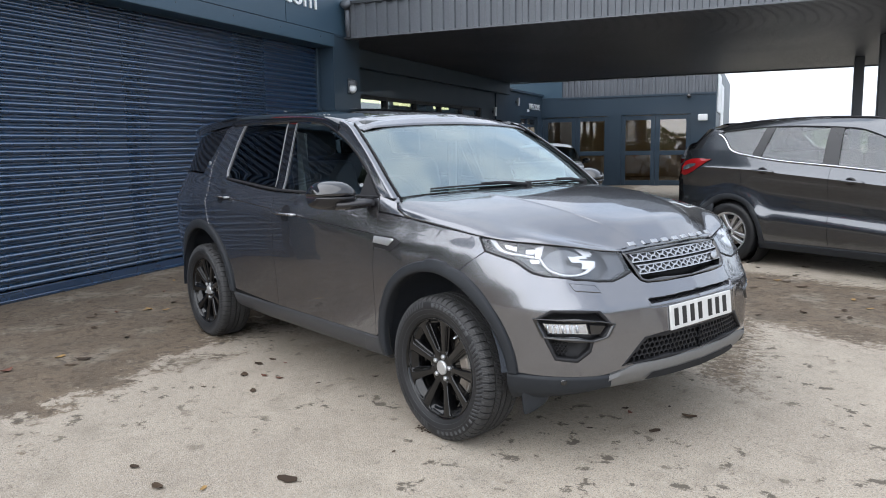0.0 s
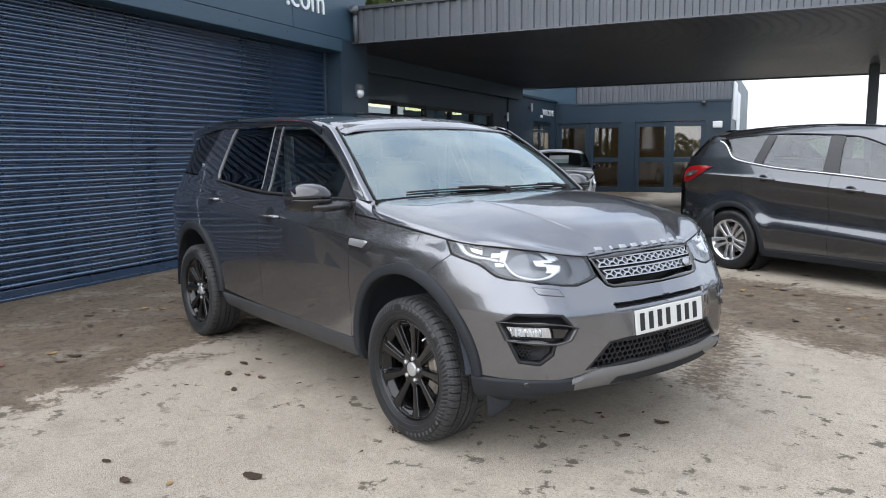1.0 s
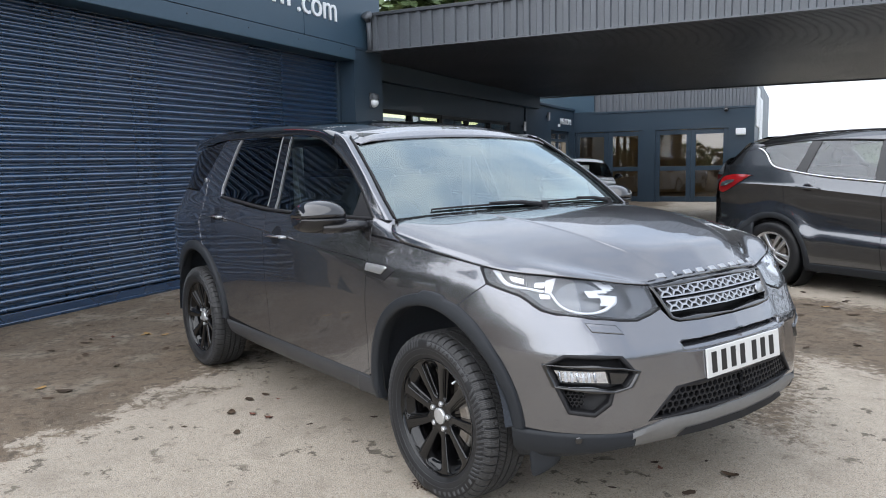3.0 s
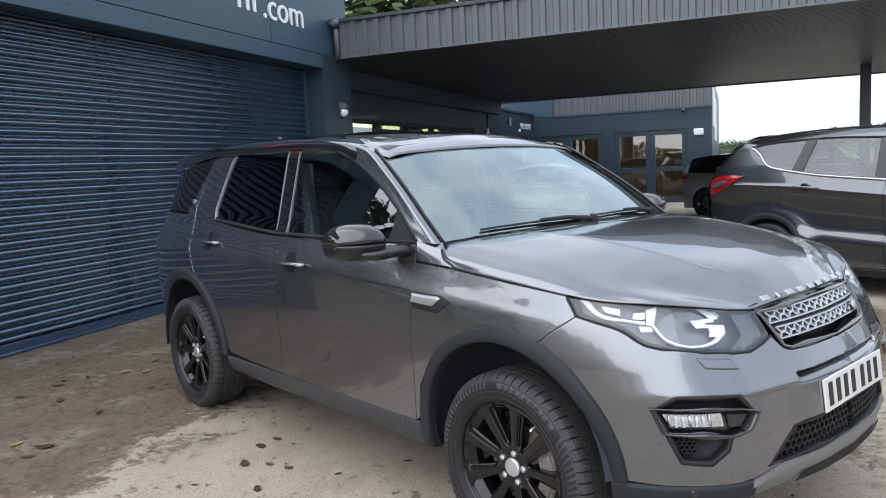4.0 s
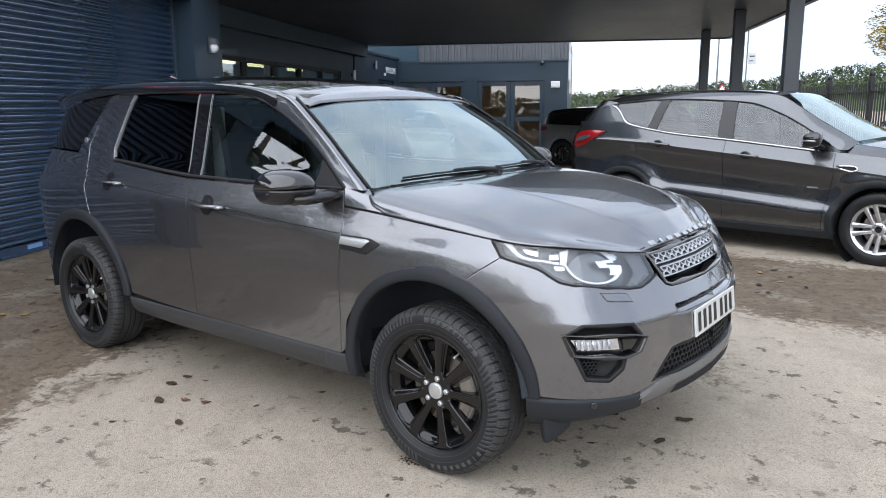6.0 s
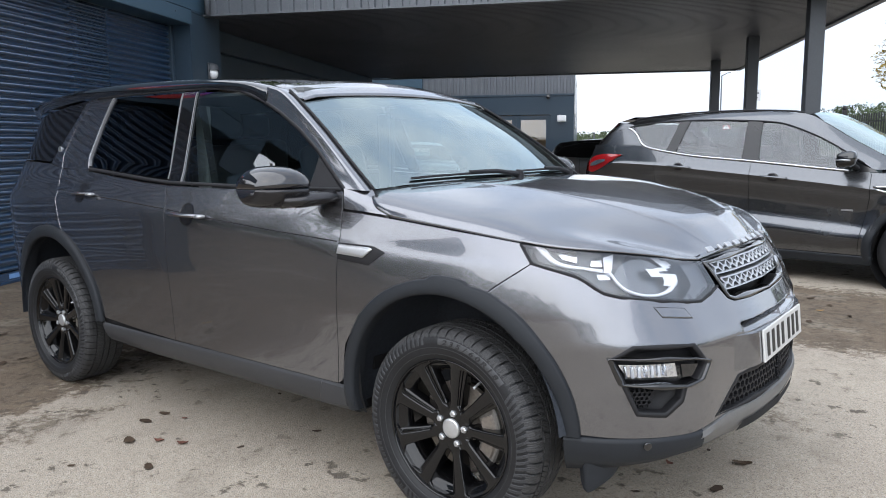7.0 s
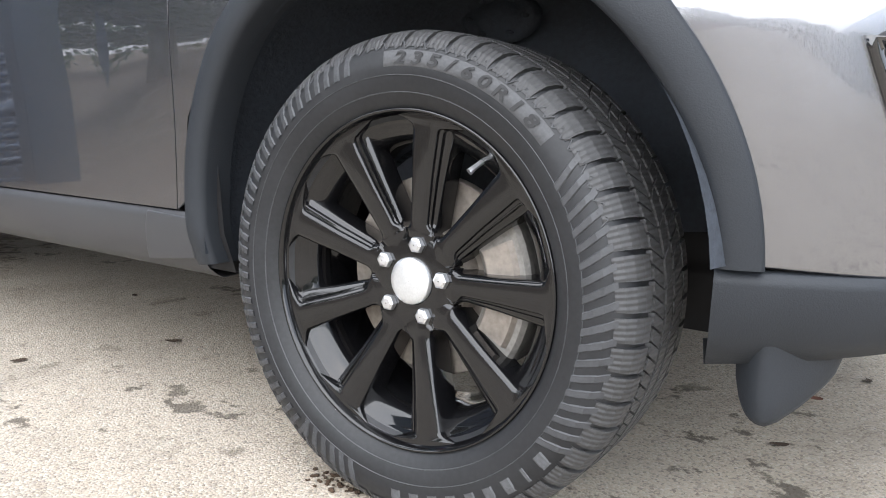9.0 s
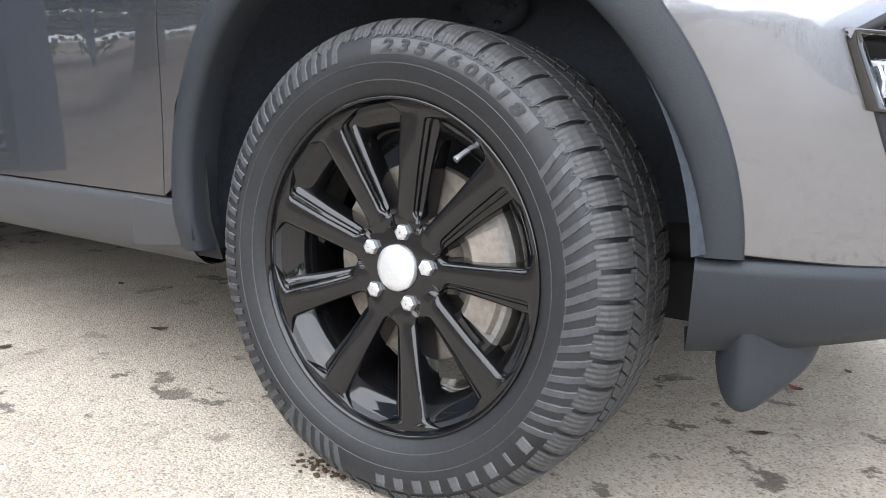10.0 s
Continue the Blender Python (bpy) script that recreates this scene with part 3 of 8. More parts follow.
# back building
BS, BD1 = 20.8, 4.95
bm = bmesh.new()
box(bm, -5.0, BD1, BS, BS + 0.25, 2.26, 2.90)
for a, b in ((-5.0, -0.52), (1.66, 2.06), (4.22, BD1)):
    box(bm, a, b, BS, BS + 0.25, 0, 2.26)
box(bm, -5.0, BD1 - 0.05, BS + 0.05, BS + 0.25, 2.90, 4.0)
structure("wall_back", bm, M["wall"], "dark blue showroom front with two glazed door openings", "wall")
bm = bmesh.new()
ribbed(bm, 0.12, BD1, 2.88, 4.02, BS + 0.045, "x", 0.2, 0.035, -1.0)
structure("wall_back_sheet", bm, M["fascia"], "blue grey profiled steel sheet on the upper showroom wall", "wall cladding")
structure("wall_back_plain", boxed(-5.0, 0.1, BS - 0.004, BS + 0.05, 2.905, 4.0), M["wall_hi"], "plain blue panel on the upper showroom wall", "wall cladding")
structure("trim", boxed(0.02, BD1 + 0.01, BS - 0.03, BS + 0.04, 2.84, 2.885, 0.004), M["wall"], "drip flashing below the profiled sheet", "trim")
structure("wall_back_side", box(boxed(BD1 - 0.25, BD1, BS + 0.26, 32, 0, 3.6), BD1 - 0.25, BD1, BS + 0.26, 32, 3.6, 3.85), M["wall"], "flank wall of the showroom", "wall")
sg = thing("wall_sign", BM, "white sign boards on the showroom flank wall", "sign")
for a, z0, z1 in ((21.3, 2.3, 3.5), (23.4, 1.9, 3.3)):
    part("board", boxed(BD1 + 0.002, BD1 + 0.04, a, a + 1.7, z0, z1, 0.006), M["sign"], sg)
for k, (a, b) in enumerate(((-0.52, 1.66), (2.06, 4.22))):
    fd = thing("door_%d" % (k + 2), BM, "double glazed showroom doors in dark blue frames", "door", "showroom doors", "structure")
    w = (b - a) / 2
    for q in (0, 1):
        x0 = a + q * w
        for c, d in ((x0 + 0.002, x0 + 0.14), (x0 + w - 0.14, x0 + w - 0.002)):
            part("stile", boxed(c, d, BS + 0.03, BS + 0.10, 0.0, 2.25, 0.006), M["wall"], fd)
        for zz, h in ((0.01, 0.16), (0.98, 0.14), (2.10, 0.14)):
            part("rail", boxed(x0 + 0.141, x0 + w - 0.141, BS + 0.035, BS + 0.095, zz, zz + h, 0.006), M["wall"], fd)
        for z0, z1 in ((0.17, 0.98), (1.12, 2.10)):
            part("pane", boxed(x0 + 0.14, x0 + w - 0.14, BS + 0.06, BS + 0.066, z0, z1), M["shopglass"], fd)

# rooms behind the glass
def room(name, x0, x1, y0, y1, h, tubes):
    bm = bmesh.new()
    box(bm, x0 - 0.1, x0, y0 - 0.1, y1 + 0.1, 0, h)
    box(bm, x0, x1, y0 - 0.1, y0, 0, h)
    box(bm, x0, x1, y1, y1 + 0.1, 0, h)
    structure(name, bm, M["room"], "warm beige inner wall of the showroom", "wall")
    structure("ceiling", boxed(x0, x1, y0, y1, h, h + 0.1), M["room"], "showroom ceiling", "ceiling")
    structure("floor", boxed(x0, x1, y0, y1, 0.002, 0.01), M["concrete"], "showroom floor", "floor")
    for tx, ty, ln in tubes:
        drop = h - 2.56
        lamp = thing("ceiling_light", BM @ Matrix.Translation((tx, ty, 2.56)), "long fluorescent ceiling light in the showroom", "light", "showroom lights")
        part("diffuser", boxed(-0.09, 0.09, -ln / 2, ln / 2, -0.10, -0.03, 0.02), M["tube"], lamp)
        part("housing", boxed(-0.11, 0.11, -ln / 2 - 0.03, ln / 2 + 0.03, -0.029, -0.002, 0.005), M["sign"], lamp)
        for e in (-1, 1):
            part("rod", tube(bmesh.new(), [(0, e * ln * .35, -.003), (0, e * ln * .35, drop)], .006, 6), M["sign"], lamp)


room("wall_inner", -7.0, WD - 0.26, 7.25, 20.5, 2.78, [(-2.5, 11.9, 1.7), (-2.5, 13.95, .7), (-2.5, 14.85, .7), (-2.5, 16.6, .8)])
bm = bmesh.new()
box(bm, -4.9, BD1 - 0.3, BS + 7.0, BS + 7.1, 0, 2.85)
box(bm, -5.0, -4.9, BS + 0.27, BS + 7.1, 0, 2.85)
structure("wall_inner", bm, M["room"], "beige back wall inside the showroom", "wall")
structure("ceiling", boxed(-4.9, BD1 - 0.3, BS + 0.27, BS + 7.1, 2.86, 2.95), M["room"], "showroom ceiling", "ceiling")
# added lamps with no known source, to brighten the dim room behind the double doors
for tx, ty in ((0.4, 23.3), (3.0, 23.3), (0.4, 26.0), (3.0, 26.0)):
    lamp = thing("ceiling_light", BM @ Matrix.Translation((tx, ty, 2.86)), "long fluorescent ceiling light in the showroom", "light", "showroom lights")
    part("diffuser", boxed(-0.6, 0.6, -0.08, 0.08, -0.10, -0.03, 0.02), M["fill_tube"], lamp)
    part("housing", boxed(-0.63, 0.63, -0.1, 0.1, -0.029, -0.002, 0.005), M["sign"], lamp)


# ---------- fittings on the building ----------
def bulkhead(name, m, label):
    """Half-lantern wall lamp: dark back plate with a hood and an opal bowl; outward is +x."""
    lamp = thing(name, m, label, "lamp")
    part("back_plate", boxed(0.001, 0.03, -.085, .085, -.12, .12, .012), M["post"], lamp)
    bm = bmesh.new()
    bmesh.ops.create_uvsphere(bm, u_segments=20, v_segments=12, radius=1.0)
    for v in bm.verts:
        v.co = Vector((.03 + max(0, v.co.x) * .085, v.co.y * .075, -.03 + v.co.z * (.085 if v.co.z < 0 else .07)))
    part("bowl", bm, M["lampw"], lamp, "white opal bowl", True)
    bm = bmesh.new()
    grid(bm, [[(.03 + r * .10 * math.cos(t), r * .085 * math.sin(t), z) for t in np.linspace(-math.pi / 2, math.pi / 2, 14)] for z, r in ((.015, 1.0), (.06, .96), (.10, .7), (.115, .2))])
    part("hood", bm, M["post"], lamp, "", True)
    return lamp


bulkhead("wall_lamp", BM @ Matrix.Translation((0, 6.88, 2.385)), "white opal wall lamp with a dark hood on the pillar")
lb = thing("wall_lamp", BM @ Matrix.Translation((4.57, BS, 2.13)), "square white floodlight on the showroom wall", "lamp")
part("body", boxed(-.14, .14, -.10, -.001, -.10, .10, .02), M["lampw"], lb, "", True)
part("glass_front", boxed(-.12, .12, -.104, -.1005, -.05, .085, .002), M["sign"], lb)
for d, s, z in ((WD + .03, 17.85, 2.66), (WD + .03, 15.7, 2.3)):
    ul = thing("wall_light", BM @ Matrix.Translation((d, s, z)), "small cylindrical wall light", "lamp", "wall lights of the entrance")
    part("bracket", boxed(.001, .04, -.03, .03, -.03, .03, .004), M["post"], ul)
    bm = bmesh.new()
    lathe(bm, [(-.12, .001), (-.12, .045), (.12, .045), (.12, .001)], 20, "z")
    for v in bm.verts:
        v.co.x += .085
    part("cylinder", bm, M["silver"], ul, "", 40)
cc = thing("security_camera", BM @ Matrix.Translation((4.15, BS, 2.80)), "dark dome security camera on the showroom wall", "camera")
bm = bmesh.new()
bmesh.ops.create_uvsphere(bm, u_segments=16, v_segments=10, radius=.07)
for v in bm.verts:
    v.co.y -= .07
part("dome", bm, M["gloss"], cc, "", True)
part("bracket", boxed(-.05, .05, -.09, -.001, .03, .09, .01), M["post"], cc)
wel = thing("welcome_sign", BM @ Matrix.Translation((WD + .035, 19.9, 2.58)) @ Euler((radians(90), 0, radians(90))).to_matrix().to_4x4(), "white welcome lettering over the entrance", "sign")
part("lettering", text_mesh("WELCOME", .26, .012), M["sign"], wel)
part("small_plate", boxed(-.86, -.62, -.17, -.09, -.0, .01), M["sign"], wel)
dot = thing("web_sign", BM @ Matrix.Translation((.004, 5.46, 3.60)) @ Euler((radians(90), 0, radians(90))).to_matrix().to_4x4(), "white raised letters on the blue band", "sign")
part("lettering", text_mesh(".com", .50, .018), M["sign"], dot)
for k, (x, h) in enumerate(((-.66, .20), (-.80, .27), (-.97, .27))):
    part("letter_bar", boxed(x - .025, x + .025, -.118, -.118 + h, -.018, .018, .004), M["sign"], dot)
pipe = thing("downpipe", BM, "grey rainwater hopper and pipe at the canopy corner", "pipe")
part("hopper", tube(bmesh.new(), [(.10, 6.62, 3.66), (.10, 6.66, 3.62), (.10, 6.68, 3.56)], [.085, .075, .045], 14), M["fascia"], pipe, "", True)
part("pipe", tube(bmesh.new(), [(.10, 6.68, 3.57), (.10, 6.69, 3.4), (.10, 6.70, 3.14)], .038, 12), M["fascia"], pipe, "", True)
for k in range(6):
    rv = thing("rivet", BM @ Matrix.Translation((.018, .9 + 1.02 * k, 3.075)), "small steel rivet in the flashing", "rivet", "rivets of the flashing")
    bm = bmesh.new()
    lathe(bm, [(0.0, .011), (.003, .010), (.006, .004), (.0065, .0005)], 12, "x")
    part("head", bm, M["post"], rv, "", True)
# ---------- the grey off-road car ----------
# own axes: x forward from the front axle, y to its left, z up; built for its right side and mirrored
CARM = Matrix.Translation((0, 0.013, 0)) @ Matrix.Rotation(radians(1.1), 4, "Z")
PLAN = curve_line([(.832, 0), (.815, -.25), (.775, -.45), (.735, -.60), (.66, -.72), (.56, -.81), (.46, -.865), (.35, -.895), (.2, -.912), (0, -.92), (-.5, -.921), (-1.4, -.924),
                   (-2.3, -.924), (-2.9, -.910), (-3.22, -.885), (-3.42, -.83), (-3.52, -.72), (-3.58, -.5), (-3.61, 0)], 500)
PLAN = np.array(PLAN)
ARC = np.concatenate([[0], np.cumsum(np.linalg.norm(np.diff(PLAN, axis=0), axis=1))])
NOSE = np.array([(.2, .10), (.25, .06), (.33, .015), (.45, 0), (.6, 0), (.7, .008), (.78, .05), (.85, .085), (.92, .130), (.97, .18), (1.05, .25)])
FLANK = np.array([(.2, .14), (.25, .085), (.31, .045), (.38, .024), (.48, .020), (.6, .014), (.72, .004), (.8, 0), (.93, 0), (.955, .003), (.97, .008), (1.05, .024), (1.10, .036), (1.14, .051), (1.2, .080), (1.35, .135), (1.54, .205), (1.62, .25), (1.70, .34)])


SWELL = np.array([(.42, 0), (.58, -.012), (.70, -.018), (.78, -.016), (.83, -.012), (.88, -.007), (.94, .001), (1.0, .010), (1.06, .015), (1.3, .015)])


def soft(tab, z):
    """A table read with slightly rounded corners."""
    return sum(w * np.interp(z + d, tab[:, 0], tab[:, 1]) for d, w in ((-.016, .2), (-.008, .2), (0, .2), (.008, .2), (.016, .2)))


def skin(u, z, depth=0.0):
    """A point of the body's skin: u metres round its plan from the middle of the nose, z up, sunk by depth."""
    x, y = np.interp(u, ARC, PLAN[:, 0]), np.interp(u, ARC, PLAN[:, 1])
    e = 0.02
    dx = np.interp(u + e, ARC, PLAN[:, 0]) - np.interp(u - e, ARC, PLAN[:, 0])
    dy = np.interp(u + e, ARC, PLAN[:, 1]) - np.interp(u - e, ARC, PLAN[:, 1])
    if u < e:
        dx = 0.0
    s = math.hypot(dx, dy)
    nx, ny = -dy / s, dx / s
    k = max(0.0, nx) ** 1.4 if x > -1.5 else 0.0
    crease = 0.0
    if x < 0.3:  # the feature line climbs towards the rear
        crease = np.interp(x, (-2.7, -.4), (.125, .0))
    o = k * soft(NOSE, z) + (1 - k) * soft(FLANK, z - (crease if z < 1.09 and z > 0.8 else 0) * np.interp(z, (.8, .93, 1.02, 1.09), (0, 1, 1, 0)))
    if x > -.8:  # the front wing swells over the wheel and leans in towards the bonnet
        o += (1 - k) * np.interp(x, (-.75, -.25), (0, 1)) * soft(SWELL, z)
    if x < -3.2:
        o += 0.10 * max(0.0, z - 1.0) * np.interp(x, (-3.6, -3.2), (1, 0))
    return Vector((x - nx * (o + depth), y - ny * (o + depth), z))


def at_x(x):
    i = 70
    return float(np.interp(-x, -PLAN[i:430, 0], ARC[i:430]))


def at_y(y):
    return float(np.interp(abs(y), -PLAN[:150, 1], ARC[:150]))


def uz(p):
    """(x, z) beside the flank, or ('y', y, z) across the nose, as (u, z)."""
    return (at_y(p[1]), p[2]) if p[0] == "y" else (at_x(p[0]), p[1])


def coons(bottom, right, top, left):
    """The sheet between four lines in (u, z); bottom and top run from left to right, left and right from bottom to top."""
    B, R, T, L = (np.array([uz(p) for p in q]) for q in (bottom, right, top, left))

    def along(P):
        D = np.concatenate([[0], np.cumsum(np.linalg.norm(np.diff(P, axis=0), axis=1))])
        D /= D[-1]
        return lambda t: np.array([np.interp(t, D, P[:, 0]), np.interp(t, D, P[:, 1])])
    b, r, t, l = along(B), along(R), along(T), along(L)
    size = (max(D_len(B), D_len(T)), max(D_len(L), D_len(R)))

    def f(a, c):
        return (1 - c) * b(a) + c * t(a) + (1 - a) * l(c) + a * r(c) - ((1 - a) * (1 - c) * B[0] + a * (1 - c) * B[-1] + (1 - a) * c * T[0] + a * c * T[-1])
    return f, size


def D_len(P):
    return float(np.linalg.norm(np.diff(P, axis=0), axis=1).sum())


def skin_bm(lines, na, nc, gap=0.0018, sink=0.0, flange=0.014, roll=0.0022, bulge=0.0, cut=None, out=0.0):
    """A panel on the skin with rolled edges and a flange turned in all round."""
    f, (la, lc) = coons(*lines)
    if gap:
        def stops(n, length):
            """Steps across the panel, close together at the rolled edges to keep the face flat up to them."""
            lip = [gap / length, (gap + roll) / length] + ([(gap + 2 * roll) / length] if length > .10 else [])
            return lip + list(np.linspace(lip[-1], 1 - lip[-1], n))[1:-1] + [1 - q for q in reversed(lip)]
        A, C = stops(na, la), stops(nc, lc)
    else:
        A, C = list(np.linspace(0, 1, na)), list(np.linspace(0, 1, nc))
    bm = bmesh.new()
    vs = []
    for j, c in enumerate(C):
        row = []
        for i, a in enumerate(A):
            u, z = f(a, c)
            edge = gap and (i in (0, len(A) - 1) or j in (0, len(C) - 1))
            d = sink + (roll * 0.5 if edge else 0.0) - bulge * 16 * a * (1 - a) * c * (1 - c) - out
            row.append(bm.verts.new(skin(u, z, d)))
        vs.append(row)
    for j in range(len(C) - 1):
        for i in range(len(A) - 1):
            if cut is not None and cut(*f((A[i] + A[i + 1]) / 2, (C[j] + C[j + 1]) / 2)):
                continue
            bm.faces.new((vs[j][i], vs[j][i + 1], vs[j + 1][i + 1], vs[j + 1][i]))
    if flange:
        ring = [(A[i], C[0], vs[0][i]) for i in range(len(A))] + [(A[-1], C[j], vs[j][-1]) for j in range(1, len(C))]
        ring += [(A[i], C[-1], vs[-1][i]) for i in range(len(A) - 2, -1, -1)] + [(A[0], C[j], vs[j][0]) for j in range(len(C) - 2, 0, -1)]
        inner = [bm.verts.new(skin(*f(a, c), sink + flange)) for a, c, v in ring]
        for k in range(len(ring)):
            q = (k + 1) % len(ring)
            bm.faces.new((ring[k][2], ring[q][2], inner[q], inner[k]))
    loose = [v for v in bm.verts if not v.link_faces]
    bmesh.ops.delete(bm, geom=loose, context="VERTS")
    return bm


def mirrored(bm):
    for v in bm.verts:
        v.co.y = -v.co.y
    return bm


def both(name, make, material, parent, label="", smooth=True, subs=None):
    """A part on the right side and its mirror on the left; returns the pair."""
    r = part(name, make(), material, parent, label, smooth)
    l = part(name, mirrored(make()), material, parent, label, smooth)
    return r, l


car = thing("off_road_car", CARM, "grey metallic off-road estate car with black wheels parked on the forecourt", "car")

# shut lines, (x, z) on the right flank
WING_B = [(-.53, .41), (-.515, .55), (-.50, .75), (-.492, .90), (-.488, .984), (-.497, 1.071)]
DOOR_F = WING_B + [(-.513, 1.142)]
DOOR_B = [(-1.605, .412), (-1.605, .60), (-1.603, .80), (-1.60, .95), (-1.615, 1.06), (-1.642, 1.135)]
ARCH_F = [(-.50, .43), (-.485, .56), (-.391, .697), (-.256, .806), (-.076, .866), (.062, .866), (.14, .826)]
WING_GAP = [(.14, .826), (.225, .888), (.311, .946)]
BON_LINE = [(-.497, 1.071), (-.38, 1.063), (-.272, 1.054), (-.038, 1.033), (.125, 1.018), (.262, 1.004)]
both("front_wing", lambda: skin_bm(([(-.53, .41)] + ARCH_F, WING_GAP + [(.262, 1.004)], BON_LINE, WING_B), 40, 22, roll=.0003), M["paint"], car, "", 40)
front_doors = both("front_door", lambda: skin_bm(([DOOR_B[0], (-1.1, .411), DOOR_F[0]], DOOR_F, [DOOR_B[-1], (-1.2, 1.133), (-.75, 1.137), DOOR_F[-1]], DOOR_B), 44, 34, roll=.0003), M["paint"], car, "", 40)
REAR_EDGE = [(-2.235, .436), (-2.29, .61), (-2.40, .73), (-2.53, .80), (-2.60, .86), (-2.628, .93), (-2.645, 1.02), (-2.69, 1.14), (-2.715, 1.20)]
rear_doors = both("rear_door", lambda: skin_bm(([REAR_EDGE[0], (-1.9, .42), DOOR_B[0]], DOOR_B, [REAR_EDGE[-1], (-2.45, 1.195), (-2.1, 1.165), (-1.85, 1.145), DOOR_B[-1]], REAR_EDGE), 40, 30, roll=.0003), M["paint"], car, "", 40)


def shut_gap(line):
    """Dark strip just below the paint that stands in for shade in the gap between two panels."""
    bm = bmesh.new()
    q = curve_line([uz(p) for p in line], 40)
    grid(bm, [[skin(p[0] + e, p[1], .0016) for p in q] for e in (-.0028, .0028)])
    return bm


for edge_line in (DOOR_F, DOOR_B, REAR_EDGE):
    both("door_seal", lambda: shut_gap(edge_line), M["dark"], car)
C_GAP = [(-2.715, 1.20), (-2.74, 1.27), (-2.69, 1.41), (-2.60, 1.53), (-2.54, 1.575)]
both("window_surround", lambda: skin_bm(([(-2.715, 1.20), (-2.40, 1.19)], [(-2.40, 1.19), (-2.425, 1.215), (-2.44, 1.26), (-2.41, 1.42), (-2.37, 1.575)], [(-2.54, 1.575), (-2.37, 1.575)], C_GAP), 10, 24), M["paint"], car)
QUARTER_T = [(-3.38, 1.235), (-3.1, 1.232), (-2.88, 1.225), (-2.715, 1.20)]
ARCH_R = [(-3.27, .45), (-3.22, .62), (-3.08, .78), (-2.90, .868), (-2.76, .885), (-2.62, .868), (-2.60, .86)]
both("quarter_panel", lambda: skin_bm(([(-3.38, .45)] + ARCH_R, REAR_EDGE[4:], QUARTER_T, [(-3.38, .45), (-3.38, .8), (-3.38, 1.235)]), 34, 24), M["paint"], car)
both("pillar_panel", lambda: skin_bm(([(-2.87, 1.225), (-2.715, 1.20)], C_GAP, [(-2.625, 1.575), (-2.54, 1.575)], [(-2.87, 1.225), (-2.855, 1.26), (-2.74, 1.42), (-2.625, 1.575)]), 8, 20), M["paint"], car)
# tail, from corner to corner


def tail_half():
    bm = bmesh.new()
    us = np.linspace(at_x(-3.38) + .004, ARC[-1], 16)
    grid(bm, [[skin(u, z) for u in us] for z in np.linspace(.36, 1.24, 16)])
    return bm


both("tail_panel", tail_half, M["paint"], car)

# dark shell behind the gaps
def shell_half():
    bm = bmesh.new()
    us = np.linspace(at_x(-.43), at_x(-2.28), 20)
    grid(bm, [[skin(u, z, .02) for u in us] for z in np.linspace(.30, 1.12, 12)])
    us = np.linspace(at_x(-2.2), at_x(-3.4), 14)
    grid(bm, [[skin(u, z, .02) for u in us] for z in np.linspace(.93, 1.2, 4)])
    us = np.linspace(at_x(.30), at_x(-.5), 14)
    grid(bm, [[skin(u, z, .022) for u in us] for z in np.linspace(.90, .985, 4)])
    return bm


both("inner_shell", shell_half, M["dark"], car)

# sills
def sill():
    bm = bmesh.new()
    us = np.linspace(at_x(-.50), at_x(-2.27), 24)
    zs = [.408, .402, .39, .36, .33, .30, .285, .278]
    rows = []
    for j, z in enumerate(zs):
        rows.append([skin(u, z - .008 * math.sin(3 * i / 24) * 0 + (.018 if j > 4 and i > 18 else 0) * (i - 18) / 6, (.006, .001, .000, .003, .008, .016, .024, .034)[j]) for i, u in enumerate(us)])
    rows.append([skin(u, .282, .14) for u in us])
    grid(bm, rows)
    return bm


both("sill", sill, M["sill"], car, "grey plastic sill trim")
both("sill_face", lambda: skin_bm(([(-.66, .30), (-.50, .32)], [(-.50, .32), (-.495, .40)], [(-.62, .405), (-.495, .405)], [(-.66, .30), (-.62, .405)]), 4, 6, out=.004), M["sill"], car)

# wheel arch trims
def arch_trim(cx, cz, ro, ri, a0, a1, notch):
    bm = bmesh.new()
    rows = []
    n = 110
    for i in range(n + 1):
        t = radians(a0 + (a1 - a0) * i / n)
        deg = math.degrees(t)
        k = 0.0
        if notch:  # a raised step over the top of the arch
            k = np.interp(deg, (3, 24, 38, 53, 68, 76, 100, 190), (.0, .001, .003, .011, .012, .004, -.001, -.001)) + .011 * (np.clip((deg - 77) / 2.2, 0, 1) - np.clip((deg - 94) / 2.2, 0, 1))
        row = []
        for r, d in ((ro + k + .001, .004), (ro + k, -.010), (ro + k - .006, -.0155), (ro - .03, -.0165), (ri + .012, -.0155), (ri + .003, -.011), (ri, -.002), (ri + .004, .050)):
            x, z = cx + r * math.cos(t), cz + r * math.sin(t)
            row.append(skin(at_x(x), max(z, .4195 if notch and x > cx else .22), d))
        rows.append(row)
    grid(bm, rows)
    return bm


both("arch_trim", lambda: arch_trim(-.012, .388, .482, .430, 3, 189, True), M["clad"], car, "grey plastic wheel arch trim")
both("arch_trim", lambda: arch_trim(-2.757, .388, .503, .436, 3, 177, False), M["clad"], car, "grey plastic wheel arch trim")


def liner(cx):
    bm = bmesh.new()
    rows = []
    for y, r in ((-.905, .434), (-.878, .440), (-.85, .455), (-.7, .46), (-.52, .44), (-.48, .40), (-.47, .06)):
        rows.append([(cx + r * math.cos(t), y, .385 + r * math.sin(t)) for t in (radians(5 + 181 * i / 40) for i in range(41))])
    grid(bm, rows)
    return bm


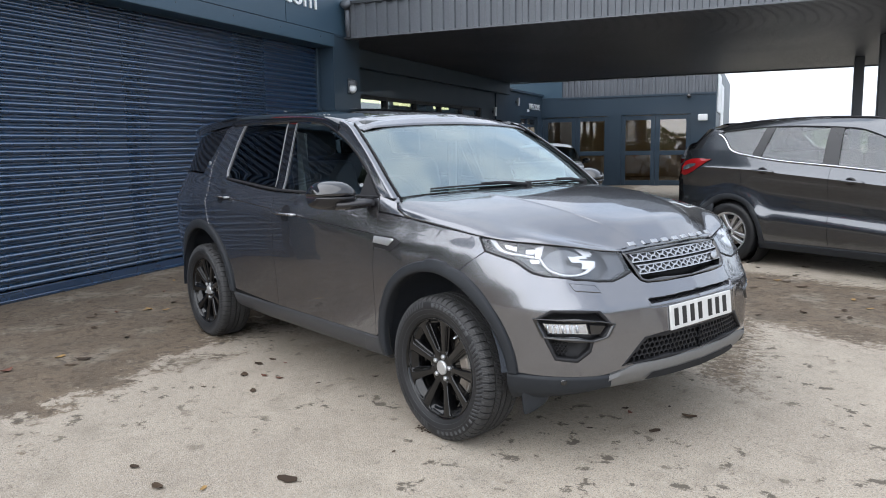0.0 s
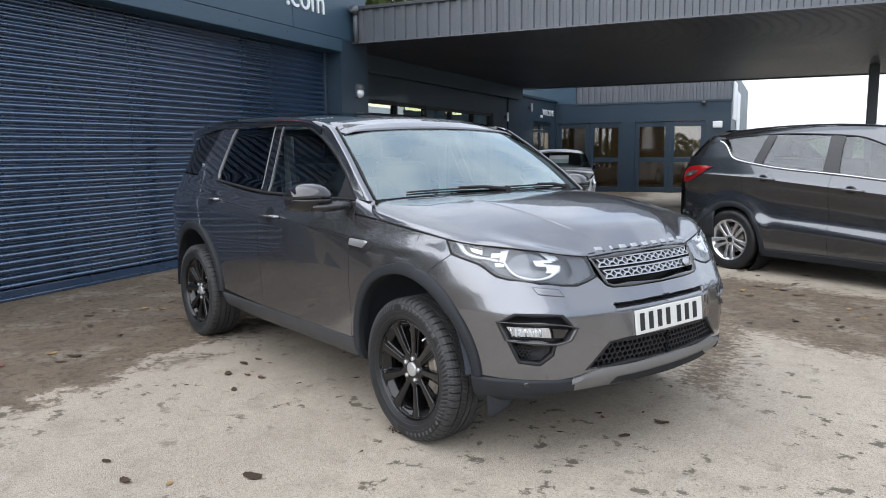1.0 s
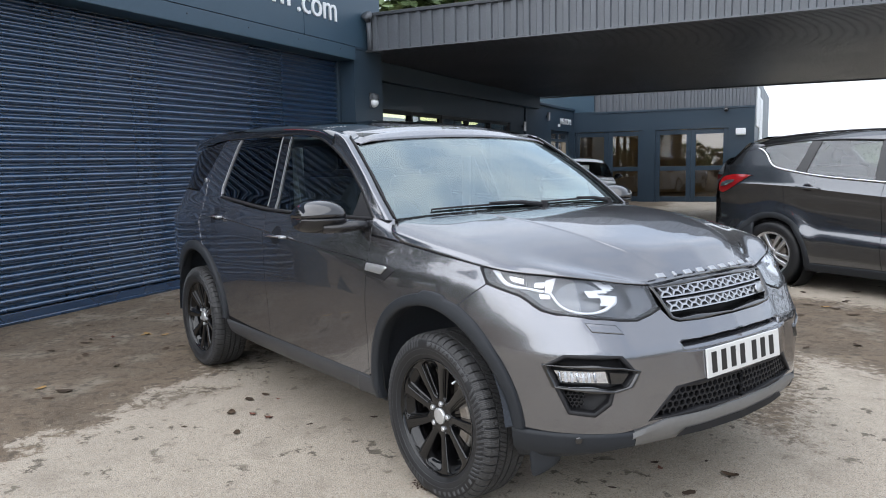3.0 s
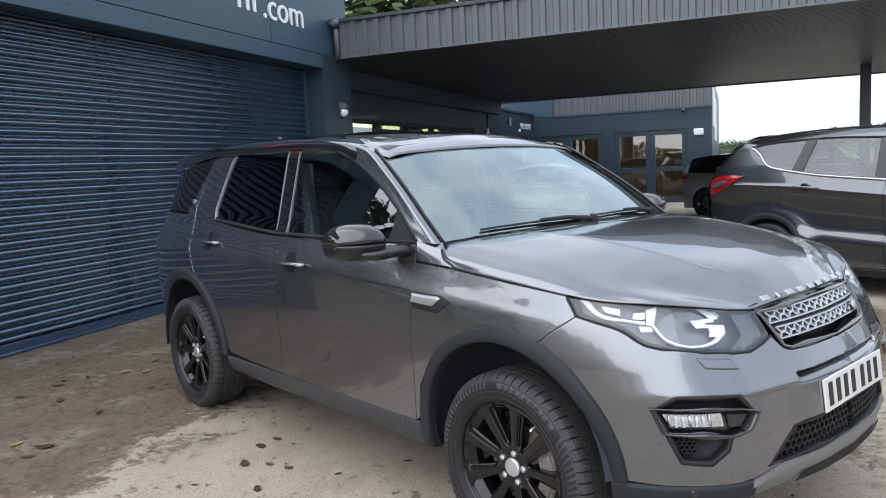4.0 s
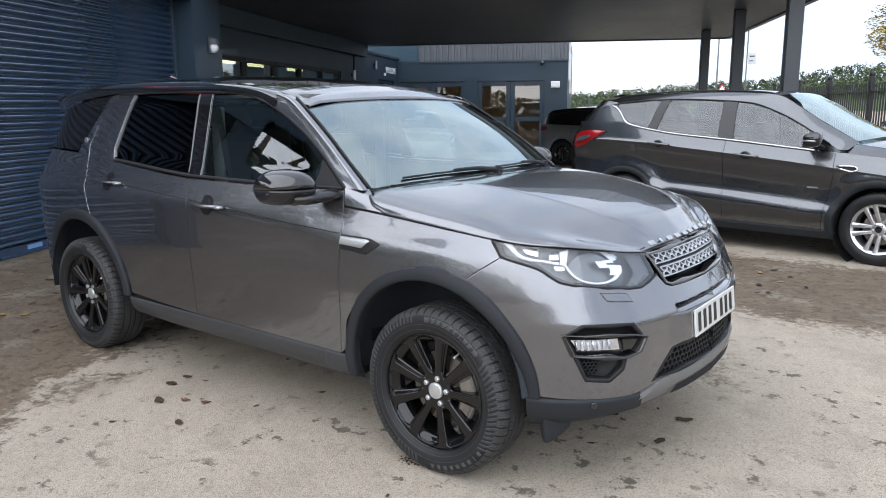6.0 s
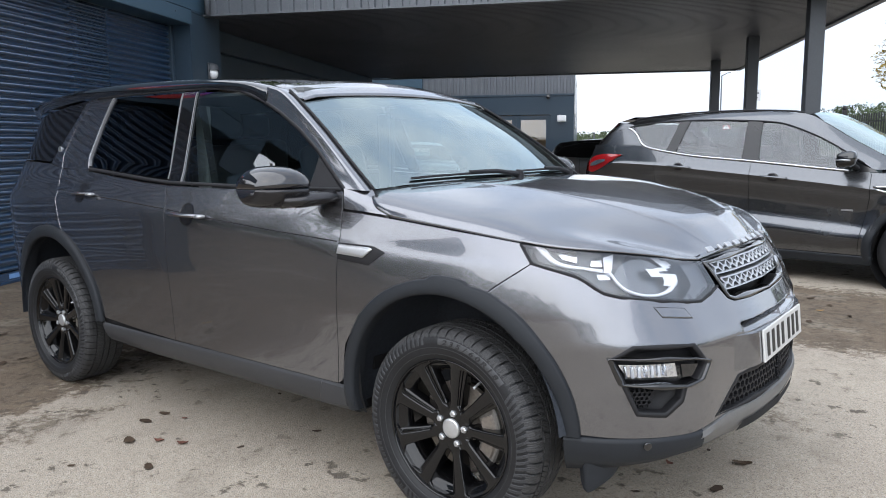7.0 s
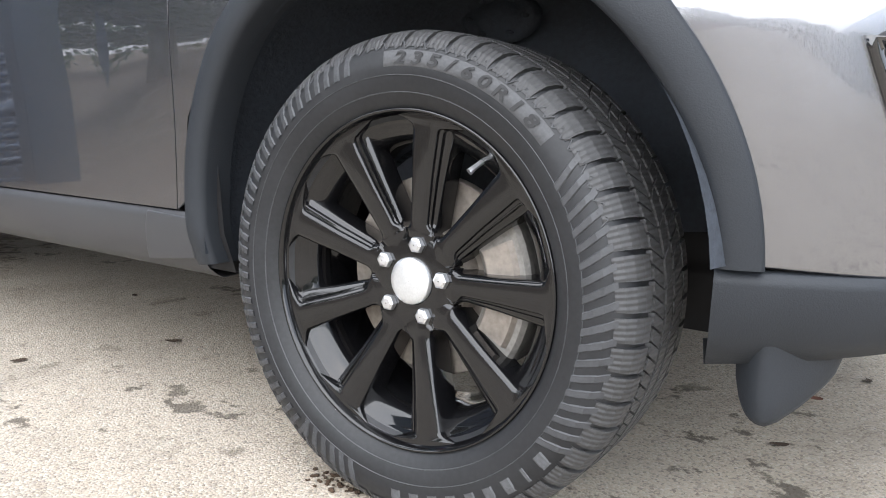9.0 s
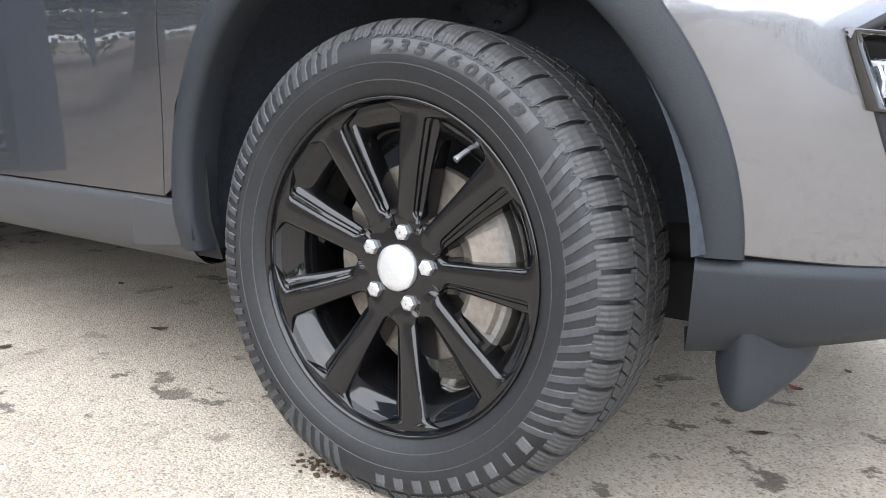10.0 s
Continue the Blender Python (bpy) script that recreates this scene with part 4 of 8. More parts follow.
both("wheel_arch_liner", lambda: liner(-.012), M["liner"], car)
both("wheel_arch_liner", lambda: liner(-2.757), M["liner"], car)


def strut_mount():
    """Round spring seat with bolts, low on the inner face of the arch."""
    bm = lathe(bmesh.new(), [(-.04, .085), (-.052, .082), (-.056, .070), (-.056, .050), (-.066, .046), (-.068, .02), (-.068, .001)], 28)
    for k in range(6):
        b = lathe(bmesh.new(), [(-.05, .007), (-.064, .007), (-.065, .001)], 6)
        for v in b.verts:
            v.co += Vector((.060 * math.cos(k * 1.047), 0, .060 * math.sin(k * 1.047)))
        me = bpy.data.meshes.new("bolt")
        b.to_mesh(me)
        b.free()
        bm.from_mesh(me)
        bpy.data.meshes.remove(me)
    for v in bm.verts:
        v.co = Vector((v.co.x - .10, -.455 + v.co.y, .775 + v.co.z * .55))
    return bm


both("strut_mount", strut_mount, M["liner"], car)

# front bumper, cut out for the lamps and grilles
FOG = [(.546, .668), (.60, .705), ("y", -.62, .697), ("y", -.562, .632), ("y", -.600, .584), ("y", -.648, .570), ("y", -.655, .53), ("y", -.70, .488), ("y", -.768, .497), ("y", -.80, .60)]
FOGP = [uz(p) for p in FOG]
LOWP = [(0.0, .452), (at_y(-.50), .448), (at_y(-.375), .556), (0.0, .562)]
SLOT = [(0.0, .690), (at_y(-.34), .690), (at_y(-.36), .724), (0.0, .728)]


def within(poly, u, z):
    c = False
    for (x0, y0), (x1, y1) in zip(poly, poly[1:] + poly[:1]):
        if (y0 > z) != (y1 > z) and u < (x1 - x0) * (z - y0) / (y1 - y0) + x0:
            c = not c
    return c


def holes(u, z):
    return within(FOGP, u, z) or within(LOWP, u, z) or within(SLOT, u, z)


HL_LOW = [(.311, .946), (.36, .935), (.41, .923), (.45, .911), (.475, .897), (.50, .879), (.527, .862), ("y", -.80, .849), ("y", -.70, .831), ("y", -.60, .818), ("y", -.514, .811), ("y", -.45, .825), ("y", -.40, .842)]
GRILLE_L = [("y", -.40, .842), ("y", -.365, .800), ("y", -.33, .788), ("y", -.2, .783), ("y", 0, .782)]
BUMP_ARCH = [(.455, .422), (.425, .53), (.36, .66), (.27, .765), (.19, .815), (.14, .826)]


def bumper():
    bm = skin_bm(([(.455, .422), ("y", -.80, .415), ("y", -.62, .412), ("y", -.5, .43), ("y", -.3, .437), ("y", 0, .44)], [("y", 0, .44), ("y", 0, .782)], HL_LOW + GRILLE_L[1:], BUMP_ARCH + WING_GAP[1:]), 130, 56, cut=holes, flange=.012)
    for v in bm.verts:
        if abs(v.co.y) < .004:
            v.co.y = 0.0
    geo = bmesh.ops.duplicate(bm, geom=bm.verts[:] + bm.edges[:] + bm.faces[:])
    for v in (g for g in geo["geom"] if isinstance(g, bmesh.types.BMVert)):
        v.co.y = -v.co.y
    bmesh.ops.remove_doubles(bm, verts=bm.verts[:], dist=.0008)
    return bm


front_bumper = part("front_bumper", bumper(), M["paint"], car, "", 40)


def pocket(poly, depth, n=10, material=None):
    """A recessed floor behind a cut-out, with its side walls."""
    bm = bmesh.new()
    pts = []
    for (a, b) in zip(poly, poly[1:] + poly[:1]):
        k = max(2, int(math.dist(a, b) / .02))
        pts += [(a[0] + (b[0] - a[0]) * i / k, a[1] + (b[1] - a[1]) * i / k) for i in range(k)]
    cu, cz = sum(p[0] for p in pts) / len(pts), sum(p[1] for p in pts) / len(pts)
    rows = [[skin(cu + (u - cu) * s, cz + (z - cz) * s, d) for u, z in pts] for s, d in ((1.06, .0015), (1.0, .006), (.98, depth), (.5, depth), (.02, depth))]
    grid(bm, rows, True)
    return bm


def rim_strip(poly, w, h, closed=True, lift=.004):
    """A raised strip that follows a cut-out's edge."""
    bm = bmesh.new()
    pts = []
    for (a, b) in (zip(poly, poly[1:] + poly[:1]) if closed else zip(poly, poly[1:])):
        k = max(2, int(math.dist(a, b) / .015))
        pts += [(a[0] + (b[0] - a[0]) * i / k, a[1] + (b[1] - a[1]) * i / k) for i in range(k)]
    if not closed:
        pts.append(poly[-1])
    cu, cz = sum(p[0] for p in pts) / len(pts), sum(p[1] for p in pts) / len(pts)
    rows = []
    for q, d in ((w, .002), (w * .8, -lift), (0, -lift), (-w * .7, -lift * .6), (-w, .004), (-w, h)):
        row = []
        for u, z in pts:
            L = math.hypot(u - cu, z - cz) + 1e-6
            row.append(skin(u + (u - cu) / L * q, z + (z - cz) / L * q, d))
        rows.append(row)
    grid(bm, rows, closed)
    return bm


both("fog_pocket", lambda: pocket(FOGP, .045), M["plastic"], front_bumper)
both("fog_edge", lambda: rim_strip(FOGP, .009, .03, lift=.002), M["plastic"], front_bumper)
FRAME = [uz(p) for p in ((.541, .671), (.60, .668), ("y", -.70, .663), ("y", -.62, .656), ("y", -.553, .640), ("y", -.585, .588), ("y", -.64, .574), ("y", -.73, .583), (.572, .592))]
both("fog_frame", lambda: rim_strip(FRAME, .0105, .04, lift=.008), M["gloss"], front_bumper, "gloss black fog lamp frame")
LAMPQ = [uz(p) for p in ((.567, .645), ("y", -.665, .641), ("y", -.655, .598), (.590, .606))]


def quad_patch(poly, d0, lift=0.0, n=10):
    bm = bmesh.new()
    a, b, c, e = (np.array(p) for p in poly)
    rows = []
    for j in range(n + 1):
        t = j / n
        rows.append([skin(*((1 - t) * ((1 - s) * a + s * b) + t * ((1 - s) * e + s * c)), d0 - lift * math.sin(math.pi * s) * math.sin(math.pi * t)) for s in np.linspace(0, 1, 16)])
    grid(bm, rows)
    return bm


both("fog_reflector", lambda: quad_patch(LAMPQ, .028), M["lens_in"], front_bumper)
for k in range(7):  # pressed ribs of the reflector
    both("fog_rib", lambda: quad_patch([(LAMPQ[0][0] - .016 - k * .022, .640), (LAMPQ[0][0] - .024 - k * .022, .640), (LAMPQ[0][0] - .030 - k * .022, .604), (LAMPQ[0][0] - .020 - k * .022, .604)], .022, .006, 4), M["drl"] if k % 3 else M["lens_in"], front_bumper)
both("fog_lens", lambda: quad_patch(LAMPQ, .008, .006), M["lens"], front_bumper)
INNER = [uz(p) for p in (("y", -.655, .640), ("y", -.585, .631), ("y", -.61, .598), ("y", -.648, .598))]
both("fog_infill", lambda: quad_patch(INNER, .014, .0), M["gloss"], front_bumper)
LOUVRE = [uz(p) for p in ((.590, .575), ("y", -.72, .565), ("y", -.735, .505), ("y", -.768, .508))]


def honeycomb(poly, cell, depth, r=.0035, thick=.012):
    """Hexagon mesh over a patch of the skin, as walls with depth."""
    bm = bmesh.new()
    us, zs = [p[0] for p in poly], [p[1] for p in poly]
    dz = cell * .8
    z, row = min(zs), 0
    while z < max(zs):
        u = min(us) + (cell / 2 if row % 2 else 0)
        while u < max(us):
            for p, q in (((u, z), (u + cell / 2, z + dz * .35)), ((u + cell / 2, z + dz * .35), (u + cell, z)), ((u + cell / 2, z + dz * .35), (u + cell / 2, z + dz))):
                if within(poly, *p) and within(poly, *q):
                    du, dv = q[0] - p[0], q[1] - p[1]
                    L = math.hypot(du, dv)
                    ou, ov = -dv / L * r, du / L * r
                    o = [(p[0] + ou, p[1] + ov), (q[0] + ou, q[1] + ov), (q[0] - ou, q[1] - ov), (p[0] - ou, p[1] - ov)]
                    f = [bm.verts.new(skin(a, b, depth)) for a, b in o]
                    g = [bm.verts.new(skin(a, b, depth + thick)) for a, b in o]
                    bm.faces.new(f)
                    for i in range(4):
                        bm.faces.new((f[i], g[i], g[(i + 1) % 4], f[(i + 1) % 4]))
            u += cell
        z += dz
        row += 1
    return bm


both("fog_louvre", lambda: honeycomb(LOUVRE, .016, .022, .002), M["plastic"], front_bumper, smooth=False)
WASH = ([("y", -.705, .784), ("y", -.592, .770)], [("y", -.592, .770), ("y", -.620, .804)], [("y", -.728, .818), ("y", -.620, .804)], [("y", -.705, .784), ("y", -.728, .818)])
both("washer_gap", lambda: skin_bm(WASH, 8, 6, gap=0, sink=-.0006, flange=0), M["dark"], front_bumper)
both("washer_cover", lambda: skin_bm(WASH, 8, 6, out=.0016, gap=.0016, flange=.004), M["paint"], front_bumper)


def mirror_all(bm):
    geo = bmesh.ops.duplicate(bm, geom=bm.verts[:] + bm.edges[:] + bm.faces[:])
    for v in (g for g in geo["geom"] if isinstance(g, bmesh.types.BMVert)):
        v.co.y = -v.co.y
    bmesh.ops.remove_doubles(bm, verts=bm.verts[:], dist=.0008)
    return bm


def half_back(poly, depth):
    bm = bmesh.new()
    a, b, c, e = (np.array(p) for p in (poly[0], poly[1], poly[2], poly[3]))
    rows = [[skin(*((1 - t) * ((1 - s) * a + s * b) + t * ((1 - s) * e + s * c)), depth) for s in np.linspace(0, 1.03, 14)] for t in np.linspace(-.05, 1.05, 6)]
    grid(bm, rows)
    return mirror_all(bm)


low = part("lower_grille", half_back(LOWP, .05), M["dark"], car, "black honeycomb lower grille")
part("mesh", mirror_all(honeycomb(LOWP, .030, .012, .0032, .02)), M["plastic"], low)
part("edge", mirror_all(rim_strip([(0.0, .452), (at_y(-.50), .448), (at_y(-.375), .556), (0.0, .562)], .012, .045, False, .001)), M["plastic"], low, "", True)
part("air_slot", half_back(SLOT, .035), M["dark"], front_bumper)


def slot_ledge():
    """Sloping painted ledge that closes the lower half of the slot."""
    bm = bmesh.new()
    a, b, c, e = (np.array(p) for p in SLOT[:4])
    rows = [[skin(*((1 - t) * ((1 - s) * a + s * b) + t * ((1 - s) * e + s * c)), d) for s in np.linspace(0, 1.0, 16)] for t, d in ((-.04, .001), (.12, .003), (.35, .016), (.58, .034))]
    grid(bm, rows)
    return mirror_all(bm)


part("ledge", slot_ledge(), M["paint"], front_bumper, "", True)
part("slot_edge", mirror_all(rim_strip([(0.0, .690), (at_y(-.34), .690), (at_y(-.36), .724), (0.0, .728)], .005, .035, False, .0005)), M["paint"], front_bumper, "", True)

# lower valance, skid plate and parking sensors
def valance():
    bm = bmesh.new()
    us = list(np.linspace(at_x(.4185), at_y(-.56), 26))
    rows = []
    for j, (z, d) in enumerate(((.418, .010), (.414, -.004), (.40, -.006), (.37, -.004), (.345, 0), (.325, .012), (.315, .04), (.318, .16))):
        rows.append([skin(u, z + (0, 0, 0, 0, .4, 1, 1, 1)[j] * (.065 * i / 25 - .035), d) for i, u in enumerate(us)])
    grid(bm, rows)
    return bm


both("valance", valance, M["clad"], car, "dark grey plastic lower bumper")


def skid():
    bm = bmesh.new()
    us = np.linspace(0, at_y(-.575), 20)
    rows = []
    for z, d in ((.446, .012), (.442, -.006), (.425, -.012), (.40, -.008), (.375, -.002), (.352, .012), (.343, .05), (.345, .2)):
        rows.append([skin(u, z - .03 * max(0, (i - 14) / 5) * (z > .4), d) for i, u in enumerate(us)])
    grid(bm, rows)
    return mirror_all(bm)


part("skid_plate", skid(), M["skid"], car, "silver painted skid plate", 50)
part("tow_slot", half_back([(0.0, .362), (at_y(-.37), .366), (at_y(-.33), .392), (0.0, .392)], -.010), M["dark"], car)
for yy in (-.745, .745):
    p = skin(at_y(yy), .395, -.007)
    bm = bmesh.new()
    tube(bm, [(0, 0, 0), (.004, 0, 0), (.006, 0, 0)], [.013, .013, .009], 20)
    o = part("parking_sensor", bm, M["gloss"], car, "", 40)
    o.location = (p.x, math.copysign(p.y, yy), p.z)
    o.rotation_euler = (0, 0, math.atan2(-.62 if yy < -.5 else .62 if yy > .5 else 0, .78))

# ---------- bonnet, glass and roof ----------
BON = [
    [(-.33, 0, 1.165), (-.11, 0, 1.165), (.10, 0, 1.148), (.27, 0, 1.122), (.39, 0, 1.096), (.485, 0, 1.071), (.57, 0, 1.040), (.63, 0, .985), (.667, 0, .939)],
    [(-.345, -.30, 1.163), (-.12, -.295, 1.163), (.09, -.29, 1.146), (.26, -.28, 1.120), (.38, -.265, 1.094), (.475, -.245, 1.068), (.56, -.215, 1.036), (.62, -.18, .981), (.658, -.14, .937)],
    [(-.355, -.46, 1.161), (-.125, -.45, 1.160), (.085, -.44, 1.143), (.25, -.42, 1.116), (.37, -.395, 1.090), (.465, -.365, 1.063), (.548, -.315, 1.029), (.611, -.26, .978), (.653, -.20, .9355)],
    [(-.357, -.48, 1.160), (-.126, -.475, 1.1565), (.085, -.465, 1.139), (.25, -.445, 1.112), (.37, -.42, 1.0855), (.46, -.39, 1.0575), (.545, -.345, 1.022), (.608, -.283, .975), (.652, -.217, .9352)],
    [(-.375, -.61, 1.157), (-.13, -.60, 1.141), (.08, -.58, 1.123), (.24, -.56, 1.098), (.36, -.53, 1.070), (.45, -.49, 1.041), (.535, -.425, 1.006), (.60, -.35, .967), (.648, -.27, .934)],
    [(-.410, -.785, 1.143), (-.13, -.755, 1.114), (.07, -.75, 1.093), (.22, -.735, 1.069), (.33, -.70, 1.047), (.425, -.645, 1.020), (.51, -.545, .988), (.585, -.44, .956), (.640, -.345, .931)],
    [(-.365, -.860, 1.108), (-.12, -.85, 1.081), (.08, -.845, 1.060), (.24, -.83, 1.038), (.36, -.795, 1.022), (.465, -.735, 1.003), (.545, -.615, .978), (.60, -.495, .951), (.638, -.385, .929)],
]


def bonnet():
    """Clamshell bonnet: crown, creases and flat sides down to the shut line."""
    edge = [tuple(skin(*uz(p))) for p in ((-.272, 1.061), (-.10, 1.046), (.09, 1.0285), (.262, 1.010), (.40, .996), ("y", -.80, .979), ("y", -.66, .958), ("y", -.53, .940), ("y", -.41, .926))]
    lines = [curve_line(q, 44) for q in BON + [edge]]
    bm = bmesh.new()
    rows = [[tuple(p) for p in curve_line([ln[i] for ln in lines], 43)] for i in range(44)]
    for r in rows:
        r[0] = (r[0][0], 0.0, r[0][2])
    vs = grid(bm, rows)
    ring = [r[-1] for r in vs]
    inner = [bm.verts.new(v.co + Vector((-.004 if i > 24 else 0, .012, -.008))) for i, v in enumerate(ring)]
    for i in range(43):
        bm.faces.new((ring[i], ring[i + 1], inner[i + 1], inner[i]))
    rear = [bm.verts.new(v.co + Vector((-.004, 0, -.014))) for v in vs[0]]
    for i in range(42):
        bm.faces.new((vs[0][i], vs[0][i + 1], rear[i + 1], rear[i]))
    nose_ = [bm.verts.new(v.co + Vector((-.002, 0, -.020))) for v in vs[-1]]
    for i in range(42):
        bm.faces.new((vs[-1][i], vs[-1][i + 1], nose_[i + 1], nose_[i]))
    return mirror_all(bm)


bon = part("bonnet", bonnet(), M["paint"], car, "", True)
for k in range(9):
    y = -.315 + .63 * k / 8
    p = skin(at_y(y), .95, -.0)
    w = .021 if k != 1 else .007
    bm = boxed(-.003, .0035, -w, w, -.011, .011, .002)
    o = part("badge_bar", bm, M["silver"], bon, "raised silver badge bar")
    o.location = (p.x + .010, y, .952)
    o.rotation_euler = (0, radians(-50), math.atan2(-y * .5, 1.0) * -1)
both("bonnet_gap", lambda: skin_bm(([(-.49, 1.050), (.262, .985)], [(.262, .985), (.262, 1.010)], [(-.49, 1.080), (-.272, 1.062), (-.038, 1.041), (.262, 1.010)], [(-.49, 1.050), (-.49, 1.080)]), 20, 3, sink=.016, flange=0), M["dark"], car)

# windscreen between its four edges
WS_B = [(-.425, -.80, 1.146), (-.37, -.60, 1.160), (-.33, -.3, 1.168), (-.32, 0, 1.170)]
WS_T = [(-.9425, -.685, 1.496), (-.891, -.511, 1.516), (-.854, -.256, 1.528), (-.844, 0, 1.533)]


def sheet_half(low, high, n, m, bow):
    lo, hi = curve_line(low, n), curve_line(high, n)
    rows = []
    for t in np.linspace(0, 1, m):
        rows.append([tuple((1 - t) * np.array(a) + t * np.array(b) + bow * math.sin(math.pi * t) * np.array((.45, 0, .8))) for a, b in zip(lo, hi)])
    bm = bmesh.new()
    grid(bm, rows)
    return mirror_all(bm)


ws = part("windscreen", sheet_half(WS_B, WS_T, 16, 14, .022), M["screen"], car, "sloping clear windscreen", True)
ws.visible_shadow = False


def ribbon(A, B, n, bulge=(0, -.012, .004), k=5, skew=1.0):
    a, b = curve_line(A, n), curve_line(B, n)
    bm = bmesh.new()
    rows = []
    for p, q in zip(a, b):
        rows.append([tuple((1 - t) * np.array(p) + t * np.array(q) + math.sin(math.pi * t ** skew) * np.array(bulge)) for t in np.linspace(0, 1, k) ** (2.0 if skew < .4 else 1.0)])
    grid(bm, rows)
    return bm


def S3(x, z, d=0.0):
    return tuple(skin(at_x(x), z, d))


WS_SIDE = [(-.418, -.800, 1.141), (-.57, -.778, 1.260), (-.71, -.745, 1.359), (-.86, -.711, 1.456), (-1.00, -.680, 1.538)]
GL_TOP = [(-.515, 1.150), (-.578, 1.195), (-.69, 1.283), (-.825, 1.370), (-.965, 1.442), (-1.115, 1.505), (-1.27, 1.551), (-1.44, 1.573), (-1.62, 1.579), (-1.9, 1.582), (-2.2, 1.581), (-2.54, 1.577)]
both("a_pillar", lambda: ribbon(WS_SIDE + [(-1.10, -.672, 1.566)], [S3(x, z, -.002) for x, z in (GL_TOP[0], GL_TOP[1], GL_TOP[2], GL_TOP[3], GL_TOP[4], (-1.085, 1.494))], 28, (0, -.036, .002), 17, .28), M["paint"], car)
both("pillar_foot", lambda: ribbon([S3(-.277, 1.063, .002), (-.347, -.850, 1.107), (-.418, -.806, 1.146)], [S3(-.492, 1.078, 0), S3(-.500, 1.11, 0), S3(-.512, 1.150, -.001)], 10, (0, -.003, .001), 9), M["paint"], car)
both("screen_seal", lambda: tube(bmesh.new(), curve_line([(a[0] + .004, a[1], a[2] + .004) for a in WS_SIDE], 20), .0055, 6), M["plastic"], car)
# scuttle panel and wipers
def scuttle():
    bm = bmesh.new()
    lo = curve_line([(-.35, -.80, 1.115), (-.30, -.5, 1.140), (-.27, 0, 1.146)], 14)
    hi = curve_line([(-.43, -.80, 1.142), (-.375, -.5, 1.160), (-.33, 0, 1.166)], 14)
    grid(bm, [[tuple(p) for p in lo], [tuple(p) for p in hi]])
    return mirror_all(bm)


part("scuttle_panel", scuttle(), M["plastic"], car)


def on_screen(y, t, lift):
    lo, hi = np.array(curve_line(WS_B, 40)), np.array(curve_line(WS_T, 40))
    yy = -abs(y)
    a = np.array([np.interp(yy, lo[:, 1], lo[:, c]) for c in range(3)])
    b = np.array([np.interp(yy, hi[:, 1], hi[:, c]) for c in range(3)])
    p = (1 - t) * a + t * b + .022 * math.sin(math.pi * t) * np.array((.45, 0, .8)) + lift * np.array((.5, 0, .85))
    return (p[0], y, p[2])


for y0, y1, ya in ((-.62, .02, .06), (.05, .60, .62)):
    bm = bmesh.new()
    tube(bm, [on_screen(y, .022 + .012 * math.sin(3 * abs(y)), .010) for y in np.linspace(y0, y1, 12)], [.005] * 12, 6)
    wb = part("wiper", bm, M["plastic"], car, "black windscreen wiper")
    bm = bmesh.new()
    tube(bm, [on_screen(ya, -.02, .014), on_screen((ya * 2 + y0 + y1) / 4, .015, .022), on_screen((y0 + y1) / 2, .034, .018)], [.012, .010, .006], 8)
    part("wiper_arm", bm, M["plastic"], wb)
    bm = bmesh.new()
    tube(bm, [on_screen(ya - .02, -.02, .0), on_screen(ya - .02, .0, .03)], [.022, .016], 12)
    part("pivot", bm, M["plastic"], wb)

# roof: painted header, then dark glass between black side rails
ROOF_X = [-.842, -.86, -.88, -.92, -1.02, -1.15, -1.35, -1.7, -2.1, -2.5, -2.9, -3.2, -3.42, -3.56]
ROOF_Z = [1.541, 1.5495, 1.559, 1.577, 1.604, 1.622, 1.645, 1.672, 1.688, 1.690, 1.680, 1.660, 1.635, 1.608]


def roof_half(x0, x1, y0, y1, n=24, lift=0.0, edge=0.0):
    bm = bmesh.new()
    rows = []
    for i, x in enumerate(np.linspace(x0, x1, n)):
        zc = float(np.interp(-x, [-v for v in ROOF_X], ROOF_Z))
        row = []
        for a in np.linspace(0, 1, 12):
            y = y0 + (y1 - y0) * a
            back = .085 * (abs(y) / .68) ** 2 if x > -1.2 else .085 * (abs(y) / .68) ** 2 * np.interp(x, (-1.6, -1.2), (0, 1))
            sag = float(np.interp(x, (-.97, -.842), (1.0, .5)))
            row.append((x - back, y, zc + lift - sag * (.050 * (abs(y) / .66) ** 2 + .035 * max(0.0, (abs(y) - .58) / .1) ** 2)))
        rows.append(row)
    if edge:
        rows.insert(0, [(p[0] - .002, p[1], p[2] - edge) for p in rows[0]])
    grid(bm, rows)
    return mirror_all(bm) if y0 == 0 else bm


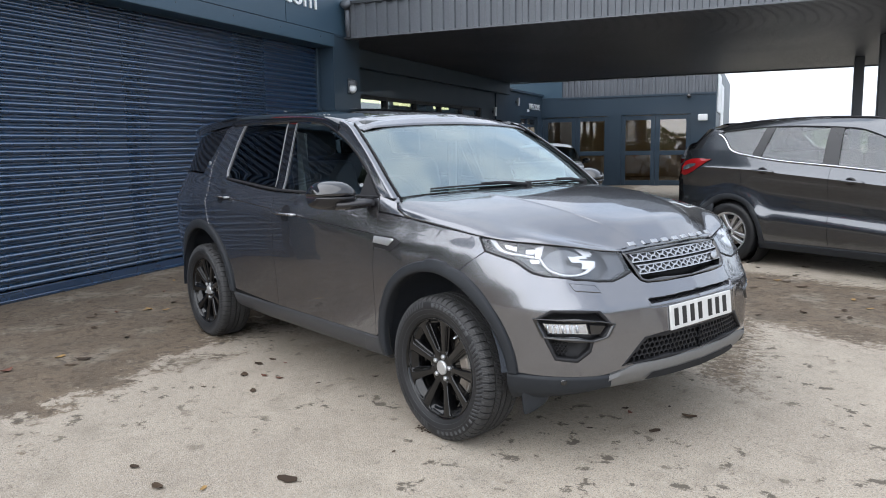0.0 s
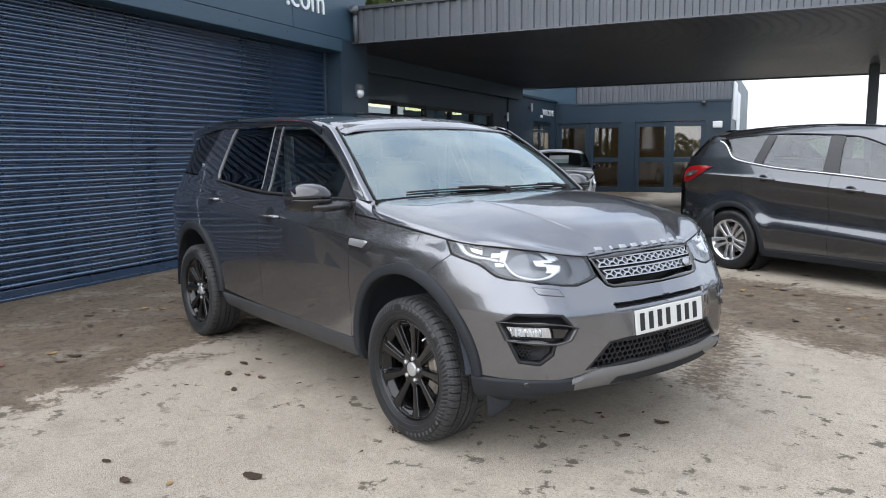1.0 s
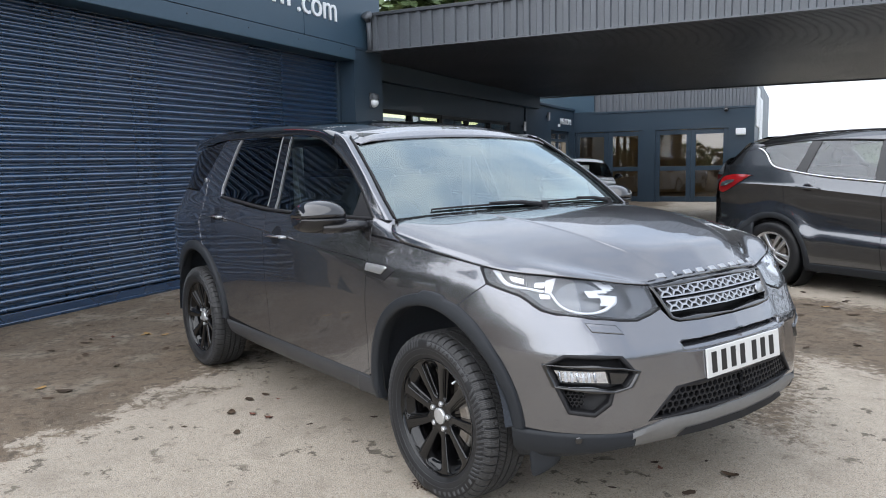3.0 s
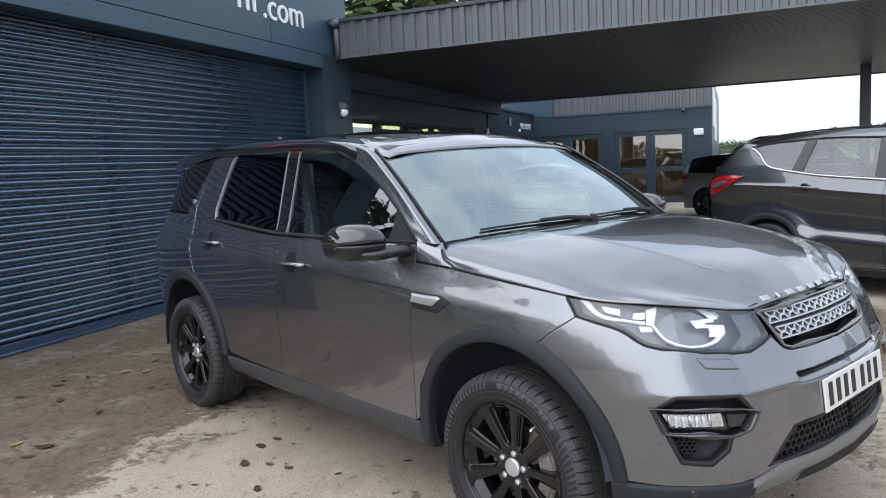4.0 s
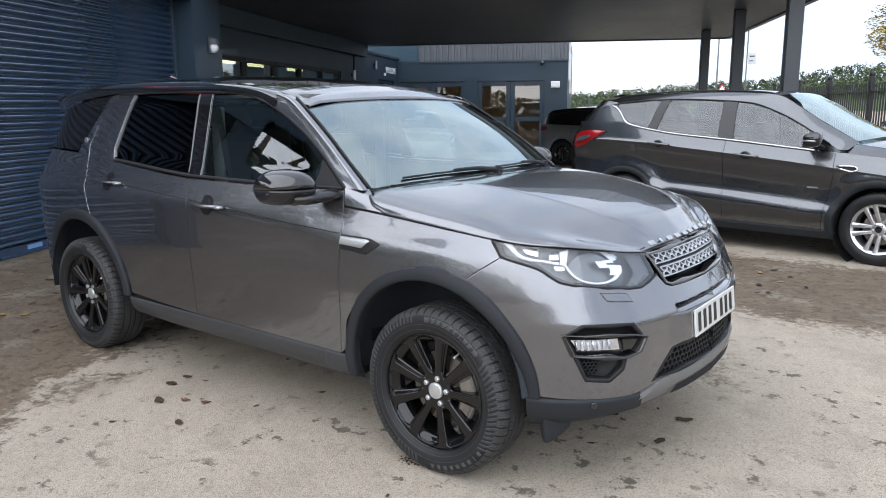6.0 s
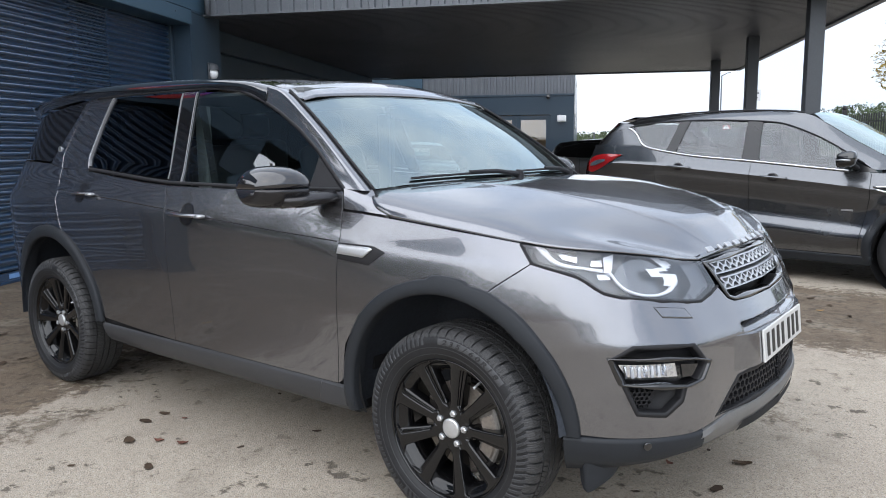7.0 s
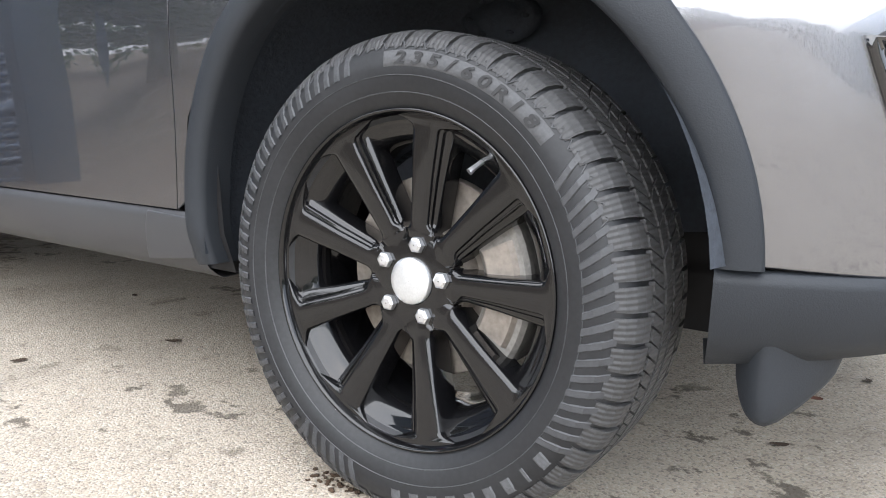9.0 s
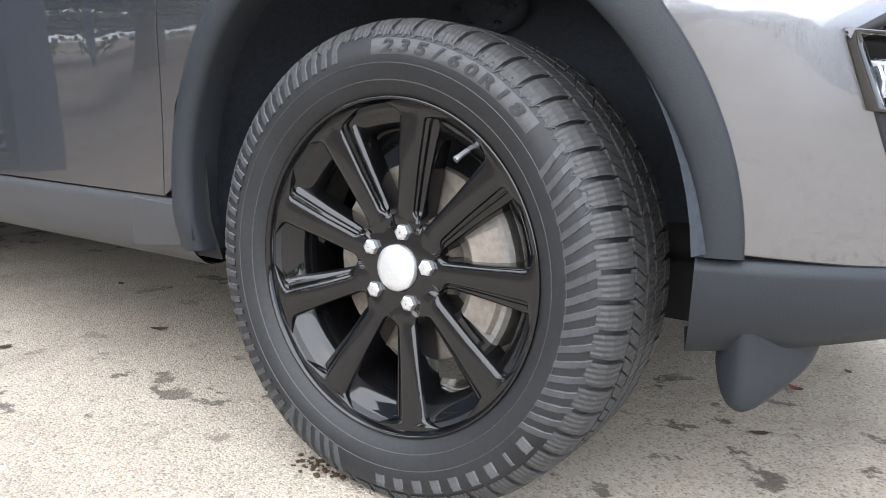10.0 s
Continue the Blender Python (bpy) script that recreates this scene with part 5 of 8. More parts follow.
part("roof", roof_half(-.842, -1.125, 0, -.668, 18, .002, .008), M["paint"], car, "grey painted front edge of the roof", True)
part("roof_glass", roof_half(-1.132, -3.30, 0, -.60, 30), M["gloss"], car, "black glass panoramic roof", True)
part("roof_spoiler", roof_half(-3.31, -3.52, 0, -.66, 10, .004), M["gloss"], car, "", True)
both("roof_rail", lambda: ribbon([(-1.10, -.655, 1.567), (-1.3, -.64, 1.597), (-1.7, -.61, 1.629), (-2.1, -.60, 1.646), (-2.5, -.60, 1.648), (-2.9, -.60, 1.638), (-3.3, -.60, 1.600), (-3.5, -.60, 1.565)],
                                 [S3(-1.085, 1.494, -.003), S3(-1.27, 1.552, -.004), S3(-1.62, 1.581, -.004), S3(-2.1, 1.582, -.004), S3(-2.54, 1.579, -.004), S3(-2.9, 1.555, -.004), S3(-3.2, 1.515, -.004), S3(-3.42, 1.47, -.004)], 40, (0, -.022, .016), 7), M["gloss"], car, "gloss black roof side")
fin = bmesh.new()
tube(fin, [(-3.12, 0, 1.665), (-3.06, 0, 1.70), (-3.0, 0, 1.685), (-2.92, 0, 1.672)], [.012, .020, .016, .004], 8)
part("aerial_fin", fin, M["gloss"], car)

# side glass and black pillars
GF_B = [(-1.545, 1.152), (-1.1, 1.152), (-.75, 1.155), (-.545, 1.154)]
def front_glass():
    return skin_bm((GF_B, [(-.545, 1.154), (-.575, 1.182)], [(-1.615, 1.568), (-1.44, 1.561), (-1.27, 1.538), (-1.115, 1.492), (-.965, 1.429), (-.825, 1.357), (-.69, 1.270), (-.575, 1.182)], [(-1.545, 1.152), (-1.58, 1.36), (-1.615, 1.562)]), 24, 16, gap=0, sink=.010, flange=0)


for g in both("side_window", front_glass, M["clear"], car, "front side window"):
    g.visible_shadow = False
both("side_window", lambda: skin_bm(([(-2.40, 1.208), (-2.1, 1.19), (-1.85, 1.172), (-1.645, 1.165)], [(-1.645, 1.165), (-1.685, 1.36), (-1.725, 1.565)], [(-2.345, 1.566), (-1.725, 1.565)], [(-2.40, 1.208), (-2.418, 1.25), (-2.39, 1.42), (-2.345, 1.566)]), 20, 16, gap=0, sink=.008, flange=0), M["tinted"], car, "dark privacy glass rear side window")
both("quarter_window", lambda: skin_bm(([(-3.40, 1.245), (-3.1, 1.245), (-2.885, 1.235)], [(-2.885, 1.235), (-2.86, 1.27), (-2.745, 1.43), (-2.64, 1.57)], [(-3.34, 1.47), (-3.1, 1.515), (-2.64, 1.57)], [(-3.40, 1.245), (-3.34, 1.47)]), 20, 14, gap=0, sink=.003, flange=0), M["dark_glass"], car, "black rear quarter glass")
both("b_pillar", lambda: skin_bm(([(-1.648, 1.135), (-1.54, 1.135)], [(-1.54, 1.135), (-1.575, 1.36), (-1.61, 1.578)], [(-1.728, 1.578), (-1.61, 1.578)], [(-1.648, 1.135), (-1.688, 1.36), (-1.728, 1.578)]), 6, 20, gap=.001, sink=.003, flange=0), M["gloss"], car, "gloss black pillar")


def strip(pts, w, lift):
    """A flat trim strip along (x, z) points of the flank."""
    bm = bmesh.new()
    c = poly_line(pts, 40)
    rows = []
    for i, p in enumerate(c):
        q = c[min(i + 1, 39)] - c[max(i - 1, 0)]
        L = np.linalg.norm(q)
        nx, nz = -q[1] / L, q[0] / L
        rows.append([S3(p[0] + nx * a, p[1] + nz * a, d) for a, d in ((-w, .012), (-w, -lift), (w, -lift), (w, .012))])
    grid(bm, rows)
    return bm


both("window_seal", lambda: strip(GL_TOP, .007, .003), M["plastic"], car)
both("waist_seal", lambda: strip([(-2.41, 1.200), (-2.1, 1.178), (-1.85, 1.160), (-1.64, 1.148), (-1.1, 1.143), (-.75, 1.145), (-.52, 1.147)], .007, .002), M["plastic"], car)
both("window_edge", lambda: strip([(-2.412, 1.215), (-2.428, 1.25), (-2.40, 1.42), (-2.355, 1.566)], .0014, .002), M["edge"], car)
for edge_line in ([(-1.545, 1.150), (-1.58, 1.36), (-1.615, 1.562)], [(-1.652, 1.165), (-1.692, 1.36), (-1.731, 1.565)]):
    both("window_edge", lambda: strip(edge_line, .0012, .001), M["edge"], car)
both("mirror_sail", lambda: skin_bm(([(-.70, 1.140), (-.525, 1.142)], [(-.525, 1.142), (-.53, 1.152)], [(-.69, 1.268), (-.60, 1.20), (-.53, 1.152)], [(-.70, 1.140), (-.69, 1.268)]), 8, 8, gap=.001, sink=.001), M["plastic"], car)


def tail_glass():
    bm = bmesh.new()
    us = np.linspace(at_x(-3.40), ARC[-1], 12)
    grid(bm, [[skin(u, z, .004 + (z - 1.24) * .25) for u in us] for z in np.linspace(1.245, 1.60, 8)])
    return mirror_all(bm)


part("tailgate_window", tail_glass(), M["gloss"], car, "", True)

# door mirrors
def mirror_shape(lo, hi, zmid, cap):
    bm = bmesh.new()
    rows = []
    for k, a in enumerate(np.linspace(0, 1, 15)):
        y = -.955 - .200 * a
        f = max(.26, (1 - abs(2 * a - 1) ** 2.5) ** (1 / 2.2))
        row = []
        for i in range(32):
            t = 2 * math.pi * i / 32
            c, s = math.cos(t), math.sin(t)
            rx, rz = .120 * (.35 + .65 * f), (.072 * f if s > 0 else .080 * (.55 + .45 * f))
            taper = 1.0 if s > 0 else 1 - .30 * abs(s)
            x = -.655 + math.copysign(abs(c) ** (.9 if s > 0 else .6), c) * rx * taper * (1.0 if c > 0 else .75) - .06 * a
            z = zmid + math.copysign(abs(s) ** (.95 if s > 0 else .7), s) * rz
            row.append((x, y, min(z, hi) if not cap else max(z, lo)))
        rows.append(row)
    vs = grid(bm, rows, True)
    bm.faces.new(vs[0])
    bm.faces.new(vs[-1])
    return bm


mir = both("door_mirror", lambda: mirror_shape(1.158, 9, 1.165, True), M["cap_black"], car, "gloss black door mirror")
for side, m in zip((1, -1), mir):
    b2 = mirror_shape(0, 1.155, 1.165, False)
    part("lower_shell", b2 if side == 1 else mirrored(b2), M["black_paint"], m, "", True)
    bm = bmesh.new()
    tube(bm, [(-.555, -.872, 1.124), (-.575, -.92, 1.117), (-.60, -.98, 1.112), (-.63, -1.06, 1.112)], [.044, .046, .050, .05], 14, .55)
    part("arm", bm if side == 1 else mirrored(bm), M["black_paint"], m, "", True)
    bm = boxed(-.70, -.694, -1.095, -.965, 1.12, 1.225, .003)
    part("mirror_glass", bm if side == 1 else mirrored(bm), M["chrome"], m)

# handles, side vents, badges, fuel flap
def handle(x0, x1, z0, z1):
    bm = bmesh.new()
    pts = [S3(x0 + (x1 - x0) * t, z0 + (z1 - z0) * t, .004 - .040 * math.sin(math.pi * min(1, max(0, t * 1.1 - .05))) ** .5) for t in np.linspace(0, 1, 14)]
    tube(bm, pts, [.010] + [.0165] * 12 + [.012], 10, .55)
    return bm


def cup(x, z):
    bm = bmesh.new()
    rows = []
    for r, d in ((.050, -.0008), (.047, .0), (.036, -.0005), (.02, -.001), (.002, -.001)):
        rows.append([S3(x + r * 1.05 * math.cos(t), z + r * math.sin(t), d - .0006) for t in (2 * math.pi * i / 28 for i in range(28))])
    grid(bm, rows, True)
    return bm


for door, (x0, x1, z0, z1) in ((front_doors, (-1.575, -1.315, 1.016, 1.012)), (rear_doors, (-2.535, -2.27, 1.085, 1.075))):
    for side, d in zip((1, -1), door):
        a, c = handle(x0, x1, z0, z1), cup((x0 + x1) / 2 + .01, (z0 + z1) / 2)
        part("handle", a if side == 1 else mirrored(a), M["paint"], d, "", True)
        part("handle_cup", c if side == 1 else mirrored(c), M["black_paint"], d, "", True)
        e = bmesh.new()
        tube(e, [S3(x1 - .004, z1, -.030), S3(x1 + .016, z1, -.026), S3(x1 + .022, z1, -.008)], [.014, .014, .010], 10, .6)
        part("lock_cover", e if side == 1 else mirrored(e), M["silver"], d, "", True)
both("wing_vent", lambda: skin_bm(([(-.494, .896), (-.335, .886)], [(-.335, .886), (-.258, .938)], [(-.484, .958), (-.32, .957), (-.258, .938)], [(-.494, .896), (-.484, .958)]), 14, 6, gap=.001, out=.003, flange=.01), M["plastic"], car, "black side vent with a silver blade")
both("vent_blade", lambda: skin_bm(([(-.490, .918), (-.36, .912)], [(-.36, .912), (-.318, .944)], [(-.483, .953), (-.33, .951), (-.318, .944)], [(-.490, .918), (-.483, .953)]), 12, 5, gap=.001, out=.010, flange=.008), M["alloy"], car, "satin silver vent blade")
both("badge", lambda: tube(bmesh.new(), [S3(-2.80, 1.30, .002), S3(-2.80, 1.30, -.004)], .019, 20), M["silver"], car, "round silver badge", False)
both("fuel_flap", lambda: strip([(-2.93 + .085 * math.cos(t), 1.03 + .085 * math.sin(t)) for t in np.linspace(0, 2 * math.pi, 30)], .0016, -.0005), M["dark"], car)
# shadow of the waist feature line, laid on the paint as fine dark strips
both("feature_line", lambda: strip([(-2.62, 1.083), (-2.05, 1.057), (-1.62, 1.031)], .0022, .0003), M["dark"], car)
both("feature_line", lambda: strip([(-1.59, 1.029), (-1.3, 1.007), (-.88, .980), (-.50, .960)], .0022, .0003), M["dark"], car)

# ---------- lamps, grille and plate ----------
HL_TOP = [(.266, 1.001), (.36, .994), (.43, .987), ("y", -.81, .974), ("y", -.72, .960), ("y", -.62, .948), ("y", -.50, .931), ("y", -.415, .921)]
HL = (HL_LOW[:11], HL_LOW[10:] + [("y", -.415, .921)], HL_TOP, [(.311, .946), (.266, 1.001)])


def hl_point(a, c, d):
    f, _ = coons(*HL)
    return skin(*f(a, c), d)


def hl_sheet(na, nc, d, deep=0.0):
    return skin_bm(HL, na, nc, gap=0, sink=d, flange=deep)


for side in (1, -1):
    flip = (lambda b: b) if side == 1 else mirrored
    hl = part("headlight", flip(hl_sheet(24, 10, .050)), M["lamp_body"], car, "clear headlight with a white light guide", True)
    part("rim", flip(skin_bm(HL, 30, 12, gap=.003, sink=.003, flange=.05, cut=lambda u, z: True)), M["plastic"], hl)
    ln = part("lens", flip(skin_bm(HL, 30, 12, gap=.0015, sink=.0015, flange=0, roll=.004)), M["lens"], hl, "", True)
    ln.visible_shadow = False
    sb = tube(bmesh.new(), [tuple(skin(*uz(p), -.0005)) for p in [(.266, 1.001)] + HL_LOW], .0048, 6)
    part("seal", flip(sb), M["plastic"], hl, "", True)
    # light guide: outer blade, stepped block, then the ring round the main lamp with its hook
    bm = bmesh.new()
    top = curve_line([(.055, .97), (.09, .88), (.105, .58), (.14, .41), (.20, .42), (.27, .53), (.33, .62)], 24)
    low = curve_line([(.045, .90), (.065, .56), (.10, .26), (.16, .21), (.21, .29), (.26, .40), (.33, .50)], 24)
    grid(bm, [[tuple(hl_point(*(q * t + p * (1 - t)), .022 - .006 * math.sin(math.pi * s))) for p, q in zip(low, top)] for s, t in ((0, 0), (.25, .25), (.5, .5), (.75, .75), (1, 1))])
    part("light_guide", flip(bm), M["drl"], hl, "white light guide blade", True)
    bm = bmesh.new()
    ring = curve_line([(.37, .57), (.42, .35), (.48, .19), (.55, .11), (.62, .10), (.68, .17), (.72, .34), (.735, .54), (.76, .70)], 40)
    tube(bm, [tuple(hl_point(a, c, .026)) for a, c in ring], [.0065 + .004 * min(1.0, max(0.0, (i - 24) / 8)) for i in range(40)], 8, .7)
    part("light_guide", flip(bm), M["drl"], hl, "white ring light guide", True)
    for (a0, c0), (a1, c1), (a2, c2), (a3, c3), dd, mt in (((.345, .88), (.405, .97), (.37, .58), (.335, .53), .020, "drl"), ((.28, .74), (.34, .82), (.33, .67), (.27, .58), .026, "lens_in"), ((.31, .39), (.37, .55), (.38, .40), (.33, .26), .030, "lens_in"),
                                                          ((.65, .72), (.79, .74), (.75, .50), (.66, .46), .020, "drl"), ((.56, .77), (.63, .79), (.66, .67), (.58, .64), .020, "drl"), ((.625, .97), (.675, 1.0), (.77, .84), (.70, .80), .024, "drl"),
                                                          ((.62, .80), (.70, .83), (.72, .78), (.62, .74), .022, "drl"), ((.13, .77), (.22, .95), (.21, .55), (.145, .55), .030, "lens_in"), ((.71, .93), (.78, .95), (.80, .88), (.74, .86), .026, "drl")):
        bm = bmesh.new()
        A_, B_, C_, D_ = (np.array(q) for q in ((a0, c0), (a1, c1), (a2, c2), (a3, c3)))
        grid(bm, [[tuple(hl_point(*((1 - t) * ((1 - s) * A_ + s * B_) + t * ((1 - s) * D_ + s * C_)), dd + .004 * s * (1 - t))) for s in np.linspace(0, 1, 5)] for t in np.linspace(0, 1, 5)])
        part("reflector", flip(bm), M[mt], hl)
    bm = bmesh.new()
    rows = []
    for r, d in ((1.0, .032), (.86, .038), (.6, .046), (.3, .049), (.02, .0495)):
        rows.append([tuple(hl_point(.555 + .165 * r * math.cos(t), .50 + .42 * r * math.sin(t), d)) for t in (2 * math.pi * i / 32 for i in range(32))])
    grid(bm, rows, True)
    part("bowl", flip(bm), M["lamp_bowl"], hl, "", True)
    bm = bmesh.new()
    grid(bm, [[tuple(hl_point(a, c, .022)) for a in np.linspace(.87, .985, 6)] for c in np.linspace(.06, .95, 8)])
    part("inner_panel", flip(bm), M["lamp_body"], hl)

# grille
gr = part("grille", half_back([(0.0, .786), (at_y(-.345), .792), (at_y(-.405), .92), (0.0, .928)], .055), M["dark"], car, "black grille with two silver honeycomb bars")
part("frame", mirror_all(rim_strip([(0.0, .790), (at_y(-.32), .795), (at_y(-.355), .806), (at_y(-.402), .914), (0.0, .924)], .009, .05, False, .003)), M["gloss"], gr, "gloss black frame", True)


def grille_bar(z0, z1, w):
    bm = bmesh.new()
    us = np.linspace(0, at_y(-w), 26)
    for za, zb in ((z0 - .0045, z0), (z1, z1 + .0045)):
        grid(bm, [[skin(u, z, d) for u in us] for z, d in ((za, .03), (za, .004), (zb, .004), (zb, .03))])
    h = z1 - z0
    n = 6
    L = at_y(-w)
    cw = L / n
    for k in range(n):
        u = k * cw
        for p, q in (((u, z0), (u + cw * .28, z0 + h / 2)), ((u + cw * .28, z0 + h / 2), (u, z1)), ((u + cw * .28, z0 + h / 2), (u + cw * .62, z0 + h / 2)), ((u + cw * .62, z0 + h / 2), (u + cw * .9, z0)), ((u + cw * .62, z0 + h / 2), (u + cw * .9, z1))):
            du, dv = q[0] - p[0], q[1] - p[1]
            M_ = math.hypot(du, dv)
            ou, ov = -dv / M_ * .0034, du / M_ * .0034
            o = [(p[0] + ou, p[1] + ov), (q[0] + ou, q[1] + ov), (q[0] - ou, q[1] - ov), (p[0] - ou, p[1] - ov)]
            f = [bm.verts.new(skin(a, b, .005)) for a, b in o]
            g = [bm.verts.new(skin(a, b, .03)) for a, b in o]
            bm.faces.new(f)
            for i in range(4):
                bm.faces.new((f[i], g[i], g[(i + 1) % 4], f[(i + 1) % 4]))
    return mirror_all(bm)


part("bar", grille_bar(.878, .908, .375), M["silver"], gr, "silver honeycomb bar")
part("bar", grille_bar(.828, .858, .355), M["silver"], gr, "silver honeycomb bar")
bm = bmesh.new()
p = skin(at_y(.27), .846, -.004)
bmesh.ops.create_uvsphere(bm, u_segments=24, v_segments=10, radius=1.0)
for v in bm.verts:
    v.co = Vector((v.co.x * .008, v.co.y * .043, v.co.z * .022))
o = part("emblem", bm, M["silver"], gr, "plain silver oval emblem", True)
o.location, o.rotation_euler = (p.x, .27, .846), (0, radians(-25), .22)

# number plate, characters as plain bars
pl = part("number_plate", boxed(-.004, .004, -.26, .26, -.0555, .0555, .003), M["plate"], car, "white number plate with black characters")
pl.location, pl.rotation_euler = (.834, .0, .630), (0, radians(-6), 0)
x = -.215
for k in range(7):
    bm = boxed(.0042, .0055, -.0165, .0165, -.0395, .0395)
    c = part("character_bar", bm, M["char"], pl)
    c.location.y = x + (.02 if k > 3 else 0)
    x += .065


def plate_pad():
    """Painted pad that carries the plate and runs out into the bumper at both sides."""
    bm, rows = bmesh.new(), []
    for a in np.linspace(-1, 1, 5):
        z, row = .630 + .052 * a, []
        for t in np.linspace(-1, 1, 33):
            y, f = .42 * t, min(1.0, max(0.0, (.42 - abs(.42 * t)) / .165))
            f = f * f * (3 - 2 * f)
            q = skin(at_y(-abs(y)), .630 + .058 * a, .001)
            row.append(((1 - f) * q[0] + f * (.829 - .105 * (z - .63)), (1 - f) * math.copysign(abs(q[1]), y) + f * y, (1 - f) * q[2] + f * z))
        rows.append(row)
    rows = [[(p[0] - .03, p[1], p[2]) for p in rows[0]]] + rows + [[(p[0] - .03, p[1], p[2]) for p in rows[-1]]]
    grid(bm, rows)
    return bm


part("plate_pad", plate_pad(), M["paint"], car, "", 40)

# cabin
cab = bmesh.new()
box(cab, -3.4, -.45, -.78, .78, .45, .50)
part("cabin_floor", cab, M["dark"], car)
bm = bmesh.new()
rows = [[(x, y, z) for y in np.linspace(-.76, .76, 12)] for x, z in ((-.36, 1.135), (-.50, 1.13), (-.66, 1.105), (-.74, 1.06), (-.78, .95), (-.72, .75))]
grid(bm, rows)
part("dashboard", bm, M["plastic"], car, "", True)
for y in (-.38, .38):
    st = part("front_seat", boxed(-1.75, -1.20, y - .25, y + .25, .62, .80, .06), M["seat"], car, "black leather front seat", True)
    b = boxed(-.07, .07, -.24, .24, 0, .58, .06)
    bk = part("backrest", b, M["seat"], st, "", True)
    bk.location, bk.rotation_euler = (-1.70, y, .76), (0, radians(-17), 0)
    h = part("headrest", boxed(-.05, .05, -.13, .13, 0, .17, .045), M["seat"], st, "", True)
    h.location, h.rotation_euler = (-1.89, y, 1.35), (0, radians(-10), 0)
part("rear_bench", box(boxed(-2.62, -2.5, -.62, .62, .8, 1.36, .05), -2.6, -2.05, -.62, .62, .6, .85, .05), M["seat"], car, "", True)
for y in (-.4, 0, .4):
    part("rear_headrest", boxed(-2.66, -2.57, y - .12, y + .12, 1.37, 1.52, .035), M["seat"], car, "", True)
bm = bmesh.new()
tube(bm, [(0, .185 * math.cos(t), .185 * math.sin(t)) for t in np.linspace(0, 2 * math.pi, 33)], .015, 8)
box(bm, -.02, .02, -.18, .18, -.03, .02, .008)
box(bm, -.025, .03, -.07, .07, -.07, .06, .02)
sw = part("steering_wheel", bm, M["seat"], car, "", True)
sw.location, sw.rotation_euler = (-.98, -.38, 1.06), (0, radians(-24), 0)
for y in (-.70, .70):
    part("belt_pillar_trim", boxed(-1.70, -1.62, y * .93 - .02, y * .93 + .02, .9, 1.50, .01), M["trim_grey"], car, "pale pillar trim inside")
    bm = bmesh.new()
    tube(bm, [(-1.62, y * .97, 1.50), (-1.60, y * .93, 1.2), (-1.58, y * .9, .9)], .02, 6, .1)
    part("seat_belt", bm, M["seat"], car)
hl2 = bmesh.new()
box(hl2, -3.3, -1.0, -.60, .60, 1.545, 1.56)
part("headlining", hl2, M["trim_grey"], car)
part("rear_view_mirror", boxed(-.94, -.90, -.12, .12, 1.43, 1.50, .015), M["plastic"], car, "", True)
under = bmesh.new()
box(under, -3.45, .45, -.46, .46, .24, .36)
box(under, -2.25, -.5, -.80, .80, .285, .34)
part("underbody", under, M["dark"], car)
bm = bmesh.new()
box(bm, -.4, .60, -.46, .46, .34, .86)
part("engine_bay", bm, M["dark"], car)

# ---------- wheels: outward is -y, hub at the origin ----------
TYRE = [(-.075, .222), (-.092, .240), (-.104, .250), (-.114, .272), (-.1185, .296), (-.117, .318), (-.109, .332), (-.098, .340), (-.083, .3445), (-.07, .3455), (.07, .3455), (.083, .3445), (.098, .340), (.109, .332), (.117, .318), (.1185, .296), (.114, .272), (.104, .250), (.092, .240), (.075, .222)]


def tyre_bm():
    bm = bmesh.new()
    lathe(bm, TYRE, 96)
    return bm


def tread_bm(n=58):
    """Tread blocks: two shoulder rows that wrap over the edge, and three ribs cut by slanting sipes."""
    bm = bmesh.new()
    d = 2 * math.pi / n

    def block(prof, a0, a1, slant, k=3):
        rows = []
        for i in range(k + 1):
            row = []
            for h, r in prof:
                t = a0 + (a1 - a0) * i / k + slant * h
                row.append((r * math.cos(t), h, r * math.sin(t)))
            rows.append(row)
        vs = grid(bm, rows)
        for end in (vs[0], vs[-1]):  # block flanks
            low = [bm.verts.new((v.co.x * .975, v.co.y, v.co.z * .975)) for v in end]
            for q in range(len(end) - 1):
                bm.faces.new((end[q], end[q + 1], low[q + 1], low[q]))
    for s in (-1, 1):
        for i in range(n):
            a = i * d
            block([(s * .060, .3455), (s * .0605, .3525), (s * .080, .3515), (s * .095, .3470), (s * .106, .3385), (s * .1125, .3290), (s * .1135, .3265)], a + .10 * d, a + .92 * d, s * .25)
            block([(s * .019, .3455), (s * .0195, .3535), (s * .053, .3530), (s * .0535, .3455)], a + .05 * d, a + .47 * d, s * 1.4, 2)
            block([(s * .019, .3455), (s * .0195, .3535), (s * .053, .3530), (s * .0535, .3455)], a + .54 * d, a + .96 * d, s * 1.4, 2)
    for i in range(n):
        block([(-.012, .3455), (-.0118, .3537), (.0118, .3537), (.012, .3455)], i * d + .04 * d, i * d + .94 * d, 2.0, 2)
    return bm


def wall_r(h_out, r):
    """Sidewall's outward distance at radius r."""
    R = [.250, .272, .296, .318, .332]
    H = [.104, .114, .1185, .117, .109]
    return -float(np.interp(r, R, H)) - h_out


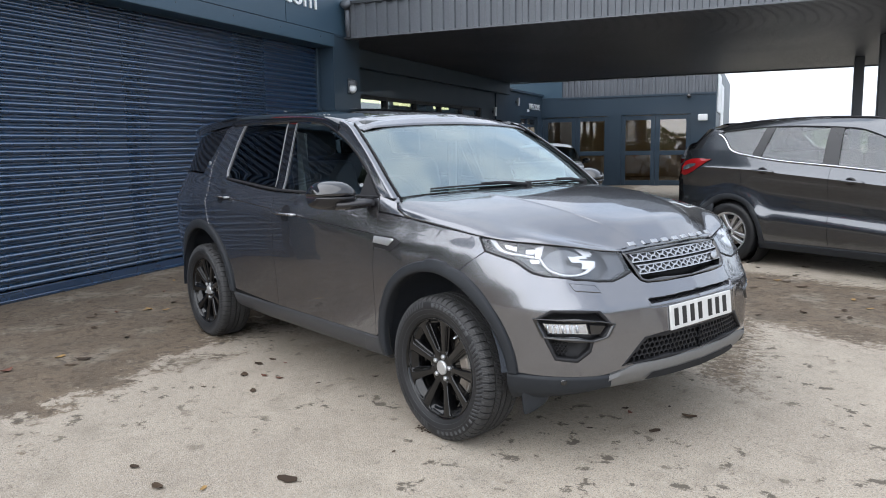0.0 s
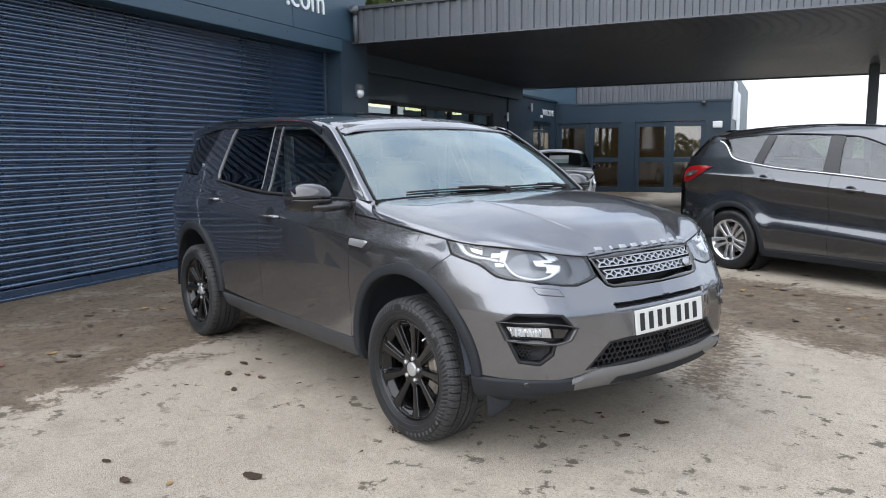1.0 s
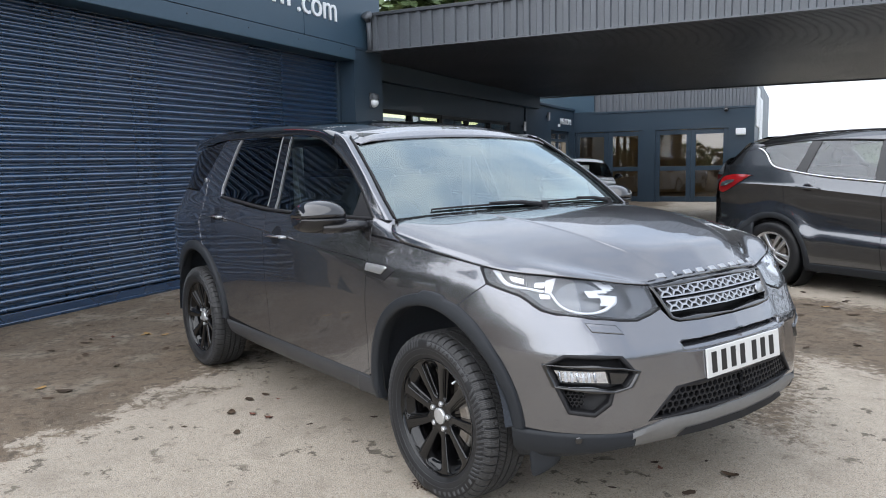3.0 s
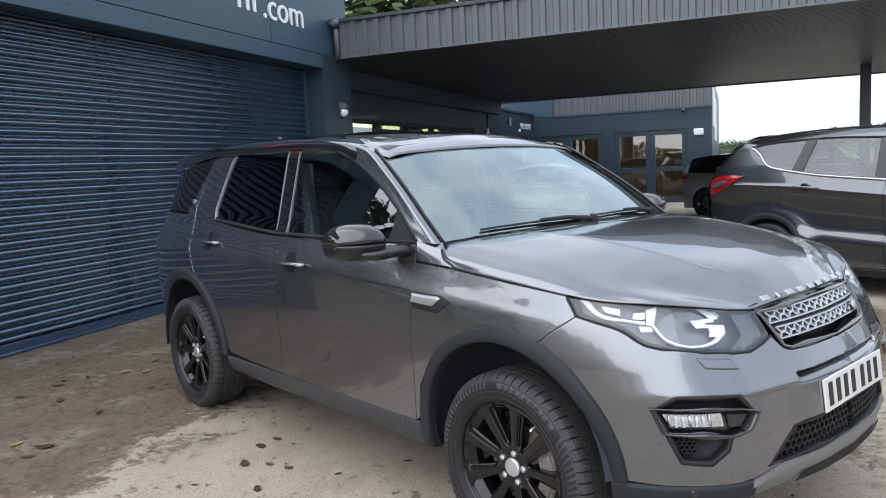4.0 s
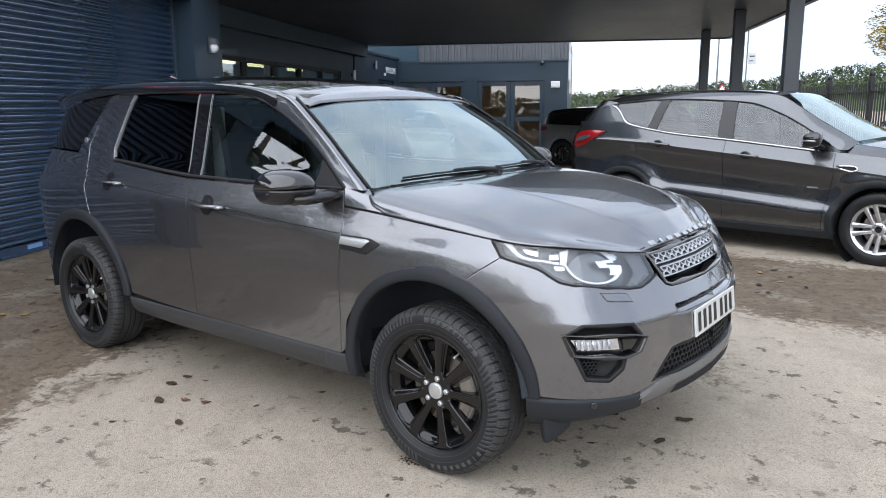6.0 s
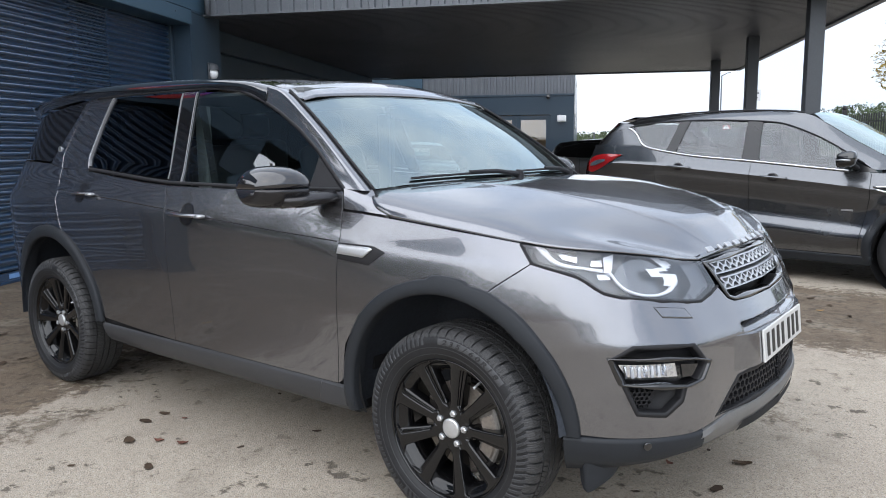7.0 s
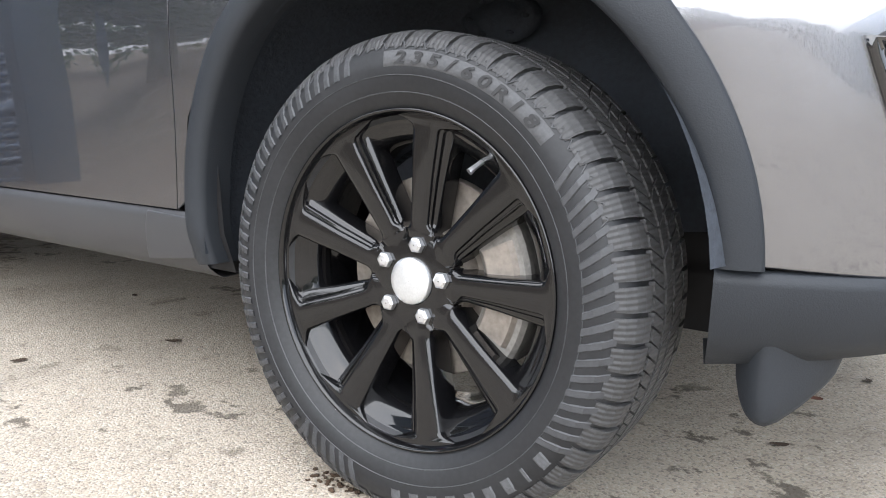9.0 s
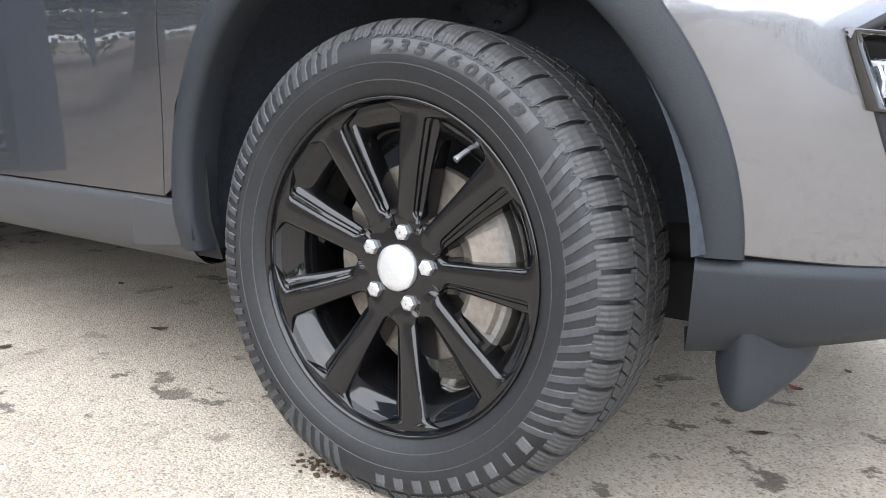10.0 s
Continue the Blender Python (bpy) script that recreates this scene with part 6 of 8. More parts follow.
def side_bar(bm, a0, r0, a1, r1, w, lift):
    """A raised bar on the sidewall from (angle, radius) to (angle, radius)."""
    rows = []
    for t in np.linspace(0, 1, 4):
        a, r = a0 + (a1 - a0) * t, r0 + (r1 - r0) * t
        rows.append([(r * math.cos(a + q / r), wall_r(l, r), r * math.sin(a + q / r)) for q, l in ((-w, 0), (-w * .7, lift), (w * .7, lift), (w, 0))])
    grid(bm, rows)


def sidewall_ribs():
    bm = bmesh.new()
    for i in range(92):
        a = 2 * math.pi * i / 92
        deg = math.degrees(a) % 360
        if 38 < deg < 104 or 262 < deg < 326:
            continue
        if 104 <= deg <= 235:
            side_bar(bm, a, .333, a + .022, .300, .0056, .0021)
        else:
            side_bar(bm, a, .331, a - .060, .288, .0058, .0019)
    return bm


def sidewall_rings():
    bm = bmesh.new()
    for r, w in ((.2665, .0008), (.289, .0007)):
        rows = []
        for q, l in ((-w, 0), (-w * .5, .001), (w * .5, .001), (w, 0)):
            rows.append([((r + q) * math.cos(a), wall_r(l, r + q), (r + q) * math.sin(a)) for a in (2 * math.pi * i / 96 for i in range(97))])
        grid(bm, rows)
    for i in range(34):  # toothed line on the shoulder
        a = radians(20) + radians(100) * i / 34
        side_bar(bm, a, .3235, a + .024, .3335, .0014, .0016)
        side_bar(bm, a + .024, .3335, a + radians(100) / 34, .3235, .0014, .0016)
    return bm


def arc_patch(a0, a1, r0, r1, lift, n=30):
    bm = bmesh.new()
    rows = []
    for r, l in ((r0, 0), (r0 + .0008, lift), ((r0 + r1) / 2, lift), (r1 - .0008, lift), (r1, 0)):
        rows.append([(r * math.cos(a), wall_r(l, r), r * math.sin(a)) for a in np.linspace(a0, a1, n)])
    grid(bm, rows)
    return bm


def arc_words(words, a_mid, step, r, size, lift):
    """Characters set round the sidewall, read from outside."""
    bm = bmesh.new()
    for k, ch in enumerate(words):
        a = a_mid - (k - (len(words) - 1) / 2) * step
        cb = text_mesh(ch, size, .0004, "CENTER", .0007, .2)
        bmesh.ops.subdivide_edges(cb, edges=[e for e in cb.edges if e.calc_length() > .006], cuts=3)
        bmesh.ops.triangulate(cb, faces=cb.faces)
        for v in cb.verts:
            u, w = v.co.x * 1.5, v.co.y
            rr, aa = r + w, a - u / r
            v.co = Vector((rr * math.cos(aa), wall_r(lift + (.0006 if v.co.z > 0 else 0), rr), rr * math.sin(aa)))
        me = bpy.data.meshes.new("t")
        cb.to_mesh(me)
        cb.free()
        bm.from_mesh(me)
        bpy.data.meshes.remove(me)
    return bm


def rim_bm():
    bm = bmesh.new()
    lathe(bm, [(-.078, .236), (-.094, .2445), (-.100, .2465), (-.1035, .2455), (-.1035, .2425), (-.100, .2405), (-.094, .2385), (-.086, .2355), (-.079, .224), (-.071, .211), (-.062, .203), (-.045, .198), (.04, .196), (.09, .225), (.098, .24)], 96)
    return bm


def spoke_bm():
    """One spoke along +x: flat face, a double stepped ledge on its clockwise side, and round-ended windows beside it."""
    bm = bmesh.new()
    r0, r1 = .0735, .2315
    rs = [.050, .062, .070] + [r0 + d for d in (0, .0004, .0012, .0025, .0042, .0065, .009, .012, .016)] + [.10, .115, .13, .15, .17, .19, .205] + [r1 - d for d in (.014, .010, .007, .0045, .0026, .0012, .0004, 0)] + [.240]
    st = []
    for r in rs:
        hp = r * math.tan(radians(20.05))
        gap = hp - np.interp(r, (.085, .15, .215), (.0205, .0252, .0318))
        k = 0.0
        if r0 < r < r1:
            a, b = min(1.0, (r - r0) / .013), min(1.0, (r1 - r) / .013)
            k = math.sqrt(1 - (1 - a) ** 2) * math.sqrt(1 - (1 - b) ** 2)
        w = hp - gap * k
        face = np.interp(r, (.05, .08, .12, .16, .21, .240), (.0715, .0740, .079, .084, .0895, .0925))
        fl = np.interp(r, (.076, .088, .224, .2305), (0, 1, 1, 0))
        L = max(.0035, np.interp(r, (.085, .215), (.0105, .0200)) * fl)
        side = .045 * min(1.0, k * 1.5) + .004
        row = [(w, side), (w, min(side, .011)), (w - .0008, .0035), (w - .0032, .0008), (w - .009, 0), (0, -.0006), (-w + L + .005, 0), (-w + L + .0016, .0006), (-w + L, .0022),
               (-w + L - .0006, .0016 + .0042 * fl), (-w + .74 * L, .0016 + .0048 * fl), (-w + .68 * L, .0016 + .0030 * fl), (-w + .60 * L, .0016 + .0034 * fl), (-w + .55 * L, .0018 + .0088 * fl),
               (-w + .16 * L, .0020 + .0100 * fl), (-w + .05 * L, .0030 + .0112 * fl), (-w, .005 + .012 * fl), (-w, max(side, .006 + .012 * fl))]
        st.append([(r, -face + e, z) for z, e in row])
    grid(bm, st)
    return bm


def nut_bm():
    bm = bmesh.new()
    lathe(bm, [(.01, .0125), (-.006, .0125), (-.010, .0115), (-.0125, .008), (-.013, .001)], 6)
    return bm


def brake_bm():
    bm = bmesh.new()
    lathe(bm, [(-.022, .085), (-.022, .150), (-.020, .152), (-.004, .152), (-.004, .085)], 64)
    lathe(bm, [(-.022, .085), (-.050, .080), (-.052, .02)], 48)
    return bm


def caliper_bm(a0, a1, r0, r1, y0, y1):
    bm = bmesh.new()
    n = 12
    prof = [(y0 + .006, r0), (y0, r0 + .006), (y0, r1 - .006), (y0 + .006, r1), (y1, r1), (y1, r0)]
    rows = []
    for a in np.linspace(a0, a1, n):
        rows.append([(r * math.cos(a), y, r * math.sin(a)) for y, r in prof])
    vs = grid(bm, rows, True)
    bm.faces.new(vs[0])
    bm.faces.new(vs[-1])
    return bm


def build_wheel(detail=True):
    wh = part("wheel", tyre_bm(), M["rubber"], car, "black alloy wheel with a road tyre", True)
    part("tread", tread_bm(), M["tread"], wh)
    tagged(part("sidewall_relief", sidewall_ribs(), M["rubber_light"], wh), kind="stuff")
    tagged(part("sidewall_moulding", sidewall_rings(), M["rubber_light"], wh, "", True), kind="stuff")
    part("size_badge", arc_patch(radians(42), radians(94), .300, .3215, .0010), M["badge"], wh, "grey tyre size badge", True)
    tagged(part("size_marking", arc_words("235/60R18", radians(68.5), radians(5.1), .3105, .0235, .0016), M["rubber_pale"], wh, "raised tyre size characters"), kind="stuff")
    for k in range(9):
        bars = bmesh.new()
        a = radians(322) - radians(6.2) * k
        w = .0085 if k != 1 else .003
        side_bar(bars, a, .301, a, .3205, w, .0013)
        part("maker_bar", bars, M["badge"], wh)
    rim = part("rim", rim_bm(), M["wheel_black"], wh, "gloss black alloy rim", True)
    sp = spoke_bm()
    me = part("spoke", sp, M["wheel_black"], wh, "", 50)
    for k in range(9):
        o = me if k == 0 else new("spoke", me.data)
        o.parent = wh
        o.rotation_euler = (0, -radians(80 + 40 * k), 0)
    bm = bmesh.new()
    lathe(bm, [(-.02, .074), (-.066, .0735), (-.071, .070), (-.0725, .062), (-.0725, .036), (-.070, .034)], 60)
    part("hub", bm, M["wheel_black"], wh, "", 40)
    bm = bmesh.new()
    lathe(bm, [(-.06, .0345), (-.0775, .0345), (-.0795, .033), (-.0805, .026), (-.081, .012), (-.081, .0005)], 40)
    part("centre_cap", bm, M["cap"], wh, "brushed silver centre cap", True)
    nm = part("wheel_nut", nut_bm(), M["alloy"], wh, "", 30)
    for k in range(5):
        a = radians(80 + 72 * k)
        o = nm if k == 0 else new("wheel_nut", nm.data)
        o.parent = wh
        o.location = (.0545 * math.cos(a), -.0700, .0545 * math.sin(a))
    bm = bmesh.new()
    a = radians(58)
    tube(bm, [(.214 * math.cos(a), -.06, .214 * math.sin(a)), (.200 * math.cos(a), -.078, .200 * math.sin(a)), (.192 * math.cos(a), -.086, .192 * math.sin(a))], [.004, .004, .005], 8)
    part("valve", bm, M["alloy"], wh)
    bm = bmesh.new()
    for k, a in enumerate((64, 240, 152)):
        q = radians(a)
        side_bar(bm, q, .2475, q + .02, .2475, .004, .0)
    part("weights", bm, M["alloy"], wh)
    return wh


M["wheel_black"] = mat("gloss_black_alloy", (0.0045, 0.0045, 0.005), 0.07, 0.0, 0.1, rvar=0.3, spec=0.45, coat=0.25)
M["badge"] = mat("tyre_badge", (0.058, 0.059, 0.062), 0.75, 0.0, 0.25, 60, 300, bump=0.1)
M["rubber_pale"] = mat("raised_rubber", (0.016, 0.016, 0.017), 0.7, 0.0, 0.2, 60, 300)
whl = build_wheel()
hub_y, hub_z = -.810, .349
whl.matrix_basis = pose(-.004, hub_y, hub_z, 0, 0, 0)


def wheel_copy(m, spin):
    o = copy_thing(whl, m @ pose(0, 0, 0, 0, spin, 0))
    return o


wheel_copy(pose(-2.752, hub_y, hub_z), 20)
wheel_copy(pose(-.004, -hub_y, hub_z, 0, 0, 180), 75)
wheel_copy(pose(-2.752, -hub_y, hub_z, 0, 0, 180), 10)
for x in (-.004, -2.752):
    for s in (1, -1):
        m = pose(x, s * hub_y, hub_z, 0, 0, 0 if s == 1 else 180)
        d = part("brake_disc", brake_bm(), M["disc"], car, "rusty steel brake disc", 40)
        d.matrix_basis = m
        c = part("brake_caliper", caliper_bm(radians(-34), radians(34), .108, .182, -.050, .03), M["caliper"], d, "cast iron brake caliper", 30)
        b = part("pad_carrier", caliper_bm(radians(-28), radians(26), .114, .168, -.056, -.049), M["disc"], d, "", 30)
        h = part("hub_carrier", lathe(bmesh.new(), [(.0, .10), (.05, .09), (.09, .05), (.34, .045)], 20), M["dark"], d)


def air_dam():
    bm = bmesh.new()
    rows = []
    xs = np.linspace(.429, .541, 19)
    for dy in (0.0, .012):
        for t in ((0, .35, .7, .93, 1) if dy == 0 else (1, .93, .5, 0)):
            row = []
            for x in xs:
                zb = float(np.interp(x, (.429, .433, .439, .447, .458, .472, .486, .505, .523, .534, .541), (.268, .250, .2385, .2295, .2245, .2235, .2305, .248, .268, .284, .308)))
                y = float(np.interp(x, (.429, .455, .468, .480, .541), (-.790, -.816, -.822, -.816, -.753))) + .012 * t
                row.append((x, y + dy + (.004 if t == 1 and dy == 0 else 0), .335 + (zb - .335) * t))
            rows.append(row)
    grid(bm, rows)
    return bm


both("air_deflector", air_dam, M["clad"], car)

# ---------- other parked cars: one builder for all, by side outline ----------
def parked_car(name, m, label, paint, L0, L1, W, base, waist, roofline, hub, R, rimstyle, glass_mat, lights, detail, chrome=False):
    """base: ground clearance; waist: (x, z) beltline; roofline: (x, z) top outline from nose to tail; hub: x of both axles."""
    c = thing(name, m, label, "car")
    H = np.array(roofline)
    wz = np.array(waist)
    hw = W / 2

    def belt(x):
        return float(np.interp(x, wz[:, 0], wz[:, 1]))

    def top(x):
        return float(np.interp(x, H[:, 0], H[:, 1]))

    def half(x):  # plan of the flank
        a = (x - L0) / (L1 - L0)
        return hw * (1 - .14 * max(0, (.10 - a) / .10) ** 2 - .20 * max(0, (a - .86) / .14) ** 2)

    def flank(x, z, d=0.0):
        b = belt(x)
        y = half(x)
        t = (z - base) / (b - base)
        if t <= 1:
            y -= .055 * max(0, (.35 - t) / .35) ** 1.5 + .035 * max(0, (t - .72) / .28) ** 1.6 - .012 * math.exp(-((t - .74) / .03) ** 2) + .022 * math.exp(-((t - .50) / .14) ** 2) - .014 * math.exp(-((t - .26) / .06) ** 2)
        else:
            y -= .035 + .40 * (z - b) * (1 if z - b < .30 else 1 + 2.2 * (z - b - .30))
        return -(y - d)

    def arch_cut(x, z):
        return any((x - h) ** 2 + (z - R * .98) ** 2 < (R + .045) ** 2 for h in hub)

    def panel_bm(x0, x1, z0f, z1f, n, k, d=0.0, cut=True):
        bm = bmesh.new()
        xs, rows = np.linspace(x0, x1, n), []
        for t in np.linspace(0, 1, k):
            rows.append([(x, flank(x, z0f(x) + (z1f(x) - z0f(x)) * t, d), z0f(x) + (z1f(x) - z0f(x)) * t) for x in xs])
        vs = [[bm.verts.new(p) for p in r] for r in rows]
        for j in range(k - 1):
            for i in range(n - 1):
                q = (vs[j][i], vs[j][i + 1], vs[j + 1][i + 1], vs[j + 1][i])
                mx, mz = sum(v.co.x for v in q) / 4, sum(v.co.z for v in q) / 4
                if not (cut and arch_cut(mx, mz)):
                    bm.faces.new(q)
        bmesh.ops.delete(bm, geom=[v for v in bm.verts if not v.link_faces], context="VERTS")
        # snap the arch's edge onto its circle
        for v in bm.verts:
            for h in hub:
                r = math.hypot(v.co.x - h, v.co.z - R * .98)
                if cut and r < R + .075 and v.is_boundary and v.co.z > z0f(v.co.x) + .005:
                    k_ = (R + .05) / r
                    v.co.x, v.co.z = h + (v.co.x - h) * k_, R * .98 + (v.co.z - R * .98) * k_
        return bm

    lo = lambda x: base
    doors = detail["doors"]  # x of the shut lines, rear to front
    cuts = [L0 + .04] + doors + [L1 - .12]
    names = ["rear_wing", "rear_door", "front_door", "front_wing"] if len(doors) == 3 else ["rear_wing", "front_door", "front_wing"]
    for nm, a, b in zip(names, cuts, cuts[1:]):
        for s in (1, -1):
            bm = panel_bm(a + .004, b - .004, lambda x: base + (.16 if "door" in nm else .0), belt, max(8, int((b - a) / .045)), 22)
            ob = part(nm, bm if s == 1 else mirrored(bm), paint, c, "", True)
            if "door" in nm:
                hx = a + .18
                zz = belt(hx) - detail["handle"]
                y = flank(hx, zz, -.028)
                h = tube(bmesh.new(), [(hx - .11, y + .028, zz + .004), (hx - .085, y, zz + .003), (hx, y - .006, zz), (hx + .085, y, zz - .003), (hx + .11, y + .028, zz - .004)], .014, 8, .7)
                part("handle", h if s == 1 else mirrored(h), paint, ob, "", True)
    for s in (1, -1):
        b1 = panel_bm(L0 + .04, L1 - .12, lo, lambda x: belt(x) - .02, 60, 8, .022)
        part("inner_shell", b1 if s == 1 else mirrored(b1), M["dark"], c)
        b2 = panel_bm(doors[0] - .3, doors[-1] + .25, lambda x: base - .01, lambda x: base + .158, 20, 4, -.012)
        part("sill", b2 if s == 1 else mirrored(b2), M["clad"], c)
        for h in hub:  # arch trims and liners
            b3 = bmesh.new()
            rows = []
            for t in np.linspace(radians(-8), radians(188), 40):
                rows.append([(h + r * math.cos(t), flank(h + r * math.cos(t), max(base - .02, R * .98 + r * math.sin(t)), d), R * .98 + r * math.sin(t)) for r, d in ((R + .095, .004), (R + .092, -.012), (R + .05, -.014), (R + .044, .0), (R + .05, .06))])
            grid(b3, rows)
            part("arch_trim", b3 if s == 1 else mirrored(b3), M["clad"] if detail.get("clad") else paint, c, "", True)
            b4 = bmesh.new()
            lathe(b4, [(-hw + .03, R + .05), (-hw + .26, R + .05), (-hw + .27, .05)], 30)
            for v in b4.verts:
                v.co += Vector((h, 0, R * .98))
            part("wheel_arch_liner", b4 if s == 1 else mirrored(b4), M["dark"], c)
    # upper body: roof, bonnet and ends as one crowned skin over the top outline
    def crown(x0, x1, n, yfrac=1.0, lift=0.0):
        bm = bmesh.new()
        rows = []
        for x in np.linspace(x0, x1, n):
            z, b = top(x), belt(x)
            e = -flank(x, max(b, z - .03) if z > b + .05 else min(b, z))
            zz = z if z > b + .05 else b
            rows.append([(x, e * yfrac * a, lift + z - (.05 if z > b + .3 else .035) * abs(a) ** 2.6 - (max(0.0, z - zz))) for a in np.linspace(-1, 1, 17)])
        grid(bm, rows)
        return bm
    rs, rf = detail["roof"]
    part("roof", crown(rs, rf, 24), paint, c, "", True)
    ws0, ws1 = detail["screen"]
    part("windscreen", crown(ws1, ws0, 10, .93, -.004), glass_mat, c, "", True)
    bw0, bw1 = detail["rearglass"]
    part("rear_window", crown(bw0, bw1, 10, .9, .004), M["gloss"], c, "", True)
    part("bonnet", crown(ws0 + .0, L1 - .10, 20), paint, c, "", True)
    # nose and tail
    for nm, x0, sgn in (("front_bumper", L1 - .12, 1), ("rear_bumper", L0 + .04, -1)):
        bm = bmesh.new()
        rows = []
        zt = min(belt(x0), top(x0))
        for z in np.linspace(base, zt, 14):
            y0 = flank(x0, z)
            dep = (.12 if sgn > 0 else .06) * (1 - .5 * max(0, (z - .62) / .6))
            rows.append([(x0 + sgn * dep * (1 - abs(a) ** 3.2), y0 * -a, z) for a in np.linspace(-1, 1, 17)])
        grid(bm, rows)
        part(nm, bm, paint, c, "", True)
    # tail above the waist
    bm = bmesh.new()
    rows = []
    for z in np.linspace(belt(L0 + .05), top(L0 + .05), 5):
        y0 = flank(L0 + .05, z)
        rows.append([(L0 + .045 + .0 * z, y0 * -a, z) for a in np.linspace(-1, 1, 9)])
    grid(bm, rows)
    part("tailgate", bm, paint, c, "", True)
    # side glass: dark band, then panes
    for s in (1, -1):
        g0, g1 = detail["glass"]
        gl = np.array(detail["glasstop"])
        gt = lambda x: float(np.interp(x, gl[:, 0], gl[:, 1]))
        bm = panel_bm(bw0 + .02, ws0, lambda x: belt(x) - .002, lambda x: max(belt(x), top(x) - .025), 44, 8, .004, False)
        for f in list(bm.faces):
            mx, mz = f.calc_center_median().x, f.calc_center_median().z
            if any(a < mx < b and belt(mx) + .02 < mz < gt(mx) for a, b in detail["clearpanes"]):
                bm.faces.remove(f)
        bmesh.ops.delete(bm, geom=[v for v in bm.verts if not v.link_faces], context="VERTS")
        part("window_band", bm if s == 1 else mirrored(bm), M["black_paint"], c, "", True)
        for k, (a, b) in enumerate(detail["panes"]):
            clear = (a, b) in detail["clearpanes"]
            bm = panel_bm(a, b, lambda x: belt(x) + .012, lambda x: max(belt(x) + .014, gt(x)), 16, 8, -.002, False)
            o = part("side_window", bm if s == 1 else mirrored(bm), (M["kglass"] if chrome else M["clear"]) if clear else M["gloss"] if detail.get("dark") else (M["kglass"] if chrome else M["tinted"]), c, "", True)
            bm = bmesh.new()
            line = [(x, flank(x, gt(x), -.004), gt(x)) for x in np.linspace(a, b, 12)]
            tube(bm, line, .006, 4)
            part("window_seal", bm if s == 1 else mirrored(bm), M["plastic"], c)
        for p in detail["pillars"]:
            bm = panel_bm(p - .035, p + .035, lambda x: belt(x), gt, 4, 8, -.004, False)
            part("pillar", bm if s == 1 else mirrored(bm), M["gloss"], c, "", True)
        bm = bmesh.new()
        line = [(x, flank(x, belt(x) + .006, -.008), belt(x) + .006) for x in np.linspace(g0, g1, 30)]
        tube(bm, line, .009, 6, .6)
        part("waist_strip", bm if s == 1 else mirrored(bm), M["chrome"] if chrome else M["plastic"], c, "", True)
        # mirrors
        mx = detail["mirror"]
        b = belt(mx)
        bm = bmesh.new()
        bmesh.ops.create_uvsphere(bm, u_segments=16, v_segments=10, radius=1.0)
        for v in bm.verts:
            v.co = Vector((mx + .02 + v.co.x * (.09 if v.co.x > 0 else .05), flank(mx, b, -.10) + v.co.y * .085, b + .075 + v.co.z * .058))
        mo = part("door_mirror", bm if s == 1 else mirrored(bm), M["black_paint"], c, "", True)
        bm = tube(bmesh.new(), [(mx, flank(mx, b, .01), b + .02), (mx, flank(mx, b, -.09), b + .04)], .028, 8, .6)
        part("arm", bm if s == 1 else mirrored(bm), M["plastic"], mo, "", True)
        # lamps
        tz0, tz1, tx = lights
        bm = panel_bm(L0 + .035, L0 + tx, lambda x: tz0 + (tz1 - tz0) * .35 * (x - L0) / tx, lambda x: tz1 - (tz1 - tz0) * .12 * (x - L0) / tx, 12, 6, -.010, False)
        part("tail_light", bm if s == 1 else mirrored(bm), M["red"], c, "red tail light", True)
        bm = bmesh.new()
        x0 = L0 + .03
        grid(bm, [[(x0 - .025 * t, flank(L0 + .04, z) * (1 - .42 * t), z) for t in np.linspace(0, 1, 6)] for z in np.linspace(tz0 + .01, tz1 - .01, 4)])
        part("tail_light", bm if s == 1 else mirrored(bm), M["red"], c, "red tail light", True)
        bm = panel_bm(L1 - .55, L1 - .125, lambda x: belt(x) - .20 + .05 * (L1 - x), lambda x: belt(x) - .05, 12, 6, -.004, False)
        part("headlight", bm if s == 1 else mirrored(bm), M["lens_in"], c, "clear headlight", True)
    # wheels
    for k, h in enumerate(hub):
        for s in (1, -1):
            wh = part("wheel", lathe(bmesh.new(), [(-.08, R * .66), (-.10, R * .70), (-.112, R * .82), (-.105, R * .94), (-.085, R), (.085, R), (.105, R * .94), (.10, R * .7)], 48), M["rubber"], c, "", True)
            wh.matrix_basis = pose(h, s * -(hw - .125), R * .985, 0, 0, 0 if s == 1 else 180)
            bm = lathe(bmesh.new(), [(-.085, R * .60), (-.103, R * .655), (-.106, R * .69), (-.098, R * .70), (-.085, R * .64), (.0, R * .58), (.08, R * .6)], 48)
            part("rim", bm, rimstyle[1], wh, "", 40)
            n = rimstyle[0]
            sp = bmesh.new()
            st = []
            for t in np.linspace(0, 1, 6):
                r = .03 + (R * .655 - .03) * t
                w = np.interp(t, (0, .3, 1), (.024, .016, .021))
                f = np.interp(t, (0, .4, 1), (.072, .086, .098))
                st.append([(r, -f + .04, -w), (r, -f, -w * .8), (r, -f - .002, 0), (r, -f, w * .8), (r, -f + .04, w)])
            grid(sp, st)
            so = part("spoke", sp, rimstyle[1], wh, "", 50)
            for q in range(n):
                o = so if q == 0 else new("spoke", so.data)
                o.parent = wh
                off = (rimstyle[2] if q % 2 else -rimstyle[2]) if rimstyle[2] else 0
                o.rotation_euler = (0, radians(360 / n * q + off + 17 * k), 0)
            part("hub", lathe(bmesh.new(), [(-.05, .062), (-.078, .058), (-.084, .03), (-.084, .001)], 24), rimstyle[1], wh, "", 40)
